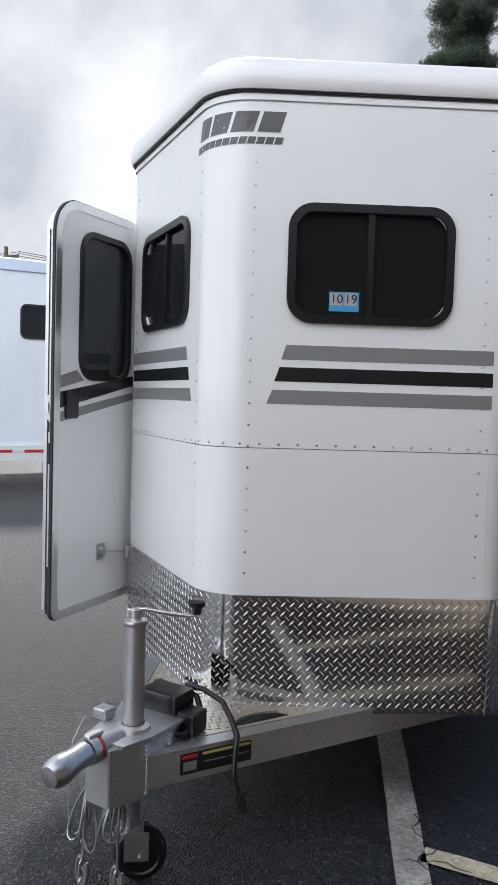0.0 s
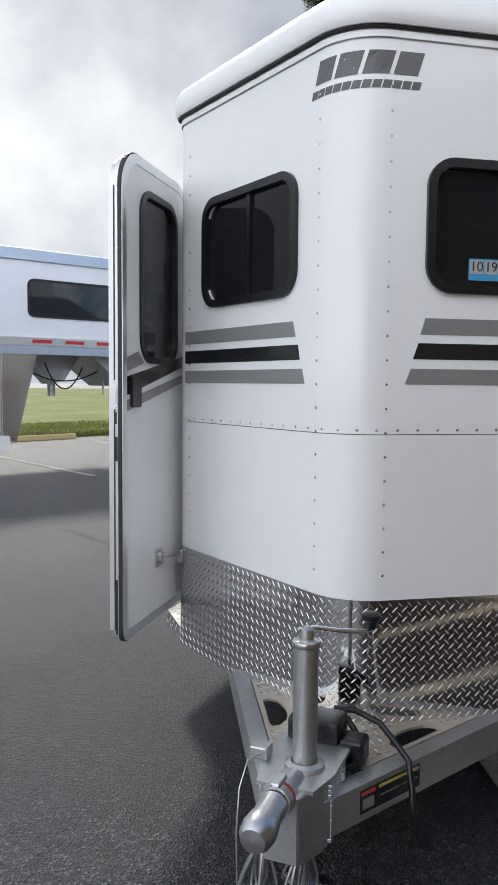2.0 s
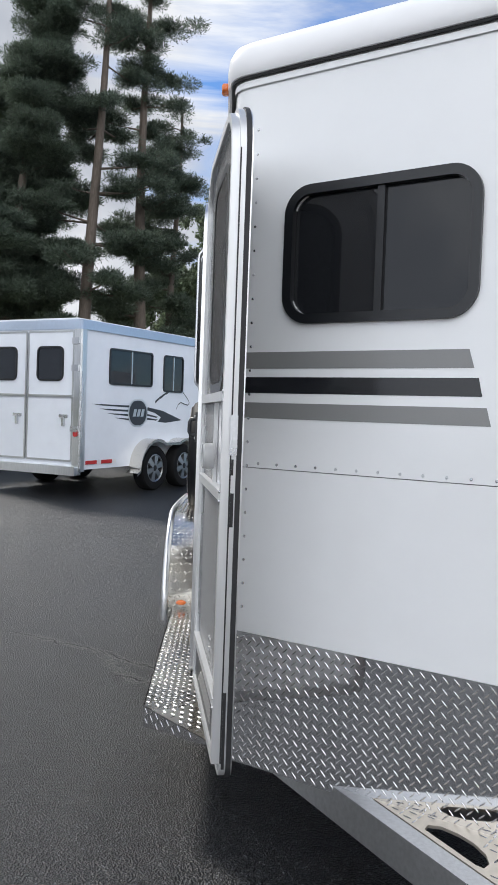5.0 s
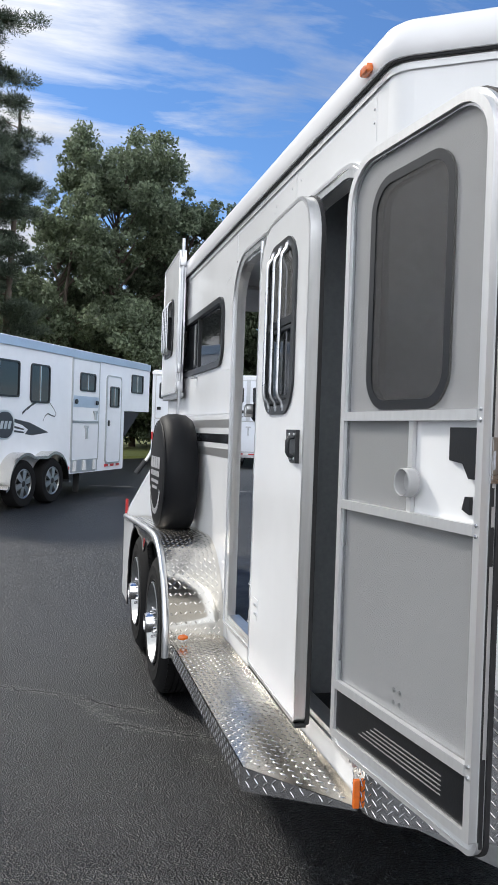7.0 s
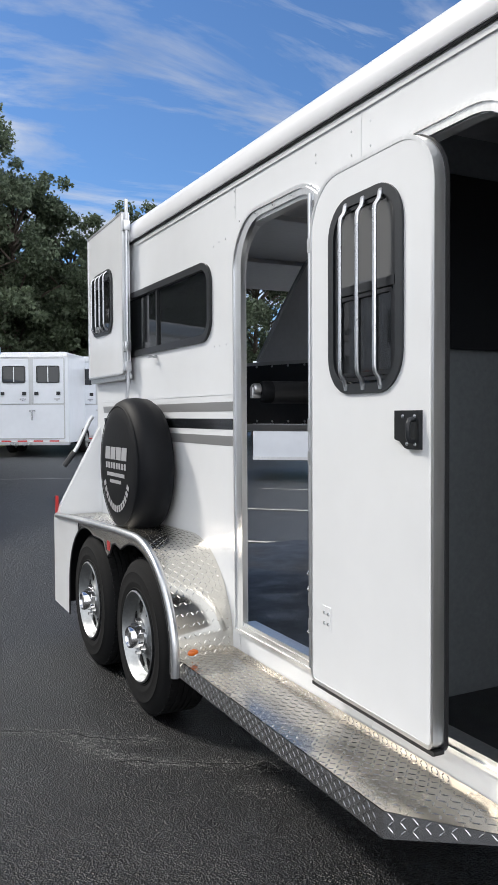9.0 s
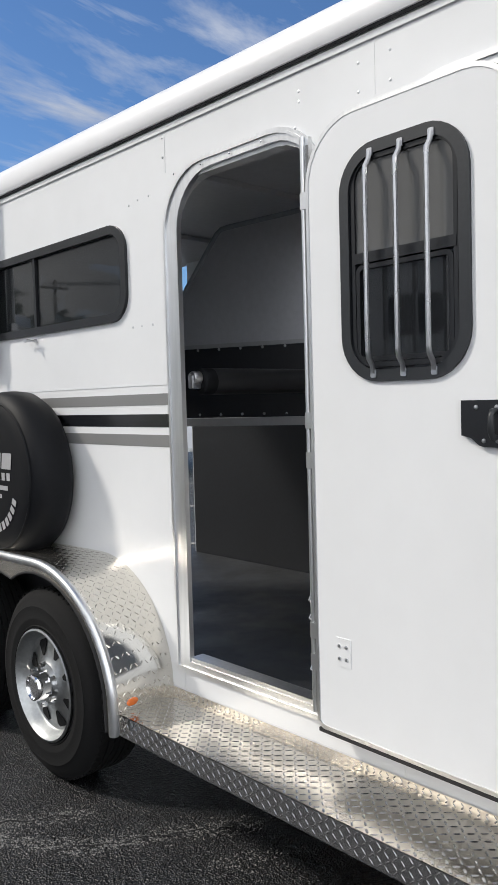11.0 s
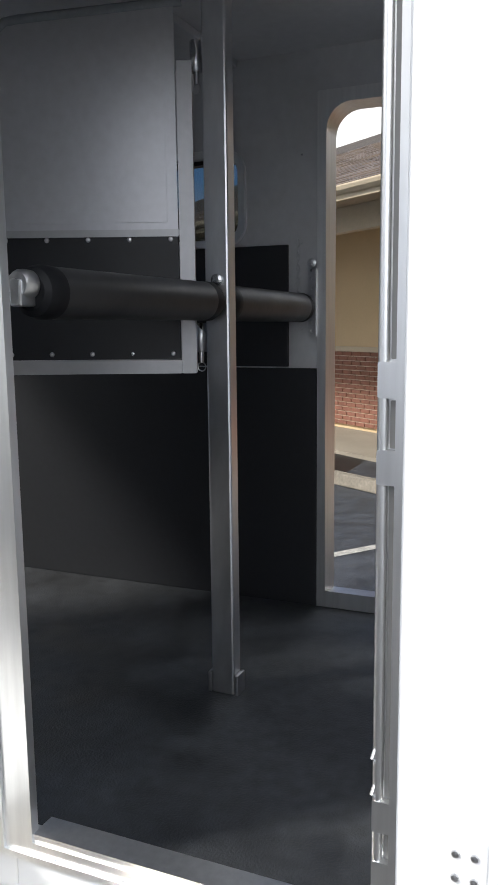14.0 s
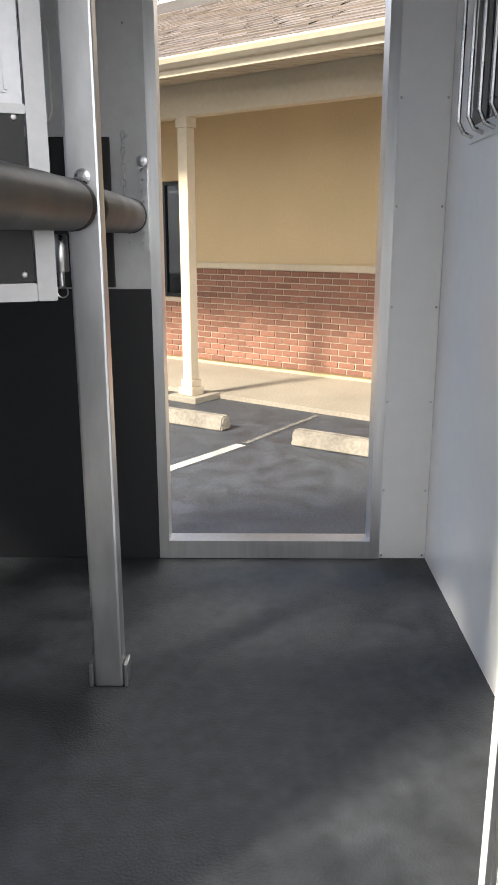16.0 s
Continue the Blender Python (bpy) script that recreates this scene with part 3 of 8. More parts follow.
ring(bm, rrect(-0.018, TW + 0.005, 0.552, 2.280, (0.04, 0.04, 0.14, 0.14), 8), rrect(-0.004, TW - 0.018, 0.575, 2.259, (0.03, 0.03, 0.12, 0.12), 8), TD, -0.0130, -0.001)
part("door_seal", bm, M_SEAL, tack_door, "black rubber door seal")
# black strips paint the dark gap between this door and the screen door
for z0, z1, w0, w1 in ((0.60, 2.14, -0.0295, -0.026), (0.585, 0.78, -0.0255, -0.018), (1.20, 1.285, -0.0255, -0.017), (1.33, 1.37, -0.0255, -0.020)):
    bm = bmesh.new()
    sheet(bm, rrect(TW - 0.002, TW + 0.003, z0, z1, 0), [], TD, w0, w1)
    part("edge_gasket", bm, M_SEAL, tack_door, "black gasket strip")
bm = bmesh.new()
sheet(bm, rrect(TW - 0.002, TW + 0.006, 1.385, 1.475, 0), [], TD, -0.029, -0.015)
sheet(bm, rrect(TW - 0.002, TW + 0.010, 1.41, 1.45, 0), [], TD, -0.025, -0.019)
part("latch_plate", bm, M_STEEL, tack_door, "plated latch plate with a bolt", 40)
bm = bmesh.new()
ring(bm, rrect(-0.022, TW, 0.555, 2.277, (0.04, 0.04, 0.14, 0.14), 8), rrect(0.0, TW - 0.036, 0.590, 2.243, (0.03, 0.03, 0.11, 0.11), 8), TD, -0.0008, 0.003)
part("outer_trim", bm, M_ALU, tack_door, "aluminium outer trim", 40)
window(TD, 0.115, 0.495, 1.545, 2.175, 0.095, (), tack_door, rim=0.024, proud=0.008, pane_mat=M_GLASS_SEE)
bm = bmesh.new()
ring(bm, rrect(0.115, 0.495, 1.545, 2.175, 0.095, 8), rrect(0.140, 0.470, 1.570, 2.150, 0.072, 8), TD, -0.036, -0.0285)
part("inner_window_trim", bm, M_BLACK, tack_door, "black inside window trim", 40)
for pts, mat, nm in (([(0.0, 1.548), (0.612, 1.428), (0.612, 1.494), (0.0, 1.590)], M_STRIPE_B, "black"), ([(0.0, 1.482), (0.612, 1.372), (0.612, 1.412), (0.0, 1.515)], M_STRIPE_G, "grey"), ([(0.455, 1.545), (0.612, 1.510), (0.612, 1.560), (0.505, 1.587)], M_STRIPE_G, "grey")):
    bm = bmesh.new()
    sheet(bm, pts, [], TD, 0.0002, 0.0012)
    part("stripe", bm, mat, tack_door, nm + " vinyl stripe")
bm = bmesh.new()
sheet(bm, rrect(0.503, 0.582, 1.385, 1.502, 0.012), [], TD, 0.0, 0.012)
part("latch", bm, M_BLACK, tack_door, "black paddle latch")
bm = bmesh.new()
for z in (1.43,):
    sheet(bm, rrect(-0.002, 0.002, z - 0.05, z + 0.05, 0), [], lambda u, v, w: TD(TW + 0.002 + w, v, -0.022 + u * 5), -0.001, 0.003)
part("strike_plate", bm, M_STEEL, tack_door)
bm = bmesh.new()
sheet(bm, rrect(0.288, 0.345, 0.755, 0.827, 0.008), [], TD, 0.0, 0.006)
sheet(bm, rrect(0.302, 0.331, 0.770, 0.812, 0.010), [], TD, 0.006, 0.022)
p0, p1 = TD(0.31, 0.79, 0.02), VL(0.03, 0.765, 0.01)
tube(bm, [p0, (p0 * 0.5 + p1 * 0.5) + Vector((0, 0, 0.003)), p1], 0.004, 6)
part("door_holder", bm, M_STEEL, tack_door, "steel hook holding the door open")
bm = bmesh.new()
box(bm, -0.012, 0.012, -0.008, 0.008, -0.028, 0.028, 0.003, Matrix.Translation(VL(0.03, 0.765, 0.012)) @ Matrix.Rotation(-V_ANG, 4, "Z"))
part("hook_eye", bm, M_STEEL, trailer)

# screen door folded against it
SD = along((-0.070, 0.704), (0.004, 0.072), -1)
SW = 0.655
STILE = 0.022
bars = (0.750, 1.275, 1.528)
bm = bmesh.new()
ring(bm, rrect(0.0, SW, 0.596, 2.262, (0.004, 0.004, 0.13, 0.13), 8), rrect(STILE, SW - STILE, 0.596 + STILE, 2.262 - STILE, (0.003, 0.003, 0.11, 0.11), 8), SD, -0.012, 0.012)
bmesh.ops.bevel(bm, geom=[e for e in bm.edges if e.calc_face_angle(0) > 1.2], offset=0.004, segments=2, affect="EDGES")
screen_door = part("screen_door", bm, M_ALU_MATT, trailer, "aluminium-framed grey screen door", 40)
bm = bmesh.new()
ring(bm, rrect(STILE + 0.0005, SW - STILE - 0.0005, 0.597 + STILE, 2.261 - STILE, (0.003, 0.003, 0.11, 0.11), 8), rrect(STILE + 0.007, SW - STILE - 0.007, 0.603 + STILE, 2.255 - STILE, (0.003, 0.003, 0.104, 0.104), 8), SD, -0.004, 0.006)
part("screen_bead", bm, M_STEEL, screen_door, "thin bead round the screen", 40)
for z in bars:
    bm = bmesh.new()
    sheet(bm, rrect(STILE + 0.0005, SW - STILE - 0.0005, z - 0.0125, z + 0.0125, 0), [], SD, -0.014, 0.010)
    bmesh.ops.bevel(bm, geom=[e for e in bm.edges if e.calc_face_angle(0) > 1.2], offset=0.003, segments=2, affect="EDGES")
    part("cross_bar", bm, M_ALU_MATT, screen_door, "", 40)
for u0, u1, z0, z1 in ((0.026, SW - 0.026, 1.540, 2.236), (0.026, 0.36, 1.287, 1.516), (0.026, SW - 0.026, 0.762, 1.263)):
    bm = bmesh.new()
    sheet(bm, rrect(u0, u1, z0, z1, (0, 0, 0.105, 0.105) if z1 > 2 else 0), [], SD, 0.001, 0.002)
    part("screen", bm, M_SCREEN, screen_door, "grey insect screen")
bm = bmesh.new()
sheet(bm, rrect(0.024, SW - 0.024, 0.620, 0.737, 0), [], SD, -0.005, 0.004)
kick = part("kick_plate", bm, M_BLACK, screen_door, "black ribbed kick plate")
for k in range(5):
    bm = bmesh.new()
    z = 0.652 + 0.011 * k
    sheet(bm, rrect(0.16 + 0.02 * k, 0.54, z, z + 0.0022, 0), [], SD, -0.0075, -0.005)
    part("rib", bm, M_STRIPE_G, kick)
bm = bmesh.new()
cup = SD(0.375, 1.362, -0.004)
revolve(bm, [(0.036, 0.0), (0.038, 0.006), (0.036, 0.030), (0.0335, 0.032), (0.0315, 0.030), (0.0315, 0.004), (0.0, 0.004)], cup, SD(0, 0, -1) - SD(0, 0, 0), 28)
part("pull_cup", bm, M_CLEAR, screen_door, "clear plastic pull cup", 40)
bm = bmesh.new()
sheet(bm, rrect(0.352, 0.372, 1.288, 1.515, 0), [], SD, -0.004, 0.006)
part("slide_rail", bm, M_ALU_MATT, screen_door)
bm = bmesh.new()
for u, z in ((0.300, 0.822), (0.328, 0.822), (0.300, 0.790), (0.328, 0.790)):
    revolve(bm, [(0.006, 0.0), (0.005, 0.003), (0.0, 0.004)], TD(u, z, -0.0282), TD(0, 0, -1) - TD(0, 0, 0), 8)
part("bolts", bm, M_STEEL, tack_door, "four bolts of the door holder", kind="stuff")
bm = bmesh.new()
sheet(bm, [(0.512, 1.500), (0.625, 1.500), (0.625, 1.385), (0.585, 1.385), (0.562, 1.418), (0.512, 1.424)], [], TD, -0.038, -0.0285)
sheet(bm, [(0.565, 1.315), (0.592, 1.305), (0.592, 1.345), (0.575, 1.345)], [], TD, -0.038, -0.0285)
part("inner_latch", bm, M_BLACK, tack_door, "black inside latch")
bm = bmesh.new()
for z in (1.540, 1.516, 1.287, 1.263, 0.762, 0.738):
    revolve(bm, [(0.005, 0.0), (0.0045, 0.003), (0.0, 0.004)], SD(SW - 0.011, z, -0.012), SD(0, 0, -1) - SD(0, 0, 0), 8)
part("screws", bm, M_STEEL, screen_door, kind="stuff")

# ---- escape door, folded back against the wall, inner face out ----
ED = along((-0.085, 1.655), (-0.102, 0.965))
EW = 0.673
bm = bmesh.new()
sheet(bm, rrect(0.013, EW, 0.535, 2.272, (0.02, 0.02, 0.15, 0.17), 8), [rrect(0.165, 0.515, 1.572, 2.145, 0.10, 8)], ED, -0.04, 0.0)
esc_door = part("escape_door", bm, M_WHITE, trailer, "open white escape door with a barred window")
bm = bmesh.new()
ring(bm, rrect(0.002, EW + 0.012, 0.523, 2.284, (0.03, 0.03, 0.16, 0.18), 8), rrect(0.013, EW, 0.535, 2.272, (0.02, 0.02, 0.15, 0.17), 8), ED, -0.043, 0.002)
part("edge_frame", bm, M_ALU, esc_door, "aluminium edge trim", 40)
bm = bmesh.new()
ring(bm, rrect(0.000, EW + 0.015, 0.511, 2.292, (0.03, 0.03, 0.17, 0.18), 8), rrect(0.002, EW + 0.012, 0.523, 2.284, (0.03, 0.03, 0.16, 0.18), 8), ED, -0.05, -0.036)
part("door_seal", bm, M_SEAL, esc_door, "black rubber door seal")
bm = bmesh.new()
sheet(bm, rrect(0.004, EW + 0.010, 0.509, 0.5225, 0.004), [], ED, -0.04, -0.002)
part("bottom_seal", bm, M_SEAL, esc_door)
ew = window(ED, 0.135, 0.545, 1.542, 2.176, 0.125, (), esc_door, rim=0.032, proud=0.008, pane_mat=M_GLASS, rim_mat=M_FRAME_GREY)
bm = bmesh.new()
ring(bm, rrect(0.172, 0.508, 1.582, 2.142, 0.07, 8), rrect(0.184, 0.496, 1.594, 2.130, 0.055, 8), ED, -0.012, 0.002)
sheet(bm, rrect(0.176, 0.504, 1.862, 1.890, 0), [], ED, -0.012, 0.004)
ring(bm, rrect(0.186, 0.494, 1.598, 1.858, 0.02, 4), rrect(0.198, 0.482, 1.610, 1.846, 0.012, 4), ED, -0.010, 0.001)
part("inner_frame", bm, M_BLACK, ew)
bm = bmesh.new()
sheet(bm, rrect(0.184, 0.496, 1.890, 2.130, (0.0, 0.0, 0.05, 0.05)), [], ED, -0.0075, -0.0045)
upper_pane = part("pane", bm, M_GLASS_SHEEN, ew, "dusty upper glass pane")
upper_pane.visible_shadow = False
for u in (0.246, 0.345, 0.440):
    bm = bmesh.new()
    c = [ED(u, z, w) for z, w in ((2.150, 0.010), (2.128, 0.014), (2.108, 0.028), (2.09, 0.031), (1.85, 0.031), (1.625, 0.031), (1.605, 0.028), (1.587, 0.014), (1.565, 0.010))]
    tube(bm, c, 0.0072, 8)
    for z in (2.148, 1.565):
        q = ED(u, z, 0.008)
        sheet(bm, rrect(u - 0.009, u + 0.009, z - 0.012, z + 0.010, 0.004), [], ED, 0.006, 0.011)
    part("window_bar", bm, M_STEEL, ew, "plated steel window bar", 40)
bm = bmesh.new()
pl = [(0.518, 1.487), (0.633, 1.487), (0.633, 1.375), (0.580, 1.375), (0.566, 1.379), (0.545, 1.396), (0.518, 1.402)]
sheet(bm, pl, [], ED, 0.0, 0.014)
lt = part("latch", bm, M_BLACK, esc_door, "black slam latch")
bm = bmesh.new()
for u, z in ((0.560, 1.470), (0.615, 1.470), (0.580, 1.390), (0.617, 1.390)):
    revolve(bm, [(0.006, 0.0), (0.005, 0.003), (0.0, 0.004)], ED(u, z, 0.014), ED(0, 0, 1) - ED(0, 0, 0), 8)
part("screws", bm, M_STEEL, lt, kind="stuff")
bm = bmesh.new()
tube(bm, [ED(0.612, 1.462, 0.012), ED(0.612, 1.460, 0.030), ED(0.612, 1.448, 0.036), ED(0.612, 1.412, 0.036), ED(0.612, 1.400, 0.030), ED(0.612, 1.398, 0.012)], 0.0075, 10)
part("latch_grip", bm, M_FRAME_GREY, lt, "black pull grip", 50)
bm = bmesh.new()
sheet(bm, rrect(0.080, 0.138, 0.728, 0.812, 0.003), [], ED, 0.0, 0.002)
pp = part("bolt_plate", bm, M_WHITE, esc_door, "white plate with four bolts")
for u in (0.096, 0.122):
    for z in (0.752, 0.788):
        bm = bmesh.new()
        revolve(bm, [(0.0060, 0.0), (0.005, 0.003), (0.0, 0.004)], ED(u, z, 0.002), ED(0, 0, 1) - ED(0, 0, 0), 10)
        part("bolt", bm, M_STEEL, pp)
bm = bmesh.new()
sheet(bm, rrect(-0.026, 0.002, 0.56, 2.26, 0.002), [], ED, -0.030, -0.016)
leaf = part("hinge_leaf", bm, M_ALU, esc_door, "continuous aluminium hinge leaf")
bm = bmesh.new()
cyl(bm, ED(-0.018, 0.56, -0.010), ED(-0.018, 2.26, -0.010), 0.0075, seg=12)
part("hinge_bead", bm, M_ALU, leaf, "rounded aluminium hinge bead", 40)
for z0, z1 in ((0.575, 0.70), (0.735, 0.79), (0.83, 1.295), (1.345, 1.41), (1.465, 2.05), (2.10, 2.235)):
    bm = bmesh.new()
    sheet(bm, rrect(-0.009, 0.0005, z0, z1, 0.002), [], ED, -0.0158, -0.0145)
    part("hinge_slot", bm, M_STRIPE_G, leaf, "dark gap between the hinge plates")
for z in (0.715, 0.81, 1.32, 1.4375, 2.075):
    bm = bmesh.new()
    sheet(bm, rrect(-0.024, 0.0165, z - 0.024, z + 0.024, 0.003), [], ED, -0.0156, -0.002)
    hinge = part("hinge", bm, M_ALU, leaf, "aluminium hinge plate", 40)
    for dz in (-0.013, 0.013):
        bm = bmesh.new()
        revolve(bm, [(0.004, 0.0), (0.003, 0.0025), (0.0, 0.003)], ED(0.009, z + dz, -0.002), ED(0, 0, 1) - ED(0, 0, 0), 8)
        part("hinge_bolt", bm, M_STEEL, leaf)
for z in (0.69, 0.845, 0.90):
    bm = bmesh.new()
    tube(bm, [ED(-0.020, z + 0.018, -0.008), ED(-0.024, z, 0.0), ED(-0.020, z - 0.006, -0.006)], 0.0028, 6)
    part("hinge_clip", bm, M_CHROME, leaf, "bright bent hinge clip")

# ---- step, fender, wheels ----
STEP_Z = 0.392
step_plan = [(0.0, 2.49), (-0.266, 2.49), (-0.266, 0.98), (-0.005, 0.66), (0.0, 0.66)]
bm = bmesh.new()
sheet(bm, step_plan, [], lambda u, v, w: Vector((u, v, w)), STEP_Z - 0.004, STEP_Z)
strip(bm, [(-0.004, 2.49), (-0.004, 0.70)], STEP_Z, STEP_Z + 0.026)
step = part("running_board", bm, M_STEP, trailer, "diamond-plate aluminium running board")
bm = bmesh.new()
for off in (0.0, 0.004):
    a, b, c = offset_line([(-0.266, 2.49), (-0.266, 0.98), (-0.005, 0.66)], off)
    va = [bm.verts.new((*p, z)) for p, z in ((a, STEP_Z), (b, STEP_Z), (c, STEP_Z), (c, STEP_Z - 0.012), (b, STEP_Z - 0.077), (a, STEP_Z - 0.077))]
    bm.faces.new((va[0], va[1], va[4], va[5])); bm.faces.new((va[1], va[2], va[3], va[4]))
part("step_edge", bm, M_PLATE, step, "dark diamond-plate step edge")
edge_lugs = bmesh.new()
bm = bmesh.new()
k = 0
y = 1.02
while y < 2.48:
    for j in range(11):
        x = -0.255 + 0.0245 * j
        f = 1 if (j + k) % 2 else -1
        lug(bm, Vector((x, y, STEP_Z + 0.0003)), Vector((0.7 * f, 0.71, 0)).normalized(), None, Vector((0, 0, 1)), 0.024, 0.0072, 0.0014)
    for j in range(2):
        f = 1 if (j + k) % 2 else -1
        lug(edge_lugs, Vector((-0.0046, y, STEP_Z + 0.008 + 0.0105 * j)), Vector((0, 0.7, 0.71 * f)).normalized(), None, Vector((-1, 0, 0)), 0.014, 0.0042, 0.0014)
    for j in range(4):
        f = 1 if (j + k) % 2 else -1
        lug(edge_lugs, Vector((-0.2704, y, STEP_Z - 0.011 - 0.0175 * j)), Vector((0, 0.7, 0.71 * f)).normalized(), None, Vector((-1, 0, 0)), 0.021, 0.0045, 0.0014)
    k += 1
    y += 0.0245
fa, fb = Vector((-0.266, 0.98)), Vector((-0.005, 0.66))
ft = (fb - fa).normalized()
fn = Vector((ft.y, -ft.x, 0)) if Vector((ft.y, -ft.x)).y < 0 else Vector((-ft.y, ft.x, 0))
fl = (fb - fa).length
for k in range(int(fl / 0.034)):
    sdist = 0.02 + 0.034 * k
    drop = 0.077 + (0.012 - 0.077) * sdist / fl
    for j in range(int((drop - 0.006) / 0.0185)):
        f = 1 if (j + k) % 2 else -1
        p = fa + ft * sdist
        lug(edge_lugs, Vector((p.x, p.y, STEP_Z - 0.012 - 0.0185 * j)) + fn * 0.0046, Vector((ft.x * 0.7, ft.y * 0.7, 0.71 * f)).normalized(), None, fn, 0.026, 0.0055, 0.0015)
for k in range(14):
    y = 0.70 + 0.0225 * k
    for j in range(8):
        x = -0.250 + 0.032 * j
        if x > -0.255 + (0.98 - y) * 0.8156 + 0.012:
            f = 1 if (j + k) % 2 else -1
            lug(bm, Vector((x, y, STEP_Z + 0.0003)), Vector((0.7 * f, 0.71, 0)).normalized(), None, Vector((0, 0, 1)), 0.026, 0.0055, 0.0015)
part("tread_lugs", bm, M_LUG, step, kind="stuff")
part("edge_lugs", edge_lugs, M_LUG, step, kind="stuff")
bm = bmesh.new()
box(bm, -0.026, -0.005, 0.640, 0.652, 0.395, 0.48, 0.004)
part("side_reflector", bm, M_ORANGE, trailer, "orange side reflector")

HUBS = ((2.944, 0.384), (3.810, 0.384))
FX = -0.308


def fender_top():
    """Outline of the tandem fender over both wheels, from its front foot to the back corner, as (y, z)."""
    pts = [(2.447, 0.335), (2.445, 0.40)]
    pts += [(2.945 - 0.50 * math.cos(a), 0.41 + 0.470 * math.sin(a)) for a in (radians(8 + 82 * k / 14) for k in range(15))]
    pts += [(3.24, 0.874), (3.64, 0.856), (4.04, 0.836), (4.56, 0.806)]
    return pts


FT = fender_top()
bm = bmesh.new()


def skew(y, x):
    """The front of the fender slants back towards the wall."""
    return y + (0.055 * (1 - x / FX) - 0.028) * max(0.0, min(1.0, (2.95 - y) / 0.5))


a = [bm.verts.new((FX, skew(y, FX), z)) for y, z in FT]
b = [bm.verts.new((-0.001, skew(y, 0.0), z)) for y, z in FT]
for i in range(len(FT) - 1):
    bm.faces.new((a[i], a[i + 1], b[i + 1], b[i]))
a2 = [bm.verts.new((FX, skew(y, FX) + 0.004, z - 0.005)) for y, z in FT]
b2 = [bm.verts.new((-0.001, skew(y, 0.0) + 0.004, z - 0.005)) for y, z in FT]
for i in range(len(FT) - 1):
    bm.faces.new((a2[i], b2[i], b2[i + 1], a2[i + 1]))
fender = part("fender", bm, M_FENDER, trailer, "polished diamond-plate tandem fender", 40)


def arch(cy, r, a0, a1, n=12, cz=0.384):
    return [(cy + r * math.cos(radians(a0 + (a1 - a0) * k / n)), cz + r * math.sin(radians(a0 + (a1 - a0) * k / n))) for k in range(n + 1)]


bm = bmesh.new()
rim_in = [(2.492, 0.335)] + arch(2.944, 0.455, 168, 62, 12) + [(3.25, 0.802), (3.305, 0.790), (3.345, 0.738), (3.385, 0.718), (3.425, 0.738), (3.465, 0.785), (3.53, 0.790)] + arch(3.810, 0.43, 110, 8, 12) + [(4.25, 0.20)]
band = [p for p in FT if p[0] < 4.0] + [(4.04, 0.836)]
low = [p for p in rim_in if p[0] < 4.03]
sheet(bm, [(skew(y, FX), z) for y, z in band] + [(skew(y, FX), z) for y, z in low[::-1]], [], side, 0.306, 0.310)
part("fender_band", bm, M_FENDER, fender, "aluminium band round the wheel arches")
bm = bmesh.new()
tail = [p for p in rim_in if p[0] >= 4.03]
sheet(bm, [(4.041, 0.836), (4.56, 0.806), (4.66, 0.80), (4.66, 0.205)] + tail[::-1], [], side, 0.306, 0.310)
part("fender_skirt", bm, M_WHITE, fender, "white fender skirt behind the wheels")
bm = bmesh.new()
tube(bm, [(FX - 0.003, skew(y, FX), z) for y, z in rim_in], 0.006, 6)
part("arch_trim", bm, M_SEAL, fender, "black arch edge trim", 50)
bm = bmesh.new()
well = [(y + 0.03, z - 0.03) for y, z in FT if z > 0.45] + [(4.62, 0.77), (4.62, 0.15), (2.50, 0.25)]
sheet(bm, well, [], side, 0.001, 0.006)
box(bm, -0.300, -0.0065, 4.600, 4.615, 0.20, 0.775)
part("wheel_well", bm, M_SEAL, fender, "black wheel well lining")
bm = bmesh.new()
tube(bm, [(FX - 0.002, skew(y, FX), z) for y, z in FT], 0.019, 10)
part("fender_lip", bm, M_ALU, fender, "smooth aluminium fender lip", 40)
bm = bmesh.new()
k = 0
for i in range(len(FT) - 1):
    p, q = Vector((FX, *FT[i])), Vector((FX, *FT[i + 1]))
    d = (q - p).length
    t = (q - p) / d
    nrm = Vector((1, 0, 0)).cross(t) * -1
    if nrm.z < -0.2 or (nrm.z < 0.05 and nrm.y > 0):
        nrm = -nrm
    for s in range(max(int(d / 0.0245), 1)):
        for j in range(11):
            f = 1 if (j + k) % 2 else -1
            c = p + t * (s + 0.5) * d / max(int(d / 0.0245), 1) + Vector((0.028 + 0.0255 * j, 0, 0)) + nrm * 0.0003
            c.y = skew(c.y, c.x)
            lug(bm, c, (t * 0.7 + Vector((0.71 * f, 0, 0))).normalized(), None, nrm, 0.024, 0.0070, 0.0012)
        k += 1
part("tread_lugs", bm, M_FENDER, fender, kind="stuff")
bm = bmesh.new()
revolve(bm, [(0.030, 0.0), (0.030, 0.006), (0.022, 0.012), (0.0, 0.014)], (-0.222, 2.4405, 0.428), (0, -1, 0), 20)
bmesh.ops.scale(bm, vec=(1, 1, 0.5), verts=bm.verts[:], space=Matrix.Translation((0, 0, -0.428)))
part("marker_light", bm, M_ORANGE, fender, "orange oval marker light", 40)
bm = bmesh.new()
sheet(bm, rrect(3.358, 3.412, 0.744, 0.796, 0.006), [], side, 0.3102, 0.3115)
part("warning_label", bm, M_RED, fender, "small red warning label")

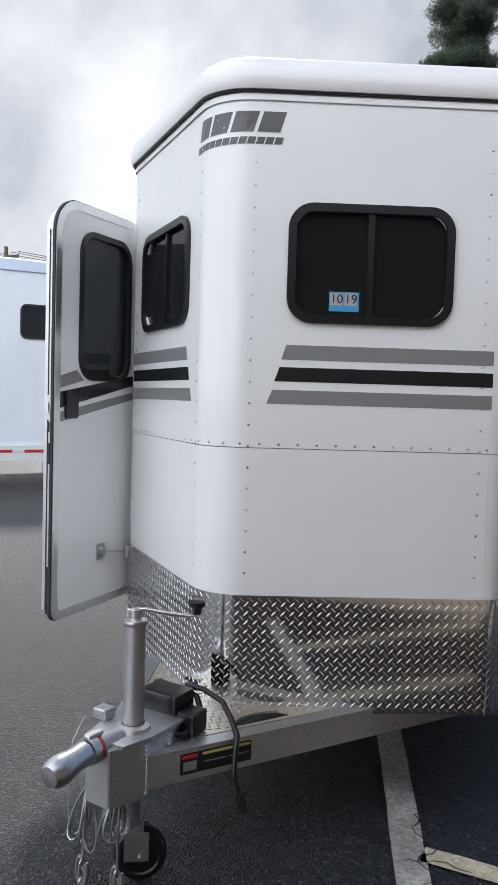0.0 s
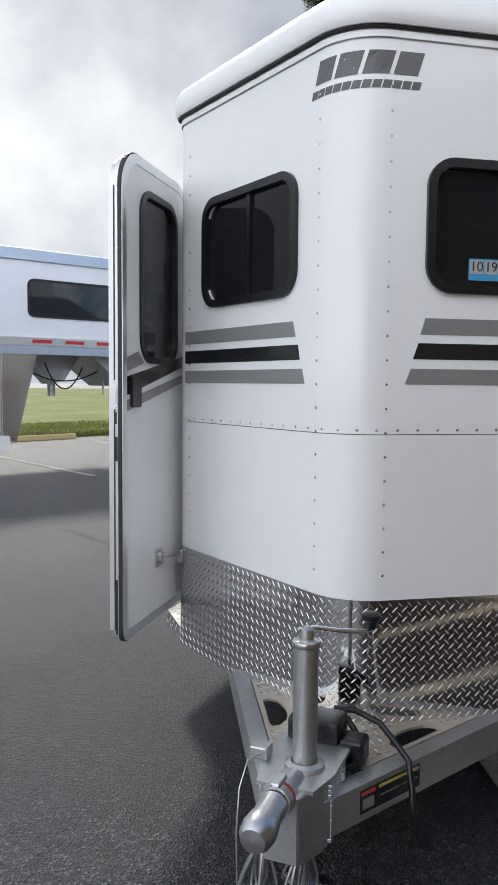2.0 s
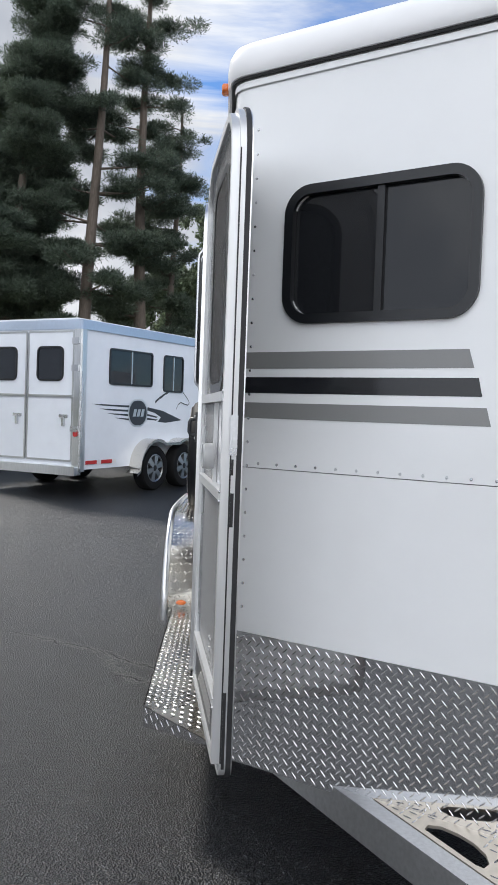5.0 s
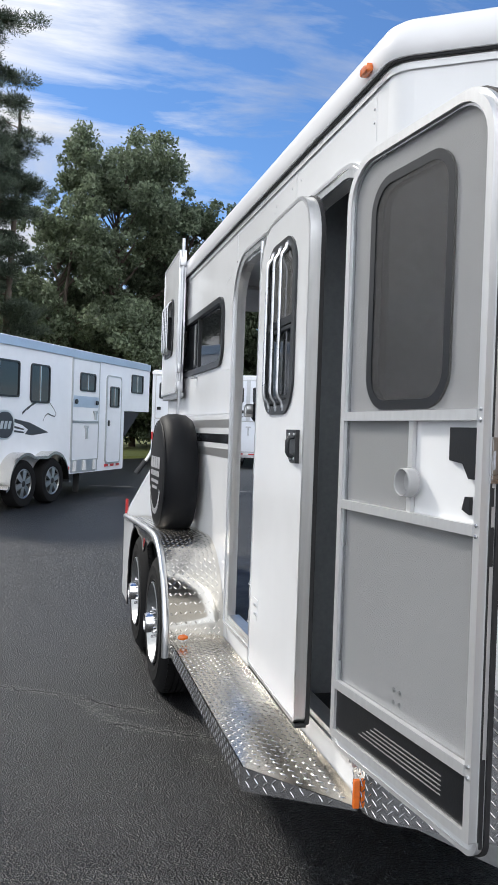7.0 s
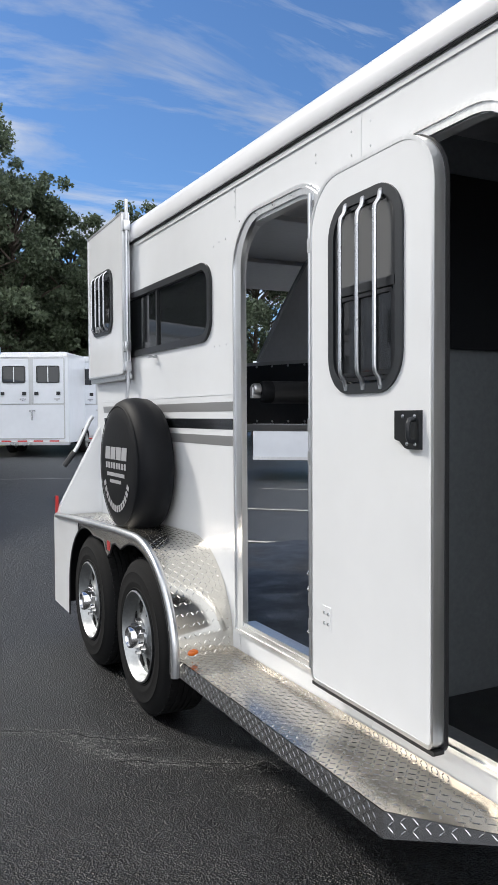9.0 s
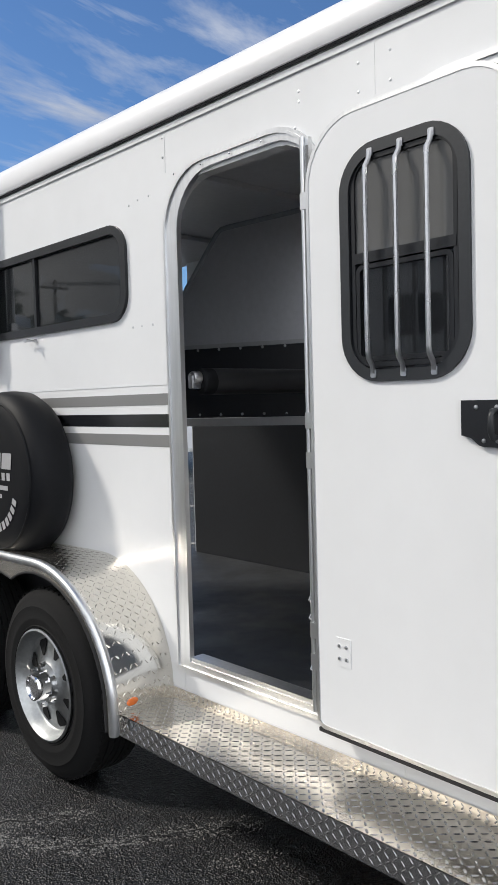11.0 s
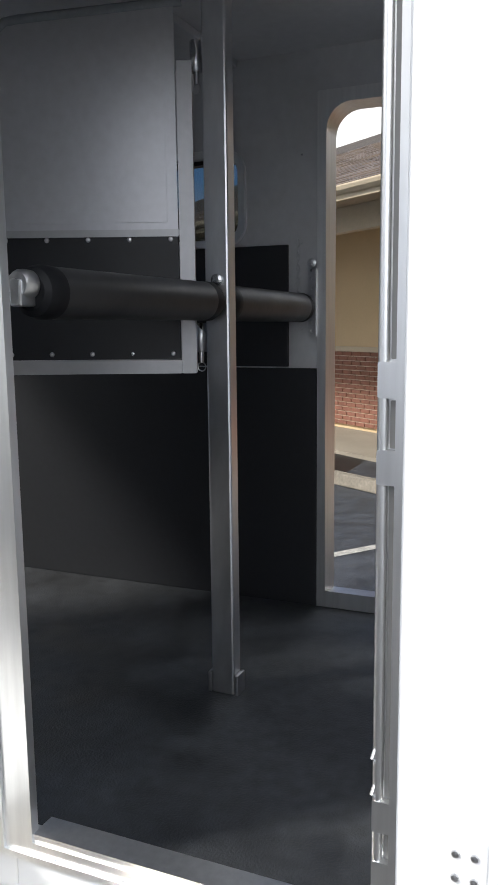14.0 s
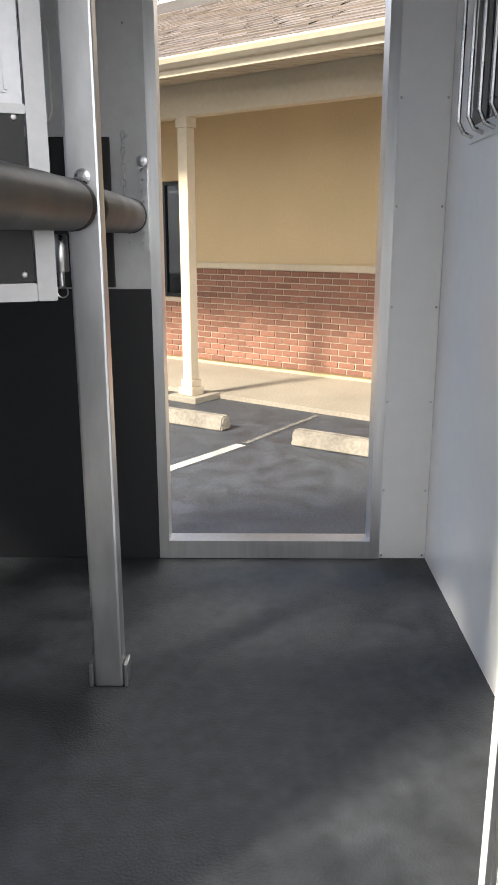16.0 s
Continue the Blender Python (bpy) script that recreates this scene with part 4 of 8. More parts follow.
# triangular gusset at the back of the fender
bm = bmesh.new()
sheet(bm, [(0.0, 0.80), (0.30, 0.80), (0.285, 0.86), (0.0, 1.40)], [], lambda u, v, w: Vector((-u, 4.57 + w, v)), 0.0, 0.06)
part("rear_gusset", bm, M_WHITE, trailer, "white triangular gusset above the fender")
bm = bmesh.new()
box(bm, -0.306, -0.285, 4.625, 4.65, 0.80, 0.93, 0.004)
part("tail_light", bm, M_RED, trailer, "red tail light")


def wheel(y, x=-0.308, z=0.384, R=0.384):
    c = (0, y, z)
    bm = bmesh.new()
    outer = [(0.223, -0.012), (0.230, -0.020), (0.236, -0.0235), (0.239, -0.0205), (0.262, -0.026), (0.268, -0.0275), (0.272, -0.0262), (0.31, -0.026), (0.316, -0.0270), (0.320, -0.0225), (0.345, -0.016), (0.372, 0.004), (0.382, 0.022)]
    tread = []
    for k in range(6):
        h = 0.03 + 0.028 * k
        tread += [(R, h), (R, h + 0.020), (R - 0.008, h + 0.022), (R - 0.008, h + 0.026)]
    inner = [(0.382, 0.20), (0.36, 0.215), (0.30, 0.225), (0.23, 0.215)]
    revolve(bm, outer + tread + inner, (x + 0.03, y, z), (1, 0, 0), 56)
    wh = part("wheel", bm, M_TYRE, trailer, "tandem road wheel with a galvanised rim", 35)
    # tread blocks along both shoulders
    bm = bmesh.new()
    for k in range(64):
        a = 2 * math.pi * k / 64
        for h0, h1 in ((0.014, 0.040), (0.16, 0.19)):
            m = Matrix.Translation((x + 0.03, y, z)) @ Matrix.Rotation(a, 4, "X")
            box(bm, h0, h1, -0.011, 0.011, R - 0.012, R + 0.001, 0, m)
    part("tread_blocks", bm, M_TYRE, wh, kind="stuff")
    bm = bmesh.new()
    prof = [(0.224, 0.0), (0.226, -0.010), (0.218, -0.014), (0.212, -0.004), (0.202, 0.008), (0.196, 0.032), (0.190, 0.040), (0.180, 0.043), (0.165, 0.041), (0.13, 0.034), (0.10, 0.026), (0.085, 0.014), (0.072, 0.016), (0.0, 0.016)]
    revolve(bm, prof, (x + 0.012, y, z), (1, 0, 0), 48)
    rim = part("rim", bm, M_RIM, wh, "galvanised eight-spoke steel rim", 30)
    for k in range(8):
        a = 2 * math.pi * (k + 0.5) / 8
        bm = bmesh.new()
        m = Matrix.Translation((x + 0.043, y, z)) @ Matrix.Rotation(a, 4, "X") @ Matrix.Rotation(radians(-28), 4, "Y")
        pts = [(-0.006, 0.112), (0.006, 0.112), (0.032, 0.162), (0.022, 0.177), (-0.022, 0.177), (-0.032, 0.162)]
        sheet(bm, pts, [], lambda u, v, w: (Matrix.Translation((x + 0.0, y, z)) @ Matrix.Rotation(a, 4, "X")) @ Vector((0.012 + 0.034 + (v - 0.13) * 0.20 - 0.002 + w * 0.5, u, v)), -0.004, 0.004)
        part("rim_slot", bm, M_TYRE, rim)
    for k in range(6):
        a = 2 * math.pi * k / 6
        p = Vector((x + 0.020, y + 0.081 * math.sin(a), z + 0.081 * math.cos(a)))
        bm = bmesh.new()
        cyl(bm, p, p - Vector((0.022, 0, 0)), 0.0115, 0.009, 10)
        part("lug_nut", bm, M_CHROME, rim)
    bm = bmesh.new()
    revolve(bm, [(0.060, 0.02), (0.057, -0.036), (0.052, -0.052), (0.044, -0.055), (0.041, -0.047), (0.0, -0.046)], (x + 0.012, y, z), (1, 0, 0), 28)
    part("hub_cap", bm, M_CHROME, wh, "chrome hub cap", 40)
    return wh


for hy, hz in HUBS:
    wheel(hy)
bm = bmesh.new()
box(bm, -0.05, W + 0.05, 2.87, 2.97, 0.34, 0.43, 0.01)
box(bm, -0.05, W + 0.05, 3.73, 3.83, 0.34, 0.43, 0.01)
part("axles", bm, M_SEAL, trailer, "dark axles under the floor")
for hy, hz in HUBS:
    bm = bmesh.new()
    outer = [(0.223, -0.01), (0.26, -0.02), (0.33, -0.02), (0.382, 0.02), (0.384, 0.18), (0.36, 0.2), (0.22, 0.2)]
    revolve(bm, outer, (W + 0.27, hy, 0.384), (-1, 0, 0), 40)
    bmesh.ops.holes_fill(bm, edges=bm.edges[:], sides=0)
    part("wheel", bm, M_TYRE, trailer, "far-side road wheel", 40)

# spare wheel in a black cover
bm = bmesh.new()
SP = (-0.02, 3.435, 1.198)
prof = [(0.0, 0.246), (0.10, 0.248), (0.27, 0.243), (0.322, 0.234), (0.356, 0.212), (0.372, 0.175), (0.376, 0.12), (0.370, 0.06), (0.345, 0.02), (0.30, 0.012)]
revolve(bm, [(r, d * 0.92) for r, d in prof], SP, (-1, 0, 0), 56)
spare = part("spare_wheel", bm, M_VINYL_BLACK, trailer, "spare wheel in a black vinyl cover", 50)
bm = bmesh.new()
revolve(bm, [(0.324, 0.2160), (0.329, 0.2185), (0.333, 0.2125)], SP, (-1, 0, 0), 56)
part("seam_piping", bm, M_VINYL_BLACK, spare)

# rear upper door, swung round against the side
RD = along((-0.030, 4.655), (-0.052, 3.81))
bm = bmesh.new()
sheet(bm, rrect(0.0, 0.83, 1.73, 2.69, 0.012), [rrect(0.155, 0.59, 2.03, 2.375, 0.07)], RD, -0.02, 0.02)
rdoor = part("rear_upper_door", bm, M_WHITE, trailer, "open white rear upper door with a barred window")
bm = bmesh.new()
ring(bm, rrect(-0.006, 0.836, 1.724, 2.696, 0.014), rrect(0.006, 0.824, 1.736, 2.684, 0.01), RD, -0.024, 0.024)
part("edge_frame", bm, M_ALU, rdoor)
bm = bmesh.new()
sheet(bm, rrect(0.01, 0.84, 1.695, 1.73, 0.01), [], RD, -0.03, 0.012)
part("bottom_seal", bm, M_CASTALU, rdoor, "grey bottom seal")
rw = window(RD, 0.13, 0.612, 2.0, 2.405, 0.09, (), rdoor, rim=0.028, proud=0.03, pane_mat=M_GLASS)
for k in range(4):
    u = 0.22 + 0.10 * k
    bm = bmesh.new()
    tube(bm, [RD(u, z, w) for z, w in ((2.39, 0.03), (2.37, 0.05), (2.35, 0.055), (2.06, 0.055), (2.04, 0.05), (2.02, 0.03))], 0.007, 8)
    part("window_bar", bm, M_STEEL, rw)
bm = bmesh.new()
tube(bm, [RD(0.855, 2.765, 0.0), RD(0.855, 1.69, 0.0), RD(0.85, 1.65, 0.0), RD(0.842, 1.53, 0.01)], 0.011, 8)
for z in (2.61, 1.89, 1.77):
    box(bm, -0.02, 0.02, -0.018, 0.018, z - 0.03, z + 0.03, 0.004, Matrix.Translation((RD(0.85, 0, 0).x, RD(0.85, 0, 0).y, 0)))
part("lock_rod", bm, M_STEEL, rdoor, "steel cam lock rod", 40)

# interior: kick mats, centre post, chest bars, divider head panel
bm = bmesh.new()
box(bm, W - 0.122, W - 0.110, 2.302, 4.26, FLOOR, 1.360, 0.003)
part("kick_mat", bm, M_KICK, trailer, "black rubber wall mat")
bm = bmesh.new()
box(bm, 0.046, 0.058, 2.48, 4.55, FLOOR, 1.352, 0.003)
part("kick_mat", bm, M_KICK, trailer, "black rubber wall mat")
bm = bmesh.new()
box(bm, 0.80, 0.85, 2.293, 2.362, FLOOR, 2.44, 0.006)
post = part("centre_post", bm, M_POST, trailer, "square brushed aluminium centre post")
for y in (2.281, 2.364):
    bm = bmesh.new()
    box(bm, 0.80, 0.85, y, y + 0.010, FLOOR, FLOOR + 0.06, 0.002)
    part("foot_bracket", bm, M_STEEL, post)
bm = bmesh.new()
revolve(bm, [(0.017, 0.0), (0.016, 0.006), (0.009, 0.009), (0.0, 0.0095)], (0.80, 2.326, 1.632), (-1, 0, 0), 14)
part("post_bolt", bm, M_STEEL, post)

DV = along((0.81, 2.42), (0.45, 3.28), -1)        # swung head divider, from the post towards the rear
bm = bmesh.new()
sheet(bm, rrect(0.02, 0.915, 1.425, 1.758, 0.004), [], DV, -0.008, 0.010)
gate = part("stall_divider", bm, M_KICK, trailer, "head divider with black chest padding")
bm = bmesh.new()
for u in (0.04, 0.15, 0.26, 0.37, 0.48, 0.59, 0.70, 0.81, 0.89):
    for z in (1.440, 1.742):
        for w, sg in ((0.010, 1), (-0.008, -1)):
            revolve(bm, [(0.007, 0.0), (0.005, 0.004), (0.0, 0.005)], DV(u, z, w), (DV(0, 0, 1) - DV(0, 0, 0)) * sg, 8)
part("pad_screws", bm, M_STEEL, gate, kind="stuff")
bm = bmesh.new()
sheet(bm, [(0.02, 1.768), (0.80, 1.768), (0.80, 1.80), (0.466, 2.289), (0.02, 2.332)], [], DV, -0.004, 0.004)
hp = part("head_panel", bm, M_HEAD, gate, "brushed aluminium head panel")
bm = bmesh.new()
for w0, w1 in ((0.004, 0.007), (-0.007, -0.004)):
    sheet(bm, rrect(0.048, 0.78, 1.787, 1.792, 0), [], DV, w0, w1)
    sheet(bm, rrect(0.048, 0.053, 1.793, 2.09, 0), [], DV, w0, w1)
part("panel_bead", bm, M_HEAD, hp)
for u0, u1, z0, z1 in ((-0.024, 0.016, 1.386, 2.19), (0.0165, 0.945, 1.386, 1.423), (0.910, 0.945, 1.4235, 1.7485), (0.0165, 0.945, 1.749, 1.7675)):
    bm = bmesh.new()
    sheet(bm, rrect(u0, u1, z0, z1, 0.004), [], DV, -0.014, 0.014)
    bmesh.ops.bevel(bm, geom=[e for e in bm.edges if e.calc_face_angle(0) > 1.2], offset=0.004, segments=2, affect="EDGES")
    part("gate_tube", bm, M_GATE, gate, "square aluminium gate tube", 40)
bm = bmesh.new()
tube(bm, [DV(u, z, 0) for u, z in ((0.81, 1.775), (0.64, 2.04), (0.48, 2.268), (0.455, 2.290), (0.42, 2.296), (0.0, 2.337))], 0.013, 10)
part("diagonal_brace", bm, M_TACK, gate, "bent dark grey brace over the head panel", 50)
for z in (1.481, 2.20):
    bm = bmesh.new()
    c = Vector((0.822, 2.386, z))
    up = Vector((0, 0, 1))
    revolve(bm, [(0.0, 0.040), (0.014, 0.040), (0.0165, 0.037), (0.0165, -0.033), (0.014, -0.037), (0.0065, -0.037), (0.006, -0.066), (0.0, -0.068)], c, up, 18)
    tube(bm, [c + Vector((0, 0.012 * math.cos(a), -0.078 + 0.012 * math.sin(a))) for a in (2 * math.pi * k / 12 for k in range(12))], 0.0018, 5, True)
    part("spring_pin", bm, M_STEEL, gate, "steel spring pin with pull ring", 40)


def padded_bar(a, b, r, label):
    bm = bmesh.new()
    a, b = Vector(a), Vector(b)
    n = 24
    prof = [(0.0, 0.0), (r * 0.75, 0.004), (r * 0.95, 0.02), (r, 0.05)] + [(r * (1 + 0.004 * math.sin(k * 0.9)), 0.05 + ((b - a).length - 0.10) * k / n) for k in range(1, n)] + [(r, (b - a).length - 0.05), (r * 0.9, (b - a).length - 0.015), (r * 0.6, (b - a).length), (0.0, (b - a).length)]
    revolve(bm, prof, a, b - a, 24)
    bar = part("chest_bar", bm, M_BAR, trailer, label, 50)
    # folded black wrap round each end
    d = (b - a).normalized()
    for c, way in ((a, d), (b, -d)):
        bm = bmesh.new()
        revolve(bm, [(0.0, -0.002), (r * 0.70, -0.002), (r * 0.92, 0.006), (r * 1.025, 0.022), (r * 1.03, 0.040), (r * 1.012, 0.052)], c, way, 24)
        part("end_wrap", bm, M_VINYL_BLACK, bar, "folded black vinyl end wrap", 30)
    return bar


padded_bar((0.09, 2.372, 1.577), (0.80, 2.345, 1.577), 0.050, "padded black chest bar")
padded_bar((0.852, 2.345, 1.575), (1.575, 2.355, 1.575), 0.050, "padded black chest bar beyond the post")
bm = bmesh.new()
box(bm, W - 0.122, W - 0.110, 2.41, 2.84, 1.365, 1.797, 0.003)
part("wall_pad", bm, M_KICK, trailer, "black pad on the far wall")
bm = bmesh.new()
box(bm, 0.046, 0.10, 2.36, 2.385, 1.55, 1.60, 0.004)
part("bar_bracket", bm, M_STEEL, trailer)

# tinted window in the far wall
window(far_side, 2.58, 4.12, 1.79, 2.15, 0.09, (3.4,), pane_mat=M_GLASS_FAR, label="tinted far-side window")
bm = bmesh.new()
ring(bm, rrect(2.572, 4.15, 1.800, 2.142, 0.08, 8), rrect(2.598, 4.125, 1.826, 2.116, 0.06, 8), far_side, -0.130, -0.11)
bmesh.ops.bevel(bm, geom=[e for e in bm.edges if e.calc_face_angle(0) > 1.2], offset=0.007, segments=3, affect="EDGES")
part("window_trim", bm, M_ALU, trailer, "bright aluminium inside window trim", 40)
for y in (1.70, 2.62, 3.6):
    bm = bmesh.new()
    box(bm, 0.05, W - 0.115, y - 0.02, y + 0.02, 2.415, 2.44, 0.004)
    part("roof_bow", bm, M_ALU_WALL, trailer, "grey aluminium roof bow")
bm = bmesh.new()
revolve(bm, [(0.0, 0.0), (0.022, 0.003), (0.027, 0.012), (0.027, 0.035), (0.0, 0.04)], (0.050, 2.372, 1.59), (1, 0, 0), 18)
part("bar_roller", bm, M_CASTALU, trailer, "grey bar end roller", 40)
# long ramp latch lever at the rear corner
bm = bmesh.new()
tube(bm, [(-0.02, 4.69, 1.47), (-0.040, 4.70, 1.445), (-0.132, 4.70, 1.257), (-0.16, 4.70, 1.215)], 0.014, 8)
lever = part("ramp_lever", bm, M_ALU, trailer, "silver ramp latch lever", 50)
bm = bmesh.new()
cyl(bm, (-0.155, 4.70, 1.222), (-0.226, 4.70, 1.125), 0.021, 0.019, 12)
part("grip", bm, M_BLACK, lever, "black rubber grip", 40)


# ---- rivets, logo shapes, sticker ----
def nose_q(q, z, w=0.0):
    """A place on the nose by its distance q from the nose's middle, left side negative."""
    half = NR * V_ANG
    if abs(q) <= half:
        a = q / NR
        return Vector((NC[0] + (NR + w) * math.sin(a), NC[1] - (NR + w) * math.cos(a), z))
    return VL(VLEN - (-q - half), z, w) if q < 0 else VR(VLEN - (q - half), z, w)


def rivets(spots, r=0.0048, parent=None, mat=None):
    bm = bmesh.new()
    for p, n in spots:
        n = n.normalized()
        t = n.orthogonal().normalized()
        b = n.cross(t)
        lo = [bm.verts.new(p + (t * math.cos(a) + b * math.sin(a)) * r) for a in (2 * math.pi * k / 8 for k in range(8))]
        mid = [bm.verts.new(p + (t * math.cos(a) + b * math.sin(a)) * r * 0.7 + n * r * 0.4) for a in (2 * math.pi * k / 8 for k in range(8))]
        top = bm.verts.new(p + n * r * 0.55)
        for k in range(8):
            j = (k + 1) % 8
            bm.faces.new((lo[k], lo[j], mid[j], mid[k])); bm.faces.new((mid[k], mid[j], top))
    return part("rivets", bm, mat or M_STEEL, parent or trailer, "small plated rivets", kind="stuff")


def face_normal(place, u, z):
    return (place(u, z, 1.0) - place(u, z, 0.0)).normalized()


spots = []
for v in (VL, VR):
    for s in (VLEN - 0.004, 0.085):
        k = 0
        z = 0.885
        while z < 2.40:
            spots.append((v(s, z, 0.0), face_normal(v, s, z)))
            z += 0.0735
    s = 0.06
    while s < VLEN:
        spots.append((v(s, SEAM + 0.012, 0.0), face_normal(v, s, 1)))
        s += 0.066
q = -0.09
while q < 0.1:
    spots.append((nose_q(q, SEAM + 0.012), nose_q(q, 1, 1) - nose_q(q, 1, 0)))
    q += 0.06
for y, z in ((2.66, 2.27), (2.60, 2.28), (2.53, 2.28), (2.66, 1.80), (2.60, 1.80), (2.53, 1.80), (1.52, 2.44), (1.52, 2.36), (1.41, 2.44), (1.41, 2.36), (2.435, 2.47), (2.435, 2.40), (1.75, 2.43), (1.75, 2.40), (0.72, 2.44), (0.72, 2.40)):
    spots.append((side(y, z, 0.0), Vector((-1, 0, 0))))
for y in (1.70, 1.85, 2.0, 2.15, 2.3):
    spots.append((side(y, 0.515, 0.012), Vector((-1, 0, 0))))
    spots.append((side(y + 0.05, 2.318, 0.018), Vector((-1, 0, 0))))
rivets(spots)
# sheet joints on the side
for (y0, y1, z0, z1) in ((2.420, 2.422, 2.342, 2.485), (1.462, 1.464, 2.337, 2.485), (2.437, 4.5, 1.568, 1.570), (0.702, 0.704, 2.34, 2.485), (2.40, 2.402, 0.42, 0.49), (1.40, 1.402, 0.42, 0.49)):
    bm = bmesh.new()
    sheet(bm, rrect(y0, y1, z0, z1, 0), [], side, 0.0, 0.0012)
    part("sheet_joint", bm, M_ALU, trailer)

# nose badge: plain slanted shapes, not letters
M_BADGE = material("grey_badge_vinyl", (0.075, 0.077, 0.082), 0.3, vary=0.05, coat=0.2)
SL = 0.32


def on_nose(pts, w0=0.0003, w1=0.0014, name="badge_shape", mat=None, sub=8):
    bm = bmesh.new()
    out = []
    for (a, b) in zip(pts, pts[1:] + pts[:1]):
        for k in range(sub):
            t = k / sub
            out.append((a[0] + (b[0] - a[0]) * t, a[1] + (b[1] - a[1]) * t))
    cuts = out
    sheet(bm, cuts, [], lambda u, v, w: nose_q(u + SL * (v - 2.36), v, w), w0, w1)
    bmesh.ops.subdivide_edges(bm, edges=[e for e in bm.edges if e.calc_length() > 0.03], cuts=2)
    return part(name, bm, mat or M_BADGE, trailer)


for q0, q1 in ((-0.150, -0.083), (-0.070, 0.004), (0.017, 0.098), (0.111, 0.188)):
    on_nose([(q0, 2.385), (q0, 2.452), (q1, 2.452), (q1, 2.385)])
k = 0
q = -0.155
while q < 0.185:
    on_nose([(q, 2.345), (q, 2.368), (q + 0.026, 2.368), (q + 0.026, 2.345)], sub=2)
    q += 0.0305

# dated window sticker
p = VR(0.0, 0, 0)
STK = (0.525, 0.628, 1.796, 1.862)
bm = bmesh.new()
sheet(bm, rrect(STK[0], STK[1], STK[2], STK[3], 0.002), [], VR, -0.0075, -0.0065)
sticker = part("window_sticker", bm, M_BLUE, trailer, "blue and white dated window sticker")
VRN = face_normal(VR, 0, 0)
VRT = (VR(1, 0, 0) - VR(0, 0, 0)).normalized()
for (u0, u1), word in (((0.580, 0.624), "10"), ((0.531, 0.575), "19")):
    bm = bmesh.new()
    sheet(bm, rrect(u0, u1, 1.816, 1.858, 0.001), [], VR, -0.0064, -0.0058)
    part("sticker_field", bm, M_PRINT, sticker)
    cu = bpy.data.curves.new("digits", "FONT")
    cu.body, cu.size, cu.align_x, cu.align_y = word, 0.044, "CENTER", "CENTER"
    cu.extrude = 0.0002
    cu.materials.append(M_BLACK)
    tx = new("digits", cu)
    c = VR((u0 + u1) / 2, 1.837, -0.0050)
    xa, za = -VRT, VRN
    tx.matrix_world = Matrix(((xa.x, 0, za.x, c.x), (xa.y, 0, za.y, c.y), (xa.z, 1, za.z, c.z), (0, 0, 0, 1)))
    mw = tx.matrix_world.copy()
    tx.parent = sticker
    tx.matrix_parent_inverse = Matrix.Identity(4)
    tx.matrix_basis = mw

# marker lamps on the roof edge
for y in (0.705,):
    bm = bmesh.new()
    box(bm, -0.050, -0.025, y - 0.028, y + 0.028, 2.530, 2.556, 0.008)
    part("marker_light", bm, M_ORANGE, trailer, "amber roof marker light", 40)

# spare cover print: plain shapes and bars
SPX = SP[0] - 0.2262


def cover(pts, w=0.0):
    bm = bmesh.new()
    sheet(bm, pts, [], lambda u, v, ww: Vector((SPX - 0.0022 - ww, SP[1] + u, SP[2] + v)), 0.0, 0.001)
    return part("print", bm, M_PRINT, spare)


for k in range(4):
    u1 = 0.195 - 0.098 * k
    u0 = u1 - 0.085
    cover([(u0, 0.035), (u1, 0.035), (u1 - 0.012, 0.105), (u0 - 0.012, 0.105)])
for k in range(8):
    u1 = 0.185 - 0.047 * k
    cover([(u1 - 0.030, -0.015), (u1, -0.015), (u1, 0.018), (u1 - 0.030, 0.018)])
cover([(-0.15, -0.058), (0.16, -0.058), (0.16, -0.038), (-0.15, -0.038)])
cover([(-0.09, -0.095), (0.11, -0.095), (0.11, -0.077), (-0.09, -0.077)])
for k in range(14):
    a = radians(-155 + 130 * k / 13)
    c = Vector((-math.cos(a) * 0.225, math.sin(a) * 0.225 - 0.01))
    t = Vector((-math.sin(a), -math.cos(a)))
    n = Vector((-t.y, t.x))
    cover([tuple(c + t * x * 0.013 + n * y * 0.018) for x, y in ((-1, -1), (1, -1), (1, 1), (-1, 1))])

# side window latch, hold-backs
bm = bmesh.new()
tube(bm, [side(3.44, 1.806, 0.0), side(3.44, 1.806, 0.055)], 0.008, 8)
tube(bm, [side(3.40, 1.806, 0.03), side(3.50, 1.804, 0.03)], 0.005, 6)
part("hold_back", bm, M_STEEL, trailer, "small steel door hold-back")

# bulkhead window with bars, seen from the stalls
bm = bmesh.new()
box(bm, 0.83, 1.325, 1.4185, 1.427, 1.745, 2.28, 0.003)
bw2 = part("bulkhead_window", bm, M_WHITE_IN, trailer, "white-framed barred bulkhead window")
bm = bmesh.new()
box(bm, 0.86, 1.295, 1.4265, 1.4285, 1.785, 2.25)
part("pane", bm, M_GLASS_DARK, bw2)
for k in range(5):
    x = 1.280 - 0.098 * k
    bm = bmesh.new()
    tube(bm, [(x, 1.428, 1.758), (x, 1.451, 1.768), (x, 1.466, 1.795), (x, 1.466, 2.22), (x, 1.451, 2.25), (x, 1.428, 2.26)], 0.006, 8)
    part("window_bar", bm, M_STEEL, bw2)
spots = []
for z in (0.486, 0.713, 1.007, 1.304, 1.600, 1.90, 2.20):
    spots.append((Vector((W - 0.1162, 1.564, z)), Vector((-1, 0, 0))))
    spots.append((Vector((W - 0.1162, 1.428, z)), Vector((-1, 0, 0))))
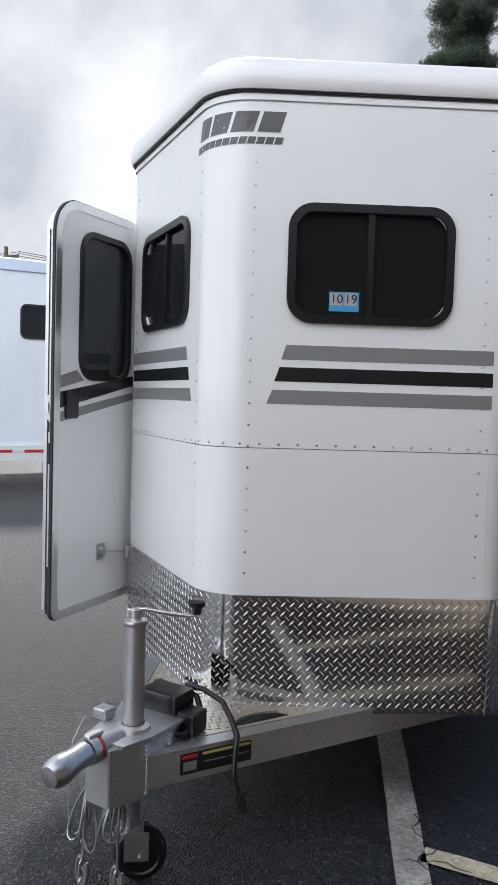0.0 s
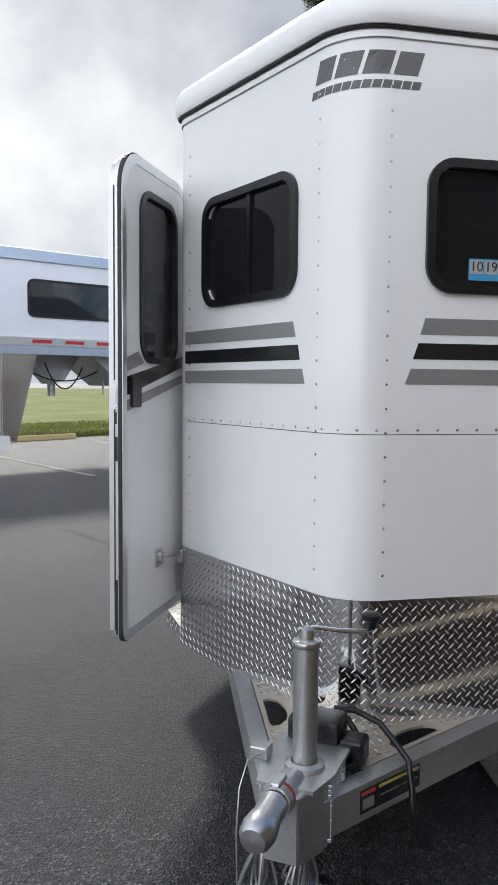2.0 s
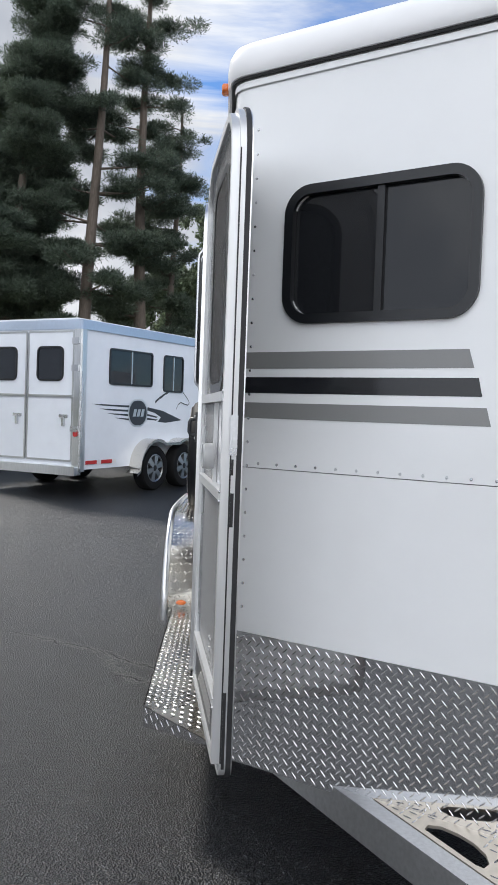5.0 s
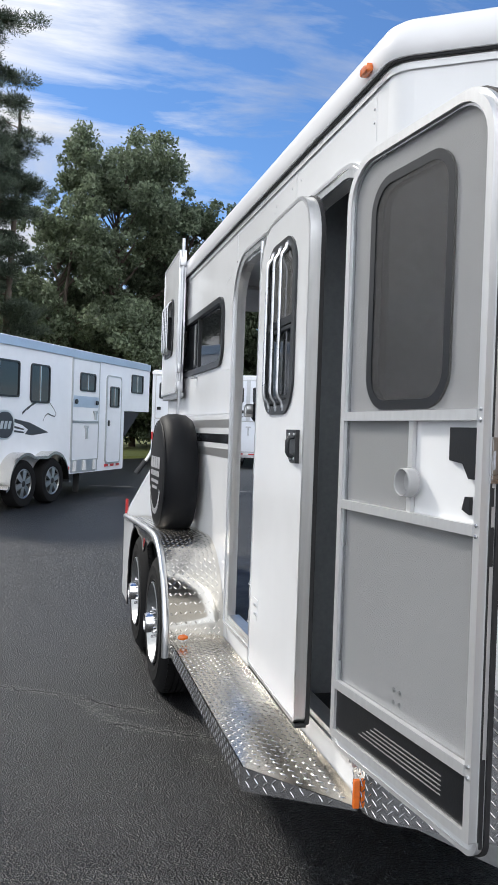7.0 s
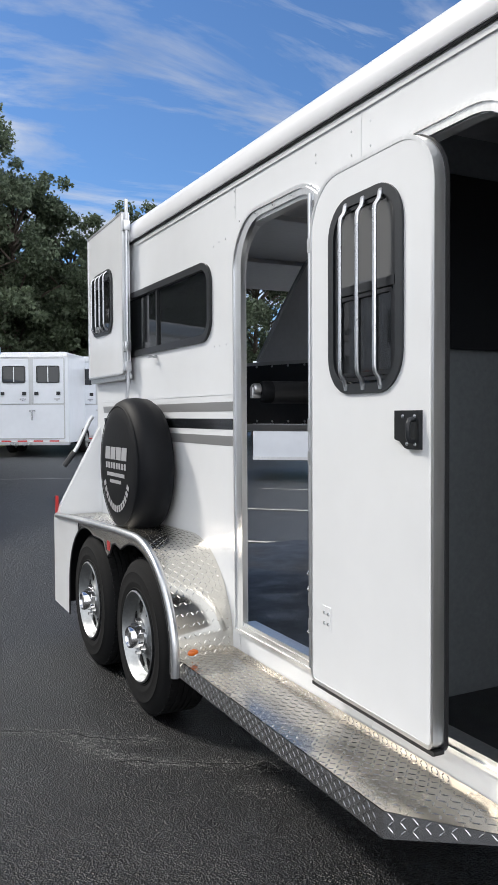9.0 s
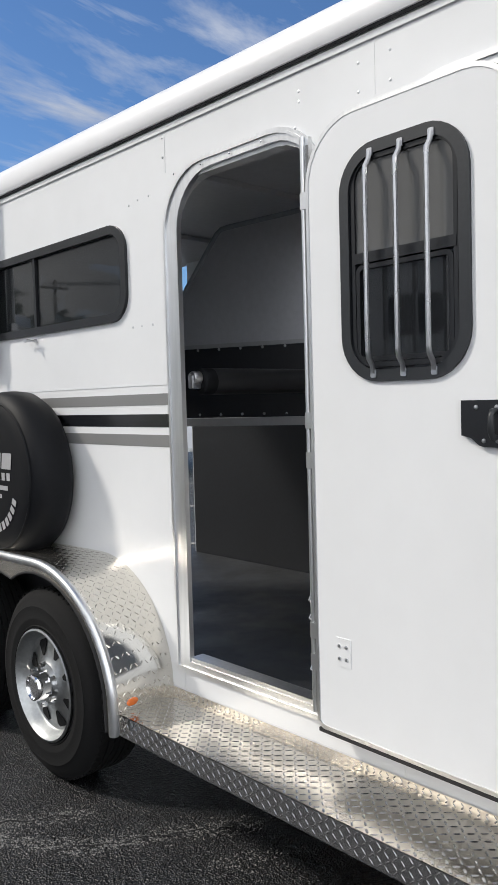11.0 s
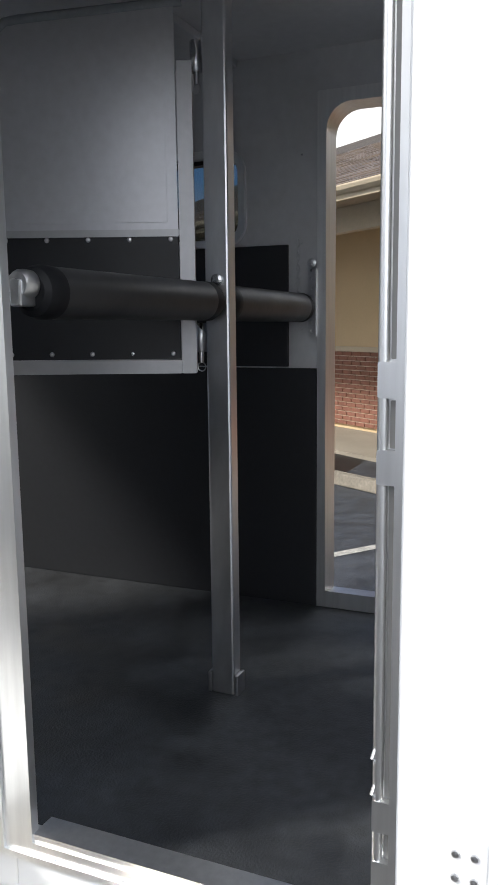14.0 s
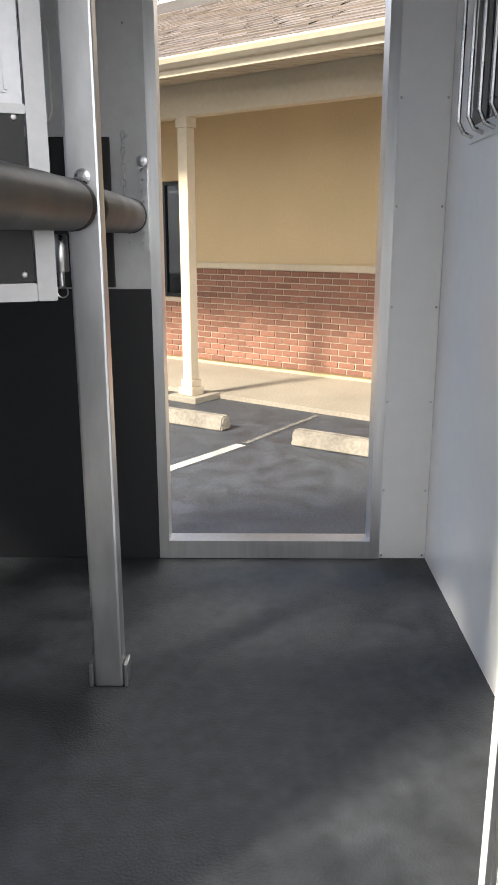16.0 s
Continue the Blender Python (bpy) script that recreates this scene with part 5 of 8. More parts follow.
for z in (0.60, 0.90, 1.20, 1.50, 1.80, 2.10):
    spots.append((Vector((W - 0.111, 2.36, z)), Vector((-1, 0, 0))))
rivets(spots, 0.004)
# white lining of the far wall in front of the far doorway
bm = bmesh.new()
box(bm, W - 0.116, W - 0.111, 1.4185, 1.571, FLOOR, 2.44, 0.001)
part("wall_lining", bm, M_WHITE_IN, trailer, "white wall lining strip")
# safety chain and bar latch by the far doorway
bm = bmesh.new()
for k in range(9):
    z = 1.80 - 0.022 * k
    pts = [(W - 0.125 + (0.006 * math.cos(a) if k % 2 else 0), 2.37 + (0 if k % 2 else 0.006 * math.cos(a)), z + 0.014 * math.sin(a)) for a in (2 * math.pi * j / 8 for j in range(8))]
    tube(bm, pts, 0.0022, 5, True)
part("tie_chain", bm, M_STEEL, trailer, "short steel tie chain")
bm = bmesh.new()
sheet(bm, rrect(2.300, 2.328, 1.472, 1.712, 0.006), [rrect(2.308, 2.320, 1.486 + 0.030 * k, 1.498 + 0.030 * k, 0.005, 4) for k in range(8)], far_side, -0.140, -0.1255)
part("bar_bracket", bm, M_STEEL, trailer, "perforated steel strip for the bar")
bm = bmesh.new()
revolve(bm, [(0.016, 0.0), (0.016, 0.005), (0.008, 0.007), (0.008, 0.016), (0.0, 0.017)], (W - 0.141, 2.314, 1.728), (-1, 0, 0), 16)
part("latch_pin", bm, M_STEEL, trailer, "small round latch pin")
# tack room: saddle rack and dark liner
bm = bmesh.new()
box(bm, 0.9, 0.94, 0.5, 1.40, FLOOR, 2.44)
part("tack_room_liner", bm, M_TACK, trailer, "dark grey tack-room lining")
bm = bmesh.new()
box(bm, 0.05, 0.899, 1.390, 1.3955, FLOOR, 2.44)
part("tack_room_panel", bm, M_TACK, trailer, "dark grey lined tack-room wall")
bm = bmesh.new()
box(bm, 0.30, 0.88, 1.372, 1.390, 1.70, 2.30, 0.004)
part("tack_board", bm, M_KICK, trailer, "black board on the tack-room bulkhead")
for z in (0.9, 1.35):
    bm = bmesh.new()
    tube(bm, [(0.62, 1.40, z), (0.62, 1.05, z + 0.05), (0.62, 0.98, z + 0.02), (0.62, 1.05, z - 0.08), (0.62, 1.40, z - 0.1)], 0.014, 8)
    part("saddle_rack", bm, M_BLACK, trailer, "black tube saddle rack")

# ---- tongue, jack and coupler ----
CX = W / 2
RAIL_Z0, RAIL_Z1 = 0.315, 0.415
for sgn in (-1, 1):
    bm = bmesh.new()
    a, b = Vector((CX + sgn * 0.707, 0.72)), Vector((CX + sgn * 0.055, -0.50))
    d = (b - a).normalized()
    n = Vector((d.y, -d.x)) * -sgn
    place = along((a.x, a.y), (b.x, b.y), 1 if sgn < 0 else -1)
    sheet(bm, rrect(0, (b - a).length, RAIL_Z0, RAIL_Z1, 0.006), [], place, -0.055, 0.0)
    rail = part("tongue_rail", bm, M_CASTALU, trailer, "welded aluminium tongue rail")
    if sgn > 0:
        bm = bmesh.new()
        L = (b - a).length
        sheet(bm, rrect(L - 0.45, L - 0.20, 0.335, 0.400, 0.003), [], place, 0.0002, 0.0012)
        lab = part("warning_label", bm, M_BLACK, rail, "black and yellow warning label")
        for u0, u1, z0, z1, mm in ((L - 0.445, L - 0.275, 0.386, 0.395, M_YELLOW), (L - 0.26, L - 0.205, 0.384, 0.395, M_RED), (L - 0.36, L - 0.28, 0.362, 0.366, M_STRIPE_G), (L - 0.44, L - 0.37, 0.362, 0.366, M_STRIPE_G), (L - 0.255, L - 0.21, 0.345, 0.374, M_STRIPE_G)):
            bm = bmesh.new()
            sheet(bm, rrect(u0, u1, z0, z1, 0), [], place, 0.0014, 0.0018)
            part("label_field", bm, mm, lab)
# tread-plate deck with two openings
bm = bmesh.new()
deck = [(CX - 0.138, -0.22), (CX + 0.138, -0.22), (CX + 0.522, 0.50), (CX - 0.522, 0.50)]
holeL = [(CX - 0.290, 0.10), (CX - 0.266, 0.055), (CX - 0.206, -0.06), (CX - 0.19, -0.075), (CX - 0.17, -0.055), (CX - 0.165, -0.015), (CX - 0.178, 0.035), (CX - 0.205, 0.08), (CX - 0.24, 0.115), (CX - 0.275, 0.122)]
holeR = [(2 * CX - x, y) for x, y in holeL]
sheet(bm, deck, [holeL, holeR], lambda u, v, w: Vector((u, v, w)), 0.408, 0.4165)
deckp = part("tongue_deck", bm, M_DECK, trailer, "diamond-plate tongue deck with two openings")
bm = bmesh.new()
k = 0
y = -0.20
while y < 0.32:
    j = 0
    half = 0.138 + (y + 0.22) * 0.533
    x = CX - half + 0.02
    while x < CX + half - 0.015:
        inh = any(min(p[0] for p in h) - 0.01 < x < max(p[0] for p in h) + 0.01 and min(p[1] for p in h) - 0.02 < y < max(p[1] for p in h) + 0.02 for h in (holeL, holeR))
        if not inh:
            f = 1 if (j + k) % 2 else -1
            lug(bm, Vector((x, y, 0.4168)), Vector((0.7 * f, 0.71, 0)).normalized(), None, Vector((0, 0, 1)), 0.026, 0.0055, 0.0015)
        j += 1
        x += 0.032
    k += 1
    y += 0.0225
part("tread_lugs", bm, M_LUG, deckp, kind="stuff")

CSHIFT = Matrix.Translation((0, 0.055, 0.0))
plain_part = part


def part(name, bm, *rest, **more):
    bmesh.ops.transform(bm, matrix=CSHIFT, verts=bm.verts[:])
    return plain_part(name, bm, *rest, **more)


# coupler housing: welded box with ribs
bm = bmesh.new()
plan = [(CX - 0.045, -0.585), (CX + 0.045, -0.585), (CX + 0.085, -0.50), (CX + 0.098, -0.36), (CX + 0.075, -0.22), (CX - 0.075, -0.22), (CX - 0.098, -0.36), (CX - 0.085, -0.50)]
sheet(bm, plan, [], lambda u, v, w: Vector((u, v, w)), 0.285, 0.462)
bmesh.ops.bevel(bm, geom=bm.edges[:], offset=0.004, segments=1, affect="EDGES")
coup = part("coupler", bm, M_CASTALU, trailer, "welded aluminium coupler housing")
for x, y in ((CX + 0.094, -0.47), (CX + 0.098, -0.37), (CX + 0.088, -0.27), (CX - 0.094, -0.47), (CX - 0.098, -0.37)):
    bm = bmesh.new()
    for kz in range(12):
        box(bm, x - 0.006, x + 0.006, y - 0.008, y + 0.008, 0.300 + 0.013 * kz, 0.311 + 0.013 * kz, 0.002)
    part("weld_bead", bm, M_ALU, coup)
bm = bmesh.new()
sheet(bm, [(CX - 0.075, -0.56), (CX + 0.075, -0.56), (CX + 0.10, -0.46), (CX + 0.10, -0.27), (CX - 0.10, -0.27), (CX - 0.10, -0.46)], [], lambda u, v, w: Vector((u, v, w)), 0.462, 0.472)
part("top_plate", bm, M_CASTALU, coup)
bm = bmesh.new()
cyl(bm, (CX, -0.50, 0.455), (CX, -0.62, 0.462), 0.038, 0.037, 24)
tb = part("coupler_tube", bm, M_CASTALU, coup, "aluminium coupler tube", 40)
bm = bmesh.new()
cyl(bm, (CX, -0.588, 0.460), (CX, -0.602, 0.461), 0.0395, seg=24)
part("red_ring", bm, M_RED, tb, "red plastic ring", 40)
bm = bmesh.new()
cyl(bm, (CX, -0.604, 0.461), (CX, -0.632, 0.463), 0.041, seg=24)
part("collar", bm, M_STEEL, tb, "steel collar", 40)
bm = bmesh.new()
prof = [(0.034, 0.0), (0.036, 0.02), (0.036, 0.055), (0.040, 0.075), (0.043, 0.10), (0.040, 0.125), (0.030, 0.142), (0.0, 0.146)]
revolve(bm, prof, (CX, -0.632, 0.463), (0, -1, -0.12), 24)
part("coupler_head", bm, M_STEEL, coup, "bright steel ball coupler head", 40)
bm = bmesh.new()
box(bm, CX - 0.012, CX + 0.012, -0.63, -0.57, 0.498, 0.512, 0.004)
box(bm, CX - 0.006, CX + 0.006, -0.60, -0.59, 0.47, 0.50, 0.002)
part("coupler_lever", bm, M_STEEL, coup)
bm = bmesh.new()
box(bm, CX - 0.135, CX - 0.085, -0.46, -0.41, 0.473, 0.508, 0.005)
part("breakaway_switch", bm, M_CASTALU, trailer, "small grey breakaway switch")
bm = bmesh.new()
tube(bm, [(CX - 0.10, -0.47, 0.495), (CX - 0.115, -0.52, 0.50), (CX - 0.122, -0.56, 0.44), (CX - 0.125, -0.57, 0.33), (CX - 0.12, -0.575, 0.20), (CX - 0.11, -0.56, 0.12)], 0.0022, 6)
part("breakaway_cable", bm, M_ROPE, trailer, "thin breakaway cable", 60)

part = plain_part
# jack
JX, JY = 0.862, -0.387
bm = bmesh.new()
cyl(bm, (JX, JY, 0.472), (JX, JY, 0.800), 0.0325, seg=28)
jack = part("tongue_jack", bm, M_CASTALU, trailer, "aluminium tongue jack with a crank", 40)
bm = bmesh.new()
revolve(bm, [(0.036, 0.0), (0.038, 0.006), (0.036, 0.014), (0.020, 0.020), (0.018, 0.045), (0.010, 0.052), (0.0, 0.053)], (JX, JY, 0.795), (0, 0, 1), 24)
part("jack_cap", bm, M_STEEL, jack, None or "steel gear cap", 40)
bm = bmesh.new()
revolve(bm, [(0.055, 0.0), (0.052, 0.014), (0.036, 0.020)], (JX, JY, 0.470), (0, 0, 1), 24)
part("jack_collar", bm, M_CASTALU, jack, smooth=40)
bm = bmesh.new()
tube(bm, [(JX - 0.02, JY - 0.015, 0.838), (JX + 0.02, JY + 0.015, 0.842), (JX + 0.07, JY + 0.055, 0.828), (JX + 0.125, JY + 0.105, 0.818), (JX + 0.139, JY + 0.118, 0.820), (JX + 0.141, JY + 0.121, 0.845)], 0.0065, 8)
crank = part("crank_handle", bm, M_CHROME, jack, "bright steel crank handle", 50)
bm = bmesh.new()
revolve(bm, [(0.0, 0.0), (0.014, 0.002), (0.017, 0.02), (0.026, 0.028), (0.027, 0.040), (0.018, 0.046), (0.0, 0.047)], (JX + 0.141, JY + 0.121, 0.822), (0, 0, 1), 16)
part("crank_knob", bm, M_BLACK, crank, "black plastic crank knob", 40)
bm = bmesh.new()
cyl(bm, (JX, JY, 0.155), (JX, JY, 0.290), 0.028, seg=24)
cyl(bm, (JX, JY, 0.150), (JX, JY, 0.172), 0.034, seg=24)
part("inner_tube", bm, M_STEEL, jack, "zinc-plated inner tube", 40)
WA = radians(-50)
wdir = Vector((math.cos(WA), math.sin(WA), 0))
wfwd = Vector((-math.sin(WA), math.cos(WA), 0))
wc = Vector((JX, JY, 0.082)) + wfwd * 0.03
bm = bmesh.new()
revolve(bm, [(0.0, -0.022), (0.030, -0.024), (0.055, -0.022), (0.060, -0.027), (0.076, -0.024), (0.082, -0.012), (0.082, 0.012), (0.076, 0.024), (0.060, 0.027), (0.055, 0.022), (0.030, 0.024), (0.0, 0.022)], wc, wdir, 32)
part("jack_wheel", bm, M_BLACK, jack, "black plastic jack wheel", 40)
bm = bmesh.new()
for sg in (-1, 1):
    o = wdir * 0.034 * sg
    m = Matrix.Translation(Vector((JX, JY, 0.115)) + o + wfwd * 0.010) @ Matrix.Rotation(WA, 4, "Z")
    box(bm, -0.002, 0.002, -0.03, 0.045, -0.045, 0.045, 0.0, m)
m = Matrix.Translation((JX, JY, 0.160)) @ Matrix.Rotation(WA, 4, "Z")
box(bm, -0.038, 0.038, -0.040, 0.040, -0.004, 0.004, 0.002, m)
cyl(bm, wc - wdir * 0.045, wc + wdir * 0.045, 0.007, seg=10)
part("wheel_fork", bm, M_STEEL, jack, "steel wheel fork")

# battery and cable on the deck
bm = bmesh.new()
box(bm, CX - 0.085, CX + 0.065, -0.245, -0.135, 0.417, 0.535, 0.012)
bb = part("battery_box", bm, M_BLACK, trailer, "black breakaway battery box", 40)
bm = bmesh.new()
box(bm, CX + 0.066, CX + 0.135, -0.24, -0.16, 0.417, 0.490, 0.010)
part("side_box", bm, M_BLACK, bb)
bm = bmesh.new()
tube(bm, [(CX + 0.02, -0.15, 0.52), (CX + 0.06, -0.12, 0.50), (CX + 0.12, -0.16, 0.445), (CX + 0.11, -0.26, 0.43), (CX + 0.03, -0.30, 0.435), (CX - 0.03, -0.27, 0.46)], 0.010, 8)
part("wiring_loom", bm, M_BLACK, trailer, "black wiring loom on the deck", 50)
bm = bmesh.new()
pts = [(CX + 0.02, -0.13, 0.53), (CX + 0.08, -0.11, 0.525), (CX + 0.15, -0.10, 0.495), (CX + 0.20, -0.12, 0.455), (CX + 0.245, -0.155, 0.425), (CX + 0.262, -0.19, 0.37), (CX + 0.268, -0.205, 0.315), (CX + 0.285, -0.20, 0.27)]
tube(bm, pts, 0.0095, 8)
cyl(bm, pts[-1], (CX + 0.305, -0.20, 0.215), 0.017, 0.015, 12)
part("lighting_cable", bm, M_BLACK, trailer, "black trailer lighting cable with plug", 50)


# safety cables: hanks of loops hung from the coupler, with hooks
def hank(c, seed):
    rn = random.Random(seed)
    bm = bmesh.new()
    pts = []
    for k in range(6):
        yaw = rn.uniform(-1.2, 1.2)
        w, h = rn.uniform(0.022, 0.050), rn.uniform(0.11, 0.19)
        side_v = Vector((math.cos(yaw), math.sin(yaw), 0))
        lean = Vector((rn.uniform(-0.05, 0.05), rn.uniform(-0.03, 0.03), 0))
        for j in range(14):
            a = math.pi / 2 + 2 * math.pi * j / 14
            f = (1 - math.sin(a)) / 2
            pts.append(Vector(c) + side_v * w * math.cos(a) * (0.35 + 0.65 * f) + lean * f - Vector((0, 0, h * f)))
    pts += [pts[-1].lerp(Vector(c) + Vector((0.02 * seed - 0.03, -0.01, -0.24)), t) for t in (0.3, 0.6, 1.0)]
    tube(bm, pts, 0.0042, 6)
    return part("safety_cable", bm, M_ROPE, trailer, "looped steel safety cable", 60), pts[-1]


for k, (dx, dy) in enumerate(((-0.055, -0.505), (0.045, -0.485))):
    ob, end = hank((CX + dx, dy, 0.325), k + 1)
    for j in range(3):
        bm = bmesh.new()
        z = end.z - 0.028 * j
        link = [(end.x + (0.010 * math.cos(a) if j % 2 else 0), end.y + (0 if j % 2 else 0.010 * math.cos(a)), z - 0.012 + 0.020 * math.sin(a)) for a in (2 * math.pi * i / 10 for i in range(10))]
        tube(bm, link, 0.0042, 6, True)
        part("chain_link", bm, M_STEEL, ob)
    bm = bmesh.new()
    zc = max(end.z - 0.115, 0.058)
    hk = [(end.x + 0.020 * math.cos(a), end.y, zc + 0.045 * math.sin(a)) for a in (radians(100 + 300 * j / 16) for j in range(17))]
    tube(bm, hk, 0.0075, 8)
    part("safety_hook", bm, M_STEEL, ob, "steel safety hook", 50)


# ---- ground ----
def g(y):
    """Ground height: level round the trailer, rising slightly further back."""
    t = max(0.0, y - 3.0)
    return 0.012 * t * t / (t + 2.0)


def asphalt():
    m = bpy.data.materials.new("asphalt")
    m.use_nodes = True
    n, l = m.node_tree.nodes, m.node_tree.links
    b = n["Principled BSDF"]
    tc = n.new("ShaderNodeTexCoord")
    stone = n.new("ShaderNodeTexVoronoi"); stone.inputs["Scale"].default_value = 135
    speck = n.new("ShaderNodeTexNoise"); speck.inputs["Scale"].default_value = 70; speck.inputs["Detail"].default_value = 6
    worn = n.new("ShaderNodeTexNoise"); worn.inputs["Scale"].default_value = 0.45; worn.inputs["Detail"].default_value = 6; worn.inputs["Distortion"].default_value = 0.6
    for t in (stone, speck, worn):
        l.new(tc.outputs["Object"], t.inputs["Vector"])
    ramp = n.new("ShaderNodeValToRGB")
    ramp.color_ramp.elements[0].position, ramp.color_ramp.elements[0].color = 0.30, (0.0053, 0.0058, 0.0072, 1)
    ramp.color_ramp.elements[1].position, ramp.color_ramp.elements[1].color = 0.97, (0.130, 0.134, 0.142, 1)
    mid = ramp.color_ramp.elements.new(0.72)
    mid.color = (0.0172, 0.0186, 0.0214, 1)
    l.new(stone.outputs["Color"], ramp.inputs["Fac"])
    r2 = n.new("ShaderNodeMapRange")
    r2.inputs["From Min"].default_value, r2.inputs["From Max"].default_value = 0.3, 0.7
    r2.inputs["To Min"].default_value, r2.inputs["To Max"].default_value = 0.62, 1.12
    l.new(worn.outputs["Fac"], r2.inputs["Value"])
    # glare towards the sun painted into the colour: paler before the nose, darker elsewhere
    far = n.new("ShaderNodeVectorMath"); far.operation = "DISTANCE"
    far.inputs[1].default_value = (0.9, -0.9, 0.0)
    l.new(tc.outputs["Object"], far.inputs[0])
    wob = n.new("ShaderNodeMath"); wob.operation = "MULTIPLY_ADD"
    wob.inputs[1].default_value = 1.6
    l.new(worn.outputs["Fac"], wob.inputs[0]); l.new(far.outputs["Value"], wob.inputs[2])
    glare_gain = n.new("ShaderNodeMapRange")
    glare_gain.inputs["From Min"].default_value, glare_gain.inputs["From Max"].default_value = 1.6, 3.4
    glare_gain.inputs["To Min"].default_value, glare_gain.inputs["To Max"].default_value = 1.65, 0.68
    l.new(wob.outputs[0], glare_gain.inputs["Value"])
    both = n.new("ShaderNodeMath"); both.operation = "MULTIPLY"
    l.new(r2.outputs[0], both.inputs[0]); l.new(glare_gain.outputs[0], both.inputs[1])
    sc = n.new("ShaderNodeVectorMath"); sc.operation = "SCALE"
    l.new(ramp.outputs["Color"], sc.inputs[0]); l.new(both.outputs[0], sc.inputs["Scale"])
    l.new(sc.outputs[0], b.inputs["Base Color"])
    b.inputs["Roughness"].default_value = 0.40
    b.inputs["Specular IOR Level"].default_value = 0.5
    bp = n.new("ShaderNodeBump"); bp.inputs["Strength"].default_value = 0.85; bp.inputs["Distance"].default_value = 0.007
    ad = n.new("ShaderNodeMath"); ad.operation = "ADD"
    l.new(stone.outputs["Distance"], ad.inputs[0]); l.new(speck.outputs["Fac"], ad.inputs[1])
    l.new(ad.outputs[0], bp.inputs["Height"]); l.new(bp.outputs[0], b.inputs["Normal"])
    return m


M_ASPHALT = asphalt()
M_LINE_TAN = material("tan_road_paint", (0.60, 0.52, 0.37), 0.75, vary=0.3, grain=60, patch_vary=0.25, patch=5, bump=0.3, bump_scale=140)
M_STOP = material("worn_stop_concrete", (0.235, 0.21, 0.17), 0.88, vary=0.22, grain=40, patch_vary=0.3, patch=6, bump=0.25, bump_scale=90)
M_BAY = material("old_grey_asphalt", (0.050, 0.056, 0.065), 0.55, vary=0.5, grain=60, patch_vary=0.40, patch=6.0, bump=0.4, bump_scale=160, rough_vary=0.1)
M_LINE = material("worn_white_road_paint", (0.43, 0.415, 0.375), 0.75, vary=0.45, grain=60, patch_vary=0.35, patch=5, bump=0.3, bump_scale=140)
M_GRASS = material("grass", (0.17, 0.19, 0.05), 0.9, vary=0.35, grain=12, patch_vary=0.3, patch=0.4, bump=0.8, bump_scale=30)
M_CONCRETE = material("concrete", (0.31, 0.275, 0.22), 0.85, vary=0.16, grain=45, patch_vary=0.15, bump=0.15, bump_scale=120)
M_YELLOWCURB = material("faded_yellow_concrete", (0.52, 0.42, 0.20), 0.85, vary=0.15, grain=40, patch_vary=0.2, bump=0.15)



def ground_sheet():
    """One sheet to the horizon, finer near the trailer, following g()."""
    ys = [-1500, -400, -100, -30, -10] + [-4 + 1.0 * k for k in range(50)] + [52, 70, 110, 250, 600, 1500]
    xs = [-1500, -400, -120, -40] + [-24 + 4.0 * k for k in range(14)] + [40, 120, 400, 1500]
    bm = bmesh.new()
    rows = [[bm.verts.new((x, y, g(y) if y < 52 else g(52))) for x in xs] for y in ys]
    for a, b in zip(rows, rows[1:]):
        for i in range(len(xs) - 1):
            bm.faces.new((a[i], a[i + 1], b[i + 1], b[i]))
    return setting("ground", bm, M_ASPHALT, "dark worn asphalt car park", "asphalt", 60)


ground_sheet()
# lawn behind the parking bays: an uneven raised edge and a rough top
bm = bmesh.new()
rnd = random.Random(5)
rows = []
for k in range(44):
    y = 4.0 + 1.5 * k
    e = -9.75 + 0.504 * (y - 14.8) if y < 22 else -6.1 + 1.15 * (y - 22)
    e = min(e, 30) + 0.06 * rnd.uniform(-1, 1)
    row = [bm.verts.new((e, y, g(min(y, 52)) - 0.02))]
    for d in (0.03, 0.3, 1.2, 3, 7, 14, 30, 70, 200):
        row.append(bm.verts.new((e - d, y + 0.0, g(min(y, 52)) + 0.05 + 0.05 * rnd.random() + min(d, 70) * 0.004)))
    rows.append(row)
for a, b in zip(rows, rows[1:]):
    for i in range(len(a) - 1):
        bm.faces.new((a[i], a[i + 1], b[i + 1], b[i]))
setting("grass", bm, M_GRASS, "dry green lawn behind the car park", "grass", 60, "stuff")


def blades():
    """Short tufts along the lawn's near part, joined in one mesh."""
    rn = np.random.default_rng(8)
    n = 26000
    y = rn.uniform(9.0, 21.0, n)
    e = -9.75 + 0.504 * (y - 14.8)
    x = e - 5.0 * rn.random(n) ** 1.6
    z = np.array([g(v) for v in y]) + 0.05
    a = rn.uniform(0, np.pi, n)
    w, h = rn.uniform(0.015, 0.035, n), rn.uniform(0.05, 0.12, n)
    lean = rn.normal(0, 0.03, (n, 2))
    v = np.empty((n, 3, 3))
    v[:, 0] = np.c_[x - w * np.cos(a), y - w * np.sin(a), z]
    v[:, 1] = np.c_[x + w * np.cos(a), y + w * np.sin(a), z]
    v[:, 2] = np.c_[x + lean[:, 0], y + lean[:, 1], z + h]
    me = bpy.data.meshes.new("grass_tufts")
    me.from_pydata(v.reshape(-1, 3).tolist(), [], np.arange(n * 3).reshape(n, 3).tolist())
    me.materials.append(M_GRASS)
    return tagged(new("grass_tufts", me), "short uneven grass tufts on the lawn", "grass", kind="stuff")


blades()


LINE_LIFT = 0.006


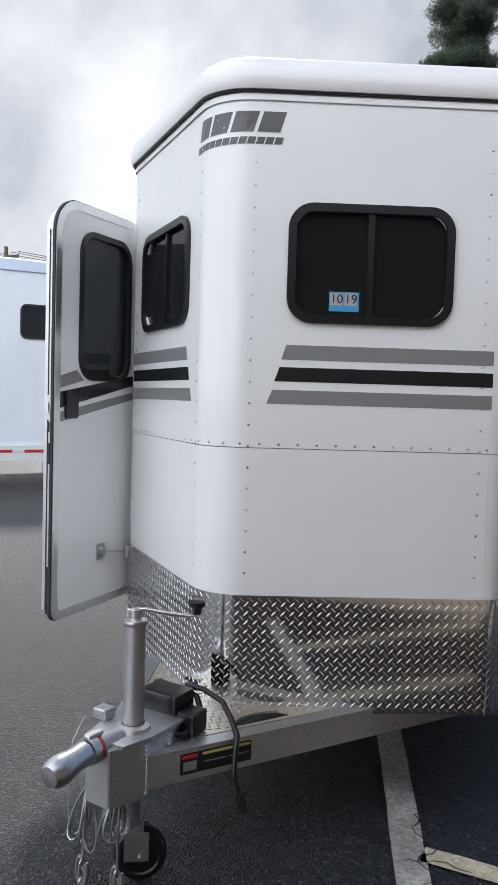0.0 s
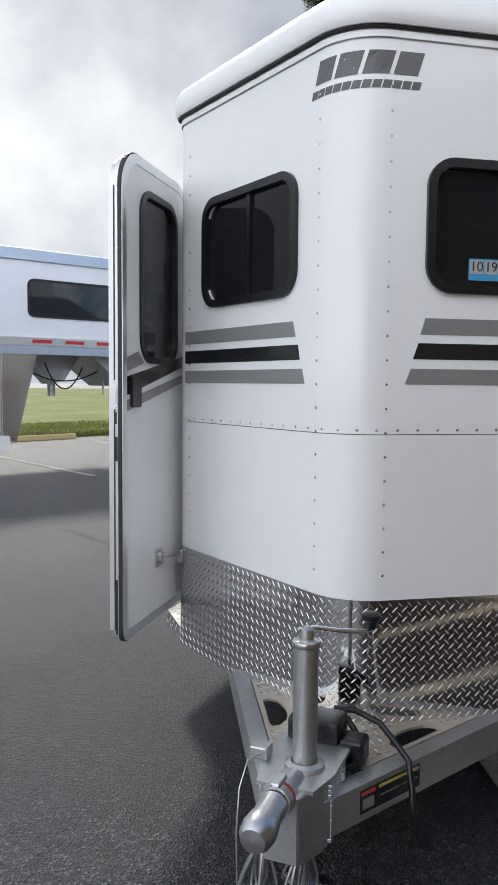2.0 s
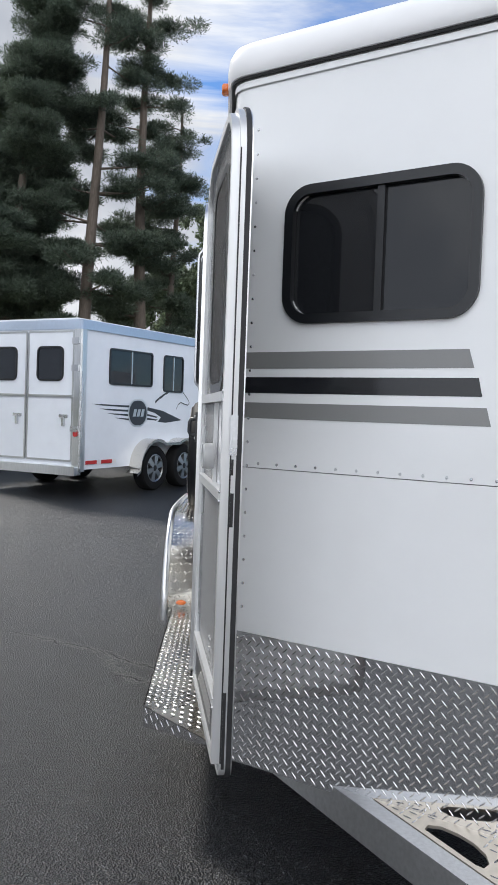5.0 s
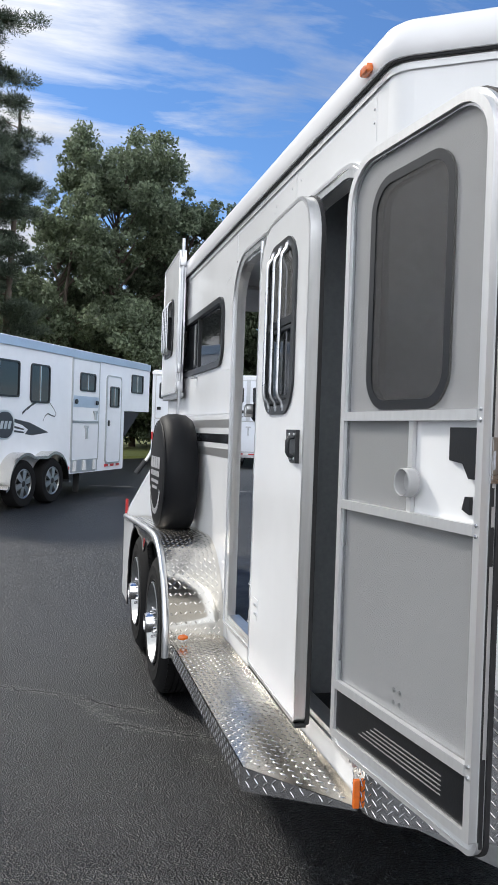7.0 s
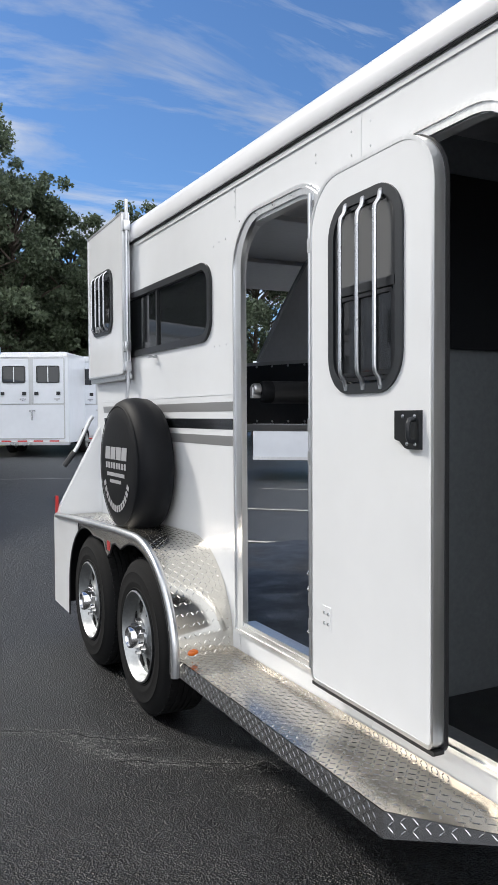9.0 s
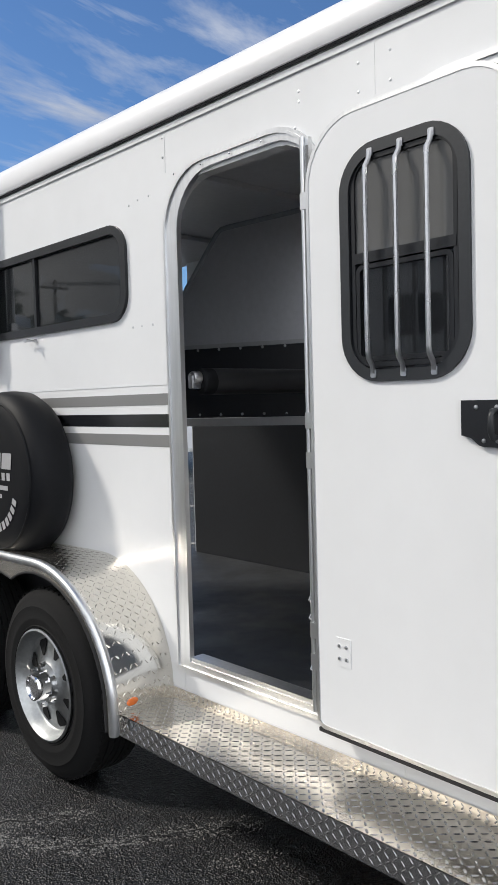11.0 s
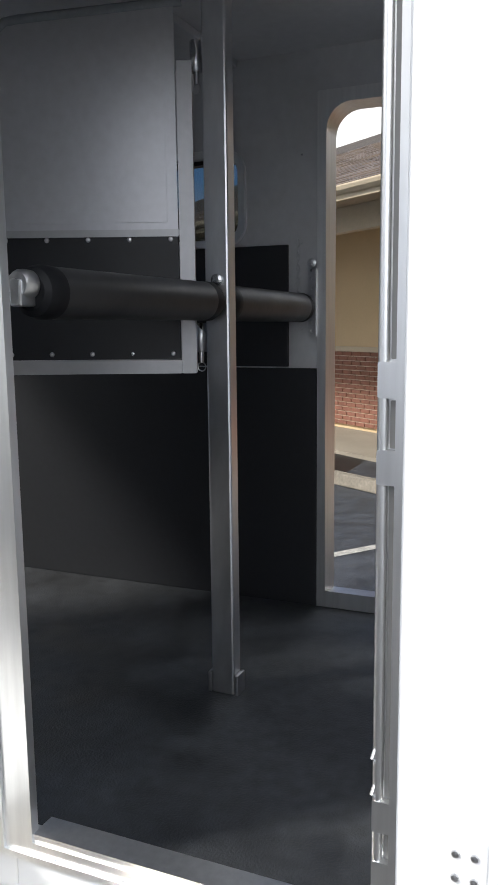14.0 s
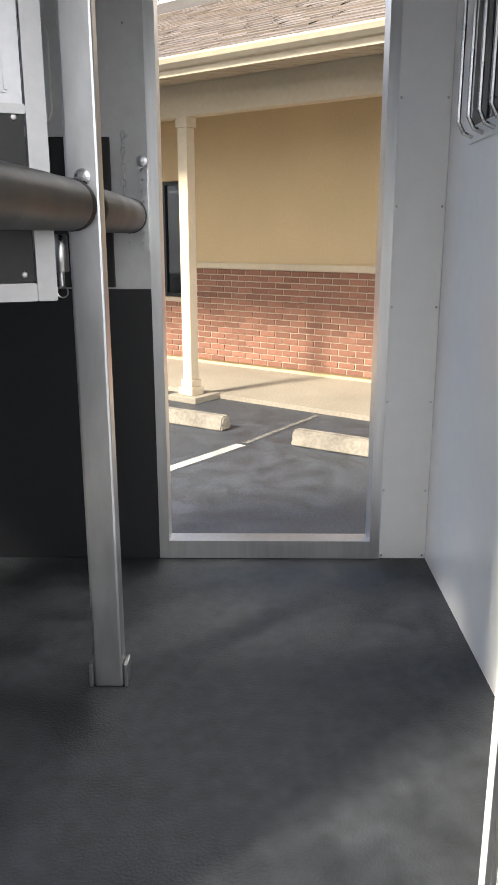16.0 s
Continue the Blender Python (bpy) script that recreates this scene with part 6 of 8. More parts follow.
def road_line(a, b, width, mat=None):
    bm = bmesh.new()
    a, b = Vector(a), Vector(b)
    t = (b - a).normalized()
    n = Vector((-t.y, t.x)) * width / 2
    k = max(int((b - a).length / 0.12), 1)
    rows = []
    for i in range(k + 1):
        p = a.lerp(b, i / k)
        j = 1 + 0.10 * noise.noise(Vector((p.x * 9, p.y * 9, 1)))
        j2 = 1 + 0.10 * noise.noise(Vector((p.x * 9, p.y * 9, 7)))
        rows.append((bm.verts.new((p.x + n.x * j, p.y + n.y * j, g(p.y) + LINE_LIFT)), bm.verts.new((p.x - n.x * j2, p.y - n.y * j2, g(p.y) + LINE_LIFT))))
    for (p, q), (r, s) in zip(rows, rows[1:]):
        bm.faces.new((p, q, s, r))
    return setting("road_line", bm, mat or M_LINE, "worn white parking line", "road marking")


road_line((2.56, -1.90), (0.78, 1.80), 0.11)
road_line((2.34, -1.32), (3.9, -0.90), 0.10, M_LINE_TAN)
road_line((1.99, -0.61), (2.95, -0.30), 0.10, M_LINE_TAN)
road_line((1.575, 0.25), (3.3, 0.44), 0.09, M_LINE_TAN)
road_line((-5.25, 7.95), (-8.6, 9.75), 0.10)
road_line((-4.47, 11.09), (-8.9, 13.5), 0.10)
road_line((0.05, 16.7), (4.0, 15.4), 0.10)
for lx, ly in ((3.13, 6.58), (4.77, 8.81), (6.47, 11.12)):
    road_line((lx - 1.2, ly + 1.02), (lx + 1.9, ly - 1.62), 0.10)


def crack(points, width, mat, name="asphalt_crack", label="jagged crack in the asphalt", seed=1, lift=0.003):
    """A jagged strip of uneven width a hair above the asphalt."""
    rn = random.Random(seed)
    bm = bmesh.new()
    line = []
    for a, b in zip(points, points[1:]):
        a, b = Vector(a), Vector(b)
        t = (b - a).normalized()
        n = Vector((-t.y, t.x))
        k = max(int((b - a).length / 0.03), 2)
        for i in range(k):
            line.append(a.lerp(b, i / k) + n * rn.gauss(0, 0.010))
    rows = []
    for i, p in enumerate(line):
        t = (line[min(i + 1, len(line) - 1)] - line[max(i - 1, 0)]).normalized()
        n = Vector((-t.y, t.x)) * width * rn.uniform(0.25, 1.0) / 2
        rows.append((bm.verts.new((p.x + n.x, p.y + n.y, g(p.y) + lift)), bm.verts.new((p.x - n.x, p.y - n.y, g(p.y) + lift))))
    for (p, q), (r, s) in zip(rows, rows[1:]):
        bm.faces.new((p, q, s, r))
    return setting(name, bm, mat, label, "asphalt", kind="stuff")


M_CRACK = material("dark_crack", (0.008, 0.008, 0.009), 0.9, vary=0.2)
M_CRACK_PALE = material("pale_worn_crack", (0.13, 0.128, 0.12), 0.9, vary=0.4, grain=30)
crack([(-3.2, 4.25), (-2.2, 3.72), (-1.09, 3.10), (-0.83, 2.96), (-0.51, 2.70), (-0.34, 2.59)], 0.011, M_CRACK, seed=3)
crack([(-0.57, 2.46), (-0.36, 2.34), (-0.18, 2.24), (0.0, 2.12)], 0.011, M_CRACK, seed=9)


def loose_chips(points, spread, count, seed):
    """Pale stone chips worn loose along a crack, thickest at its middle."""
    rn = random.Random(seed)
    segs = [(Vector(a), Vector(b)) for a, b in zip(points, points[1:])]
    lengths = [(b - a).length for a, b in segs]
    bm = bmesh.new()
    for _ in range(count):
        a, b = rn.choices(segs, lengths)[0]
        p = a.lerp(b, rn.random())
        p += Vector((rn.gauss(0, spread), rn.gauss(0, spread)))
        r = rn.uniform(0.0022, 0.0058)
        a0 = rn.uniform(0, 6.28)
        z = g(p.y) + 0.0005
        base = [bm.verts.new((p.x + r * rn.uniform(0.6, 1.2) * math.cos(a0 + 1.571 * i), p.y + r * rn.uniform(0.6, 1.2) * math.sin(a0 + 1.571 * i), z)) for i in range(4)]
        top = bm.verts.new((p.x, p.y, z + r * rn.uniform(0.4, 0.9)))
        for i in range(4):
            bm.faces.new((base[i], base[(i + 1) % 4], top))
    return setting("loose_chips", bm, M_CHIP, "pale loose stone chips along a crack", "stone", kind="stuff")


M_CHIP = material("pale_stone_chip", (0.17, 0.168, 0.16), 0.85, vary=0.45, grain=90)
loose_chips([(-1.3, 3.22), (-0.83, 2.96), (-0.51, 2.70), (-0.32, 2.58)], 0.030, 900, 21)
loose_chips([(-0.68, 2.78), (-0.60, 2.60), (-0.50, 2.43), (-0.36, 2.34), (-0.18, 2.24), (0.05, 2.09)], 0.032, 1050, 22)
loose_chips([(-0.20, 2.00), (0.0, 1.88)], 0.03, 110, 23)
loose_chips([(-3.2, 4.25), (-2.2, 3.72), (-1.3, 3.22)], 0.03, 500, 24)
crack([(-2.6, 8.0), (-1.4, 7.3), (-0.7, 7.6), (-0.2, 7.9), (0.5, 7.7)], 0.035, M_CRACK_PALE, label="faint pale crack in the asphalt", seed=5)
crack([(-2.2, 8.9), (-0.8, 8.7), (-0.2, 7.9)], 0.03, M_CRACK_PALE, label="faint pale crack in the asphalt", seed=6)
crack([(-1.4, 7.3), (-0.9, 6.9), (-0.6, 6.2)], 0.02, M_CRACK_PALE, label="faint pale crack in the asphalt", seed=7)
crack([(1.62, 0.02), (1.66, 0.12), (1.58, 0.20), (1.60, 0.30), (1.50, 0.38), (1.49, 0.50), (1.40, 0.62)], 0.007, M_CRACK, label="dark crack across the worn parking line", seed=11, lift=0.009)
crack([(1.74, 0.22), (1.66, 0.24), (1.58, 0.20), (1.52, 0.18)], 0.006, M_CRACK, label="dark crack across the worn parking line", seed=12, lift=0.009)
crack([(1.46, 0.44), (1.56, 0.46), (1.62, 0.44)], 0.005, M_CRACK, label="dark crack across the worn parking line", seed=13, lift=0.009)


# ---- the building beyond ----
BD = Vector((0.588, 0.809)).normalized()
BN = Vector((-BD.y, BD.x))                       # from the building towards the car park
COL0 = Vector((6.455, 2.620))
WALL0 = COL0 - BN * 1.60


def bplace(origin):
    """u along the building, v height, w out towards the car park."""
    return lambda u, v, w: Vector((origin.x + BD.x * u + BN.x * w, origin.y + BD.y * u + BN.y * w, v))


BW, BC = bplace(WALL0), bplace(COL0)
M_STUCCO = material("cream_stucco", (0.66, 0.50, 0.30), 0.85, vary=0.05, grain=60, patch_vary=0.08, patch=0.8, bump=0.12, bump_scale=90)
M_CREAM = material("cream_trim_paint", (0.60, 0.51, 0.375), 0.6, vary=0.05, grain=25, patch_vary=0.06)
M_BRICK = material("red_brick", (0.265, 0.122, 0.082), 0.85, vary=0.15, grain=60, bump=0.25, bump_scale=110, random_obj=0.22)
M_MORTAR = material("mortar", (0.56, 0.46, 0.36), 0.9, vary=0.1, grain=70, bump=0.2, bump_scale=120)
M_SHINGLE = material("brown_shingle", (0.06, 0.048, 0.038), 0.9, vary=0.25, grain=50, patch_vary=0.2, bump=0.3, bump_scale=150, random_obj=0.2)
M_SOFFIT = material("vinyl_soffit", (0.50, 0.44, 0.34), 0.6, vary=0.05)

bldg = thing("office_building", (WALL0.x, WALL0.y, 0), "single-storey office with brick base and cream stucco", "building")
WIN = (1.40, 2.20, 0.80, 2.13)                    # window in the wall: u0, u1, z0, z1
BRICK_TOP = 1.156
bm = bmesh.new()
sheet(bm, [(-9, 0.0), (9, 0.0), (9, 3.2), (-9, 3.2)], [rrect(*WIN, 0)], BW, -0.3, 0.0)
part("wall", bm, M_STUCCO, bldg, "cream stucco wall")
bm = bmesh.new()
for u0, u1, z1 in ((-9, WIN[0], BRICK_TOP), (WIN[1], 9, BRICK_TOP), (WIN[0], WIN[1], WIN[2])):
    sheet(bm, [(u0, 0.1), (u1, 0.1), (u1, z1), (u0, z1)], [], BW, 0.001, 0.022)
brickwall = part("brick_base", bm, M_MORTAR, bldg, "red brick base with pale mortar")
bm = bmesh.new()
for u0, u1 in ((-9, WIN[0]), (WIN[1], 9)):
    sheet(bm, [(u0, BRICK_TOP), (u1, BRICK_TOP), (u1, BRICK_TOP + 0.064), (u0, BRICK_TOP + 0.064)], [], BW, 0.001, 0.05)
part("brick_cap", bm, M_CREAM, bldg, "cream ledge above the brick")
bm = bmesh.new()
sheet(bm, rrect(WIN[0] - 0.02, WIN[1] + 0.02, WIN[3] + 0.002, WIN[3] + 0.13, 0), [], BW, 0.001, 0.03)
part("window_surround", bm, M_STUCCO, bldg, "raised stucco band over the window")
bm = bmesh.new()
ring(bm, rrect(*WIN, 0), rrect(WIN[0] + 0.04, WIN[1] - 0.04, WIN[2] + 0.04, WIN[3] - 0.04, 0), BW, -0.12, -0.05)
sheet(bm, rrect(1.795, 1.825, WIN[2] + 0.04, WIN[3] - 0.04, 0), [], BW, -0.115, -0.055)
bwin = part("window", bm, M_BLACK, bldg, "dark bronze window")
bm = bmesh.new()
sheet(bm, rrect(WIN[0] + 0.03, WIN[1] - 0.03, WIN[2] + 0.03, WIN[3] - 0.03, 0), [], BW, -0.09, -0.08)
part("pane", bm, M_GLASS_DARK, bwin)
# porch: beam, soffit, gutter, roof
BEAM, EAVE_W, EAVE = 2.510, 0.78, 2.665
SOFFIT_RISE = 0.146                              # the soffit climbs inwards from the fascia to the beam


def under_eave(u, v, w):
    return BC(u, w + (EAVE_W - v) * SOFFIT_RISE, v)


bm = bmesh.new()
sheet(bm, [(-9, BEAM), (9, BEAM), (9, BEAM + 0.152), (-9, BEAM + 0.152)], [], BC, -0.06, 0.06)
part("porch_beam", bm, M_CREAM, bldg, "cream porch beam")
bm = bmesh.new()
sheet(bm, [(-9, BEAM + 0.1525), (9, BEAM + 0.1525), (9, 2.96), (-9, 2.96)], [], BC, -0.055, 0.045)
part("frieze_board", bm, M_CREAM, bldg, "cream frieze board above the beam")
bm = bmesh.new()
sheet(bm, [(-9, 0.046), (9, 0.046), (9, EAVE_W), (-9, EAVE_W)], [], under_eave, EAVE, EAVE + 0.02)
soffit = part("soffit", bm, M_SOFFIT, bldg, "cream vinyl soffit")
bm = bmesh.new()
sheet(bm, [(-9, -1.58), (9, -1.58), (9, -0.061), (-9, -0.061)], [], lambda u, v, w: BC(u, w, v), 2.93, 2.95)
part("porch_ceiling", bm, M_SOFFIT, bldg)
bm = bmesh.new()
prof = [(EAVE_W - 0.02, EAVE), (EAVE_W + 0.01, EAVE), (EAVE_W + 0.012, EAVE + 0.045), (EAVE_W + 0.055, EAVE + 0.05), (EAVE_W + 0.085, EAVE + 0.075), (EAVE_W + 0.10, EAVE + 0.105), (EAVE_W + 0.10, EAVE + 0.118), (EAVE_W + 0.088, EAVE + 0.118), (EAVE_W - 0.02, EAVE + 0.118)]
lo, hi = [bm.verts.new(BC(-9, z, w)) for w, z in prof], [bm.verts.new(BC(9, z, w)) for w, z in prof]
for i in range(len(prof)):
    j = (i + 1) % len(prof)
    bm.faces.new((lo[i], lo[j], hi[j], hi[i]))
part("gutter", bm, M_CREAM, bldg, "cream fascia and eaves gutter")
bm = bmesh.new()
slope = 0.42
ROOF_W, ROOF_Z = EAVE_W + 0.05, EAVE + 0.124
sheet(bm, [(-9, ROOF_W), (9, ROOF_W), (9, -4.5), (-9, -4.5)], [], lambda u, v, w: BC(u, ROOF_Z + (ROOF_W - v) * slope + w, v), -0.02, 0.0)
roof_b = part("roof", bm, M_SHINGLE, bldg, "brown shingle roof")
# column on its own footing in front of the walkway
at_col = Matrix.Translation((COL0.x, COL0.y, 0)) @ Matrix.Rotation(math.atan2(BD.y, BD.x), 4, "Z")
bm = bmesh.new()
box(bm, -0.053, 0.053, -0.053, 0.053, 0.205, BEAM - 0.085, 0.005, at_col)
column = part("porch_column", bm, M_CREAM, bldg, "square cream porch column")
for nm, r, z0, z1 in (("capital", 0.066, BEAM - 0.085, BEAM - 0.0005), ("plinth", 0.066, 0.135, 0.205), ("foot", 0.085, 0.0605, 0.135)):
    bm = bmesh.new()
    box(bm, -r, r, -r, r, z0, z1, 0.005, at_col)
    part(nm, bm, M_CREAM, column)
bm = bmesh.new()
box(bm, -0.17, 0.17, -0.24, 0.14, 0.0, 0.060, 0.008, at_col)
part("footing", bm, M_CONCRETE, column, "pale concrete footing pad")
bm = bmesh.new()
sheet(bm, [(-9, -1.6), (9, -1.6), (9, -0.22), (-9, -0.22)], [], lambda u, v, w: BC(u, w, v), 0.0, 0.045)
setting("pavement", bm, M_CONCRETE, "pale concrete walkway under the porch", "pavement")


def wheel_stop(c, yaw):
    bm = bmesh.new()
    prof = [(-0.075, 0.0), (0.075, 0.0), (0.07, 0.05), (0.045, 0.12), (-0.045, 0.12), (-0.07, 0.05)]
    sheet(bm, prof, [], lambda u, v, w: Vector((w, u, v)), -0.85, 0.85)
    bmesh.ops.bevel(bm, geom=bm.edges[:], offset=0.012, segments=2, affect="EDGES")
    bmesh.ops.transform(bm, matrix=Matrix.Translation((c[0], c[1], 0)) @ Matrix.Rotation(yaw, 4, "Z"), verts=bm.verts[:])
    ob = part("wheel_stop", bm, M_STOP, None, "pale concrete wheel stop on the asphalt", 40)
    return tagged(ob, "", "wheel stop", "wheel stops")


STOP_D = Vector((0.527, 0.850)).normalized()
STOP_YAW = math.atan2(STOP_D.y, STOP_D.x)
s1 = Vector((5.26, 2.235)) + STOP_D * 0.85
s2 = Vector((4.84, 1.70)) - STOP_D * 0.85
wheel_stop(s1, STOP_YAW)
wheel_stop(s2, STOP_YAW)
road_line((3.60, 3.00), (4.80, 2.105), 0.085)
M_LINE_FADED = material("faded_road_paint", (0.135, 0.128, 0.115), 0.8, vary=0.6, grain=45, patch_vary=0.5, patch=9, bump=0.3, bump_scale=140)
road_line((4.84, 2.08), (5.80, 1.46), 0.05, M_LINE_FADED)
# greyer asphalt in the bays along the building, reflected sky blue put into its colour
bm = bmesh.new()
rnd = random.Random(17)
edge = [(-3.6 + 0.5 * k, 3.15 + 0.07 * rnd.uniform(-1, 1)) for k in range(26)]
for (u0, v0), (u1, v1) in zip(edge, edge[1:]):
    q = [BC(u0, 0.0025, -0.215), BC(u1, 0.0025, -0.215), BC(u1, 0.0025, v1), BC(u0, 0.0025, v0)]
    bm.faces.new([bm.verts.new(p) for p in q])
bmesh.ops.remove_doubles(bm, verts=bm.verts[:], dist=1e-4)
bmesh.ops.recalc_face_normals(bm, faces=bm.faces[:])
setting("parking_bay", bm, M_BAY, "older blue-grey asphalt of the parking bays", "asphalt")




# ---- background: gentle rise of the far car park, lawn, parked trailers, trees ----
D = Vector((0.45, 0.893)).normalized()


def yard(o, d=D):
    """A frame on the ground: s forward along d, n to its left, z up from the ground there."""
    d = Vector(d).normalized()
    n = Vector((-d.y, d.x))
    z0 = g(o[1])
    tilt = (g(o[1] + d.y * 4) - z0) / 4
    return lambda s, q, z: Vector((o[0] + d.x * s + n.x * q, o[1] + d.y * s + n.y * q, z0 + tilt * s + z))


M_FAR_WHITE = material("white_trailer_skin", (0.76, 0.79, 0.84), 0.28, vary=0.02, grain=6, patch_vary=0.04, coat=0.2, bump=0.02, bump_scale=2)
M_RAIL = material("blue_grey_roof_rail", (0.50, 0.58, 0.70), 0.30, 0.6, vary=0.04, grain=20, patch_vary=0.06)
M_REFLECT_W = material("white_reflector", (0.75, 0.75, 0.75), 0.3, vary=0.05, grain=200)
M_DECAL = material("dark_vinyl_decal", (0.035, 0.04, 0.05), 0.35, vary=0.05)
M_RIBBED = material("ribbed_aluminium", (0.60, 0.62, 0.65), 0.33, 0.9, vary=0.08, grain=25, patch_vary=0.08)
M_STAINLESS = material("brushed_stainless", (0.50, 0.46, 0.43), 0.30, 1.0, vary=0.06, grain=30, patch_vary=0.12, patch=1.5, rough_vary=0.08, bump=0.03, bump_scale=3)
M_SKY_GLASS = glass("far_window_glass", (0.02, 0.024, 0.03), 0.02)


def near(F, q0=0.0):
    """A place() on the near side of a parked trailer: u forward, v height, w outwards."""
    return lambda u, v, w: F(u, q0 - w, v)


def back(F, s0=0.0):
    """A place() on the rear face: u to the left, v height, w outwards."""
    return lambda u, v, w: F(s0 - w, u, v)


def front(F, s0):
    return lambda u, v, w: F(s0 + w, u, v)


def shell(F, s0, s1, width, z0, z1, parent, name="body", r=0.10, mat=None):
    """A long body with a rounded roof section."""
    prof = [(0.0, z0), (width, z0)] + [(width - r + r * math.cos(a), z1 - r + r * math.sin(a)) for a in (radians(90 * k / 5) for k in range(6))] + [(r - r * math.sin(a), z1 - r + r * math.cos(a)) for a in (radians(90 * k / 5) for k in range(6))]
    bm = bmesh.new()
    sheet(bm, prof, [], lambda u, v, w: F(w, u, v), s0, s1)
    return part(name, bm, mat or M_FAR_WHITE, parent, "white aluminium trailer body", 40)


def plate(F, outline, mat, parent, name, label="", w0=0.002, w1=0.012, holes=()):
    bm = bmesh.new()
    sheet(bm, outline, list(holes), F, w0, w1)
    return part(name, bm, mat, parent, label)


def far_window(Q, u0, u1, z0, z1, parent, split=1, r=0.06):
    lift = 0.02 if parent.name.startswith("door") else 0.0
    P = lambda u, v, w: Q(u, v, w + lift)
    bm = bmesh.new()
    ring(bm, rrect(u0, u1, z0, z1, r), rrect(u0 + 0.03, u1 - 0.03, z0 + 0.03, z1 - 0.03, r * 0.6), P, 0.0, 0.022)
    w = part("window", bm, M_BLACK if split < 3 else M_ALU, parent, "dark tinted window", 40)
    bm = bmesh.new()
    sheet(bm, rrect(u0 + 0.025, u1 - 0.025, z0 + 0.025, z1 - 0.025, r * 0.6), [], P, 0.002, 0.008)
    part("pane", bm, M_SKY_GLASS, w)
    for k in range(1, split):
        u = u0 + (u1 - u0) * k / split
        bm = bmesh.new()
        sheet(bm, rrect(u - 0.012, u + 0.012, z0 + 0.03, z1 - 0.03, 0), [], P, 0.004, 0.018)
        part("mullion", bm, M_ALU, w)
    return w


def reflectors(P, u0, u1, z, n, parent, h=0.045, gap=0.35):
    step = (u1 - u0) / n
    for k in range(n):
        a = u0 + step * k
        plate(P, rrect(a, a + step * (1 - gap), z, z + h, 0), M_RED, parent, "reflector", "red reflector", 0.012, 0.016)
        plate(P, rrect(a + step * (1 - gap) + 0.01, a + step - 0.01, z, z + h, 0), M_REFLECT_W, parent, "reflector", "white reflector", 0.012, 0.015)


def far_wheel(F, s, q, parent, R=0.40, rim=True):
    c, ax = F(s, q, R), F(0, 1, 0) - F(0, 0, 0)
    bm = bmesh.new()
    revolve(bm, [(0.24, 0.03), (0.25, -0.005), (0.31, -0.02), (R - 0.03, -0.008), (R, 0.03), (R, 0.19), (R - 0.03, 0.22), (0.24, 0.2)], c, ax, 36)
    w = part("wheel", bm, M_TYRE, parent, "black tyre on a bright rim", 40)
    bm = bmesh.new()
    revolve(bm, [(0.245, 0.0), (0.235, 0.005), (0.22, 0.04), (0.20, 0.07), (0.06, 0.06), (0.05, 0.0), (0.0, -0.005)], c, ax, 32)
    rm = part("rim", bm, M_SEAL if rim else M_RIM, w, "rim", 40)
    t = F(1, 0, 0) - F(0, 0, 0)
    if rim:
        bm = bmesh.new()
        revolve(bm, [(0.25, 0.0), (0.238, -0.004), (0.22, 0.01)], c, ax, 32)
        part("rim_lip", bm, M_RIM, rm, smooth=40)
    for k in range(6 if rim else 0):
        a = 2 * math.pi * k / 6 + 0.3
        d = t * math.cos(a) + Vector((0, 0, 1)) * math.sin(a)
        e = t * -math.sin(a) + Vector((0, 0, 1)) * math.cos(a)
        bm = bmesh.new()
        vs = [bm.verts.new(c + d * p + e * q2 + ax * o) for p, q2, o in ((0.05, 0.035, -0.002), (0.225, 0.055, 0.004), (0.225, -0.055, 0.004), (0.05, -0.035, -0.002))]
        v2 = [bm.verts.new(v.co + ax * 0.05) for v in vs]
        bm.faces.new(vs); bm.faces.new(v2[::-1])
        for i in range(4):
            bm.faces.new((vs[i], v2[i], v2[(i + 1) % 4], vs[(i + 1) % 4]))
        part("spoke", bm, M_RIM, rm)
    return w


def wave_fender(F, sa, sb, q, parent, zc=0.40, r=0.50, depth=0.26):
    """A bright fender that waves over two wheels."""
    pts = [(sa - r - 0.10, 0.34)] + [(sa - r * math.cos(radians(a)), zc + (r + 0.02) * math.sin(radians(a))) for a in range(0, 121, 10)]
    mid = (sa + sb) / 2
    rt = [(2 * mid - s, z) for s, z in pts[::-1]]
    pts = [p for p in pts if p[0] < mid] + [p for p in rt if p[0] > mid]
    bm = bmesh.new()
    a = [bm.verts.new(F(s, q - depth, z)) for s, z in pts]
    b = [bm.verts.new(F(s, q + 0.0, z)) for s, z in pts]
    c = [bm.verts.new(F(s, q - depth, z - 0.05)) for s, z in pts]
    for i in range(len(pts) - 1):
        bm.faces.new((a[i], a[i + 1], b[i + 1], b[i])); bm.faces.new((a[i], c[i], c[i + 1], a[i + 1]))
    return part("fender", bm, M_FENDER, parent, "bright aluminium double-arch fender", 40)


def parked(o, label, d=D):
    F = yard(o, d)
    return F, thing("parked_trailer", F(2, 1, 0), label, "trailer", "parked horse trailers")


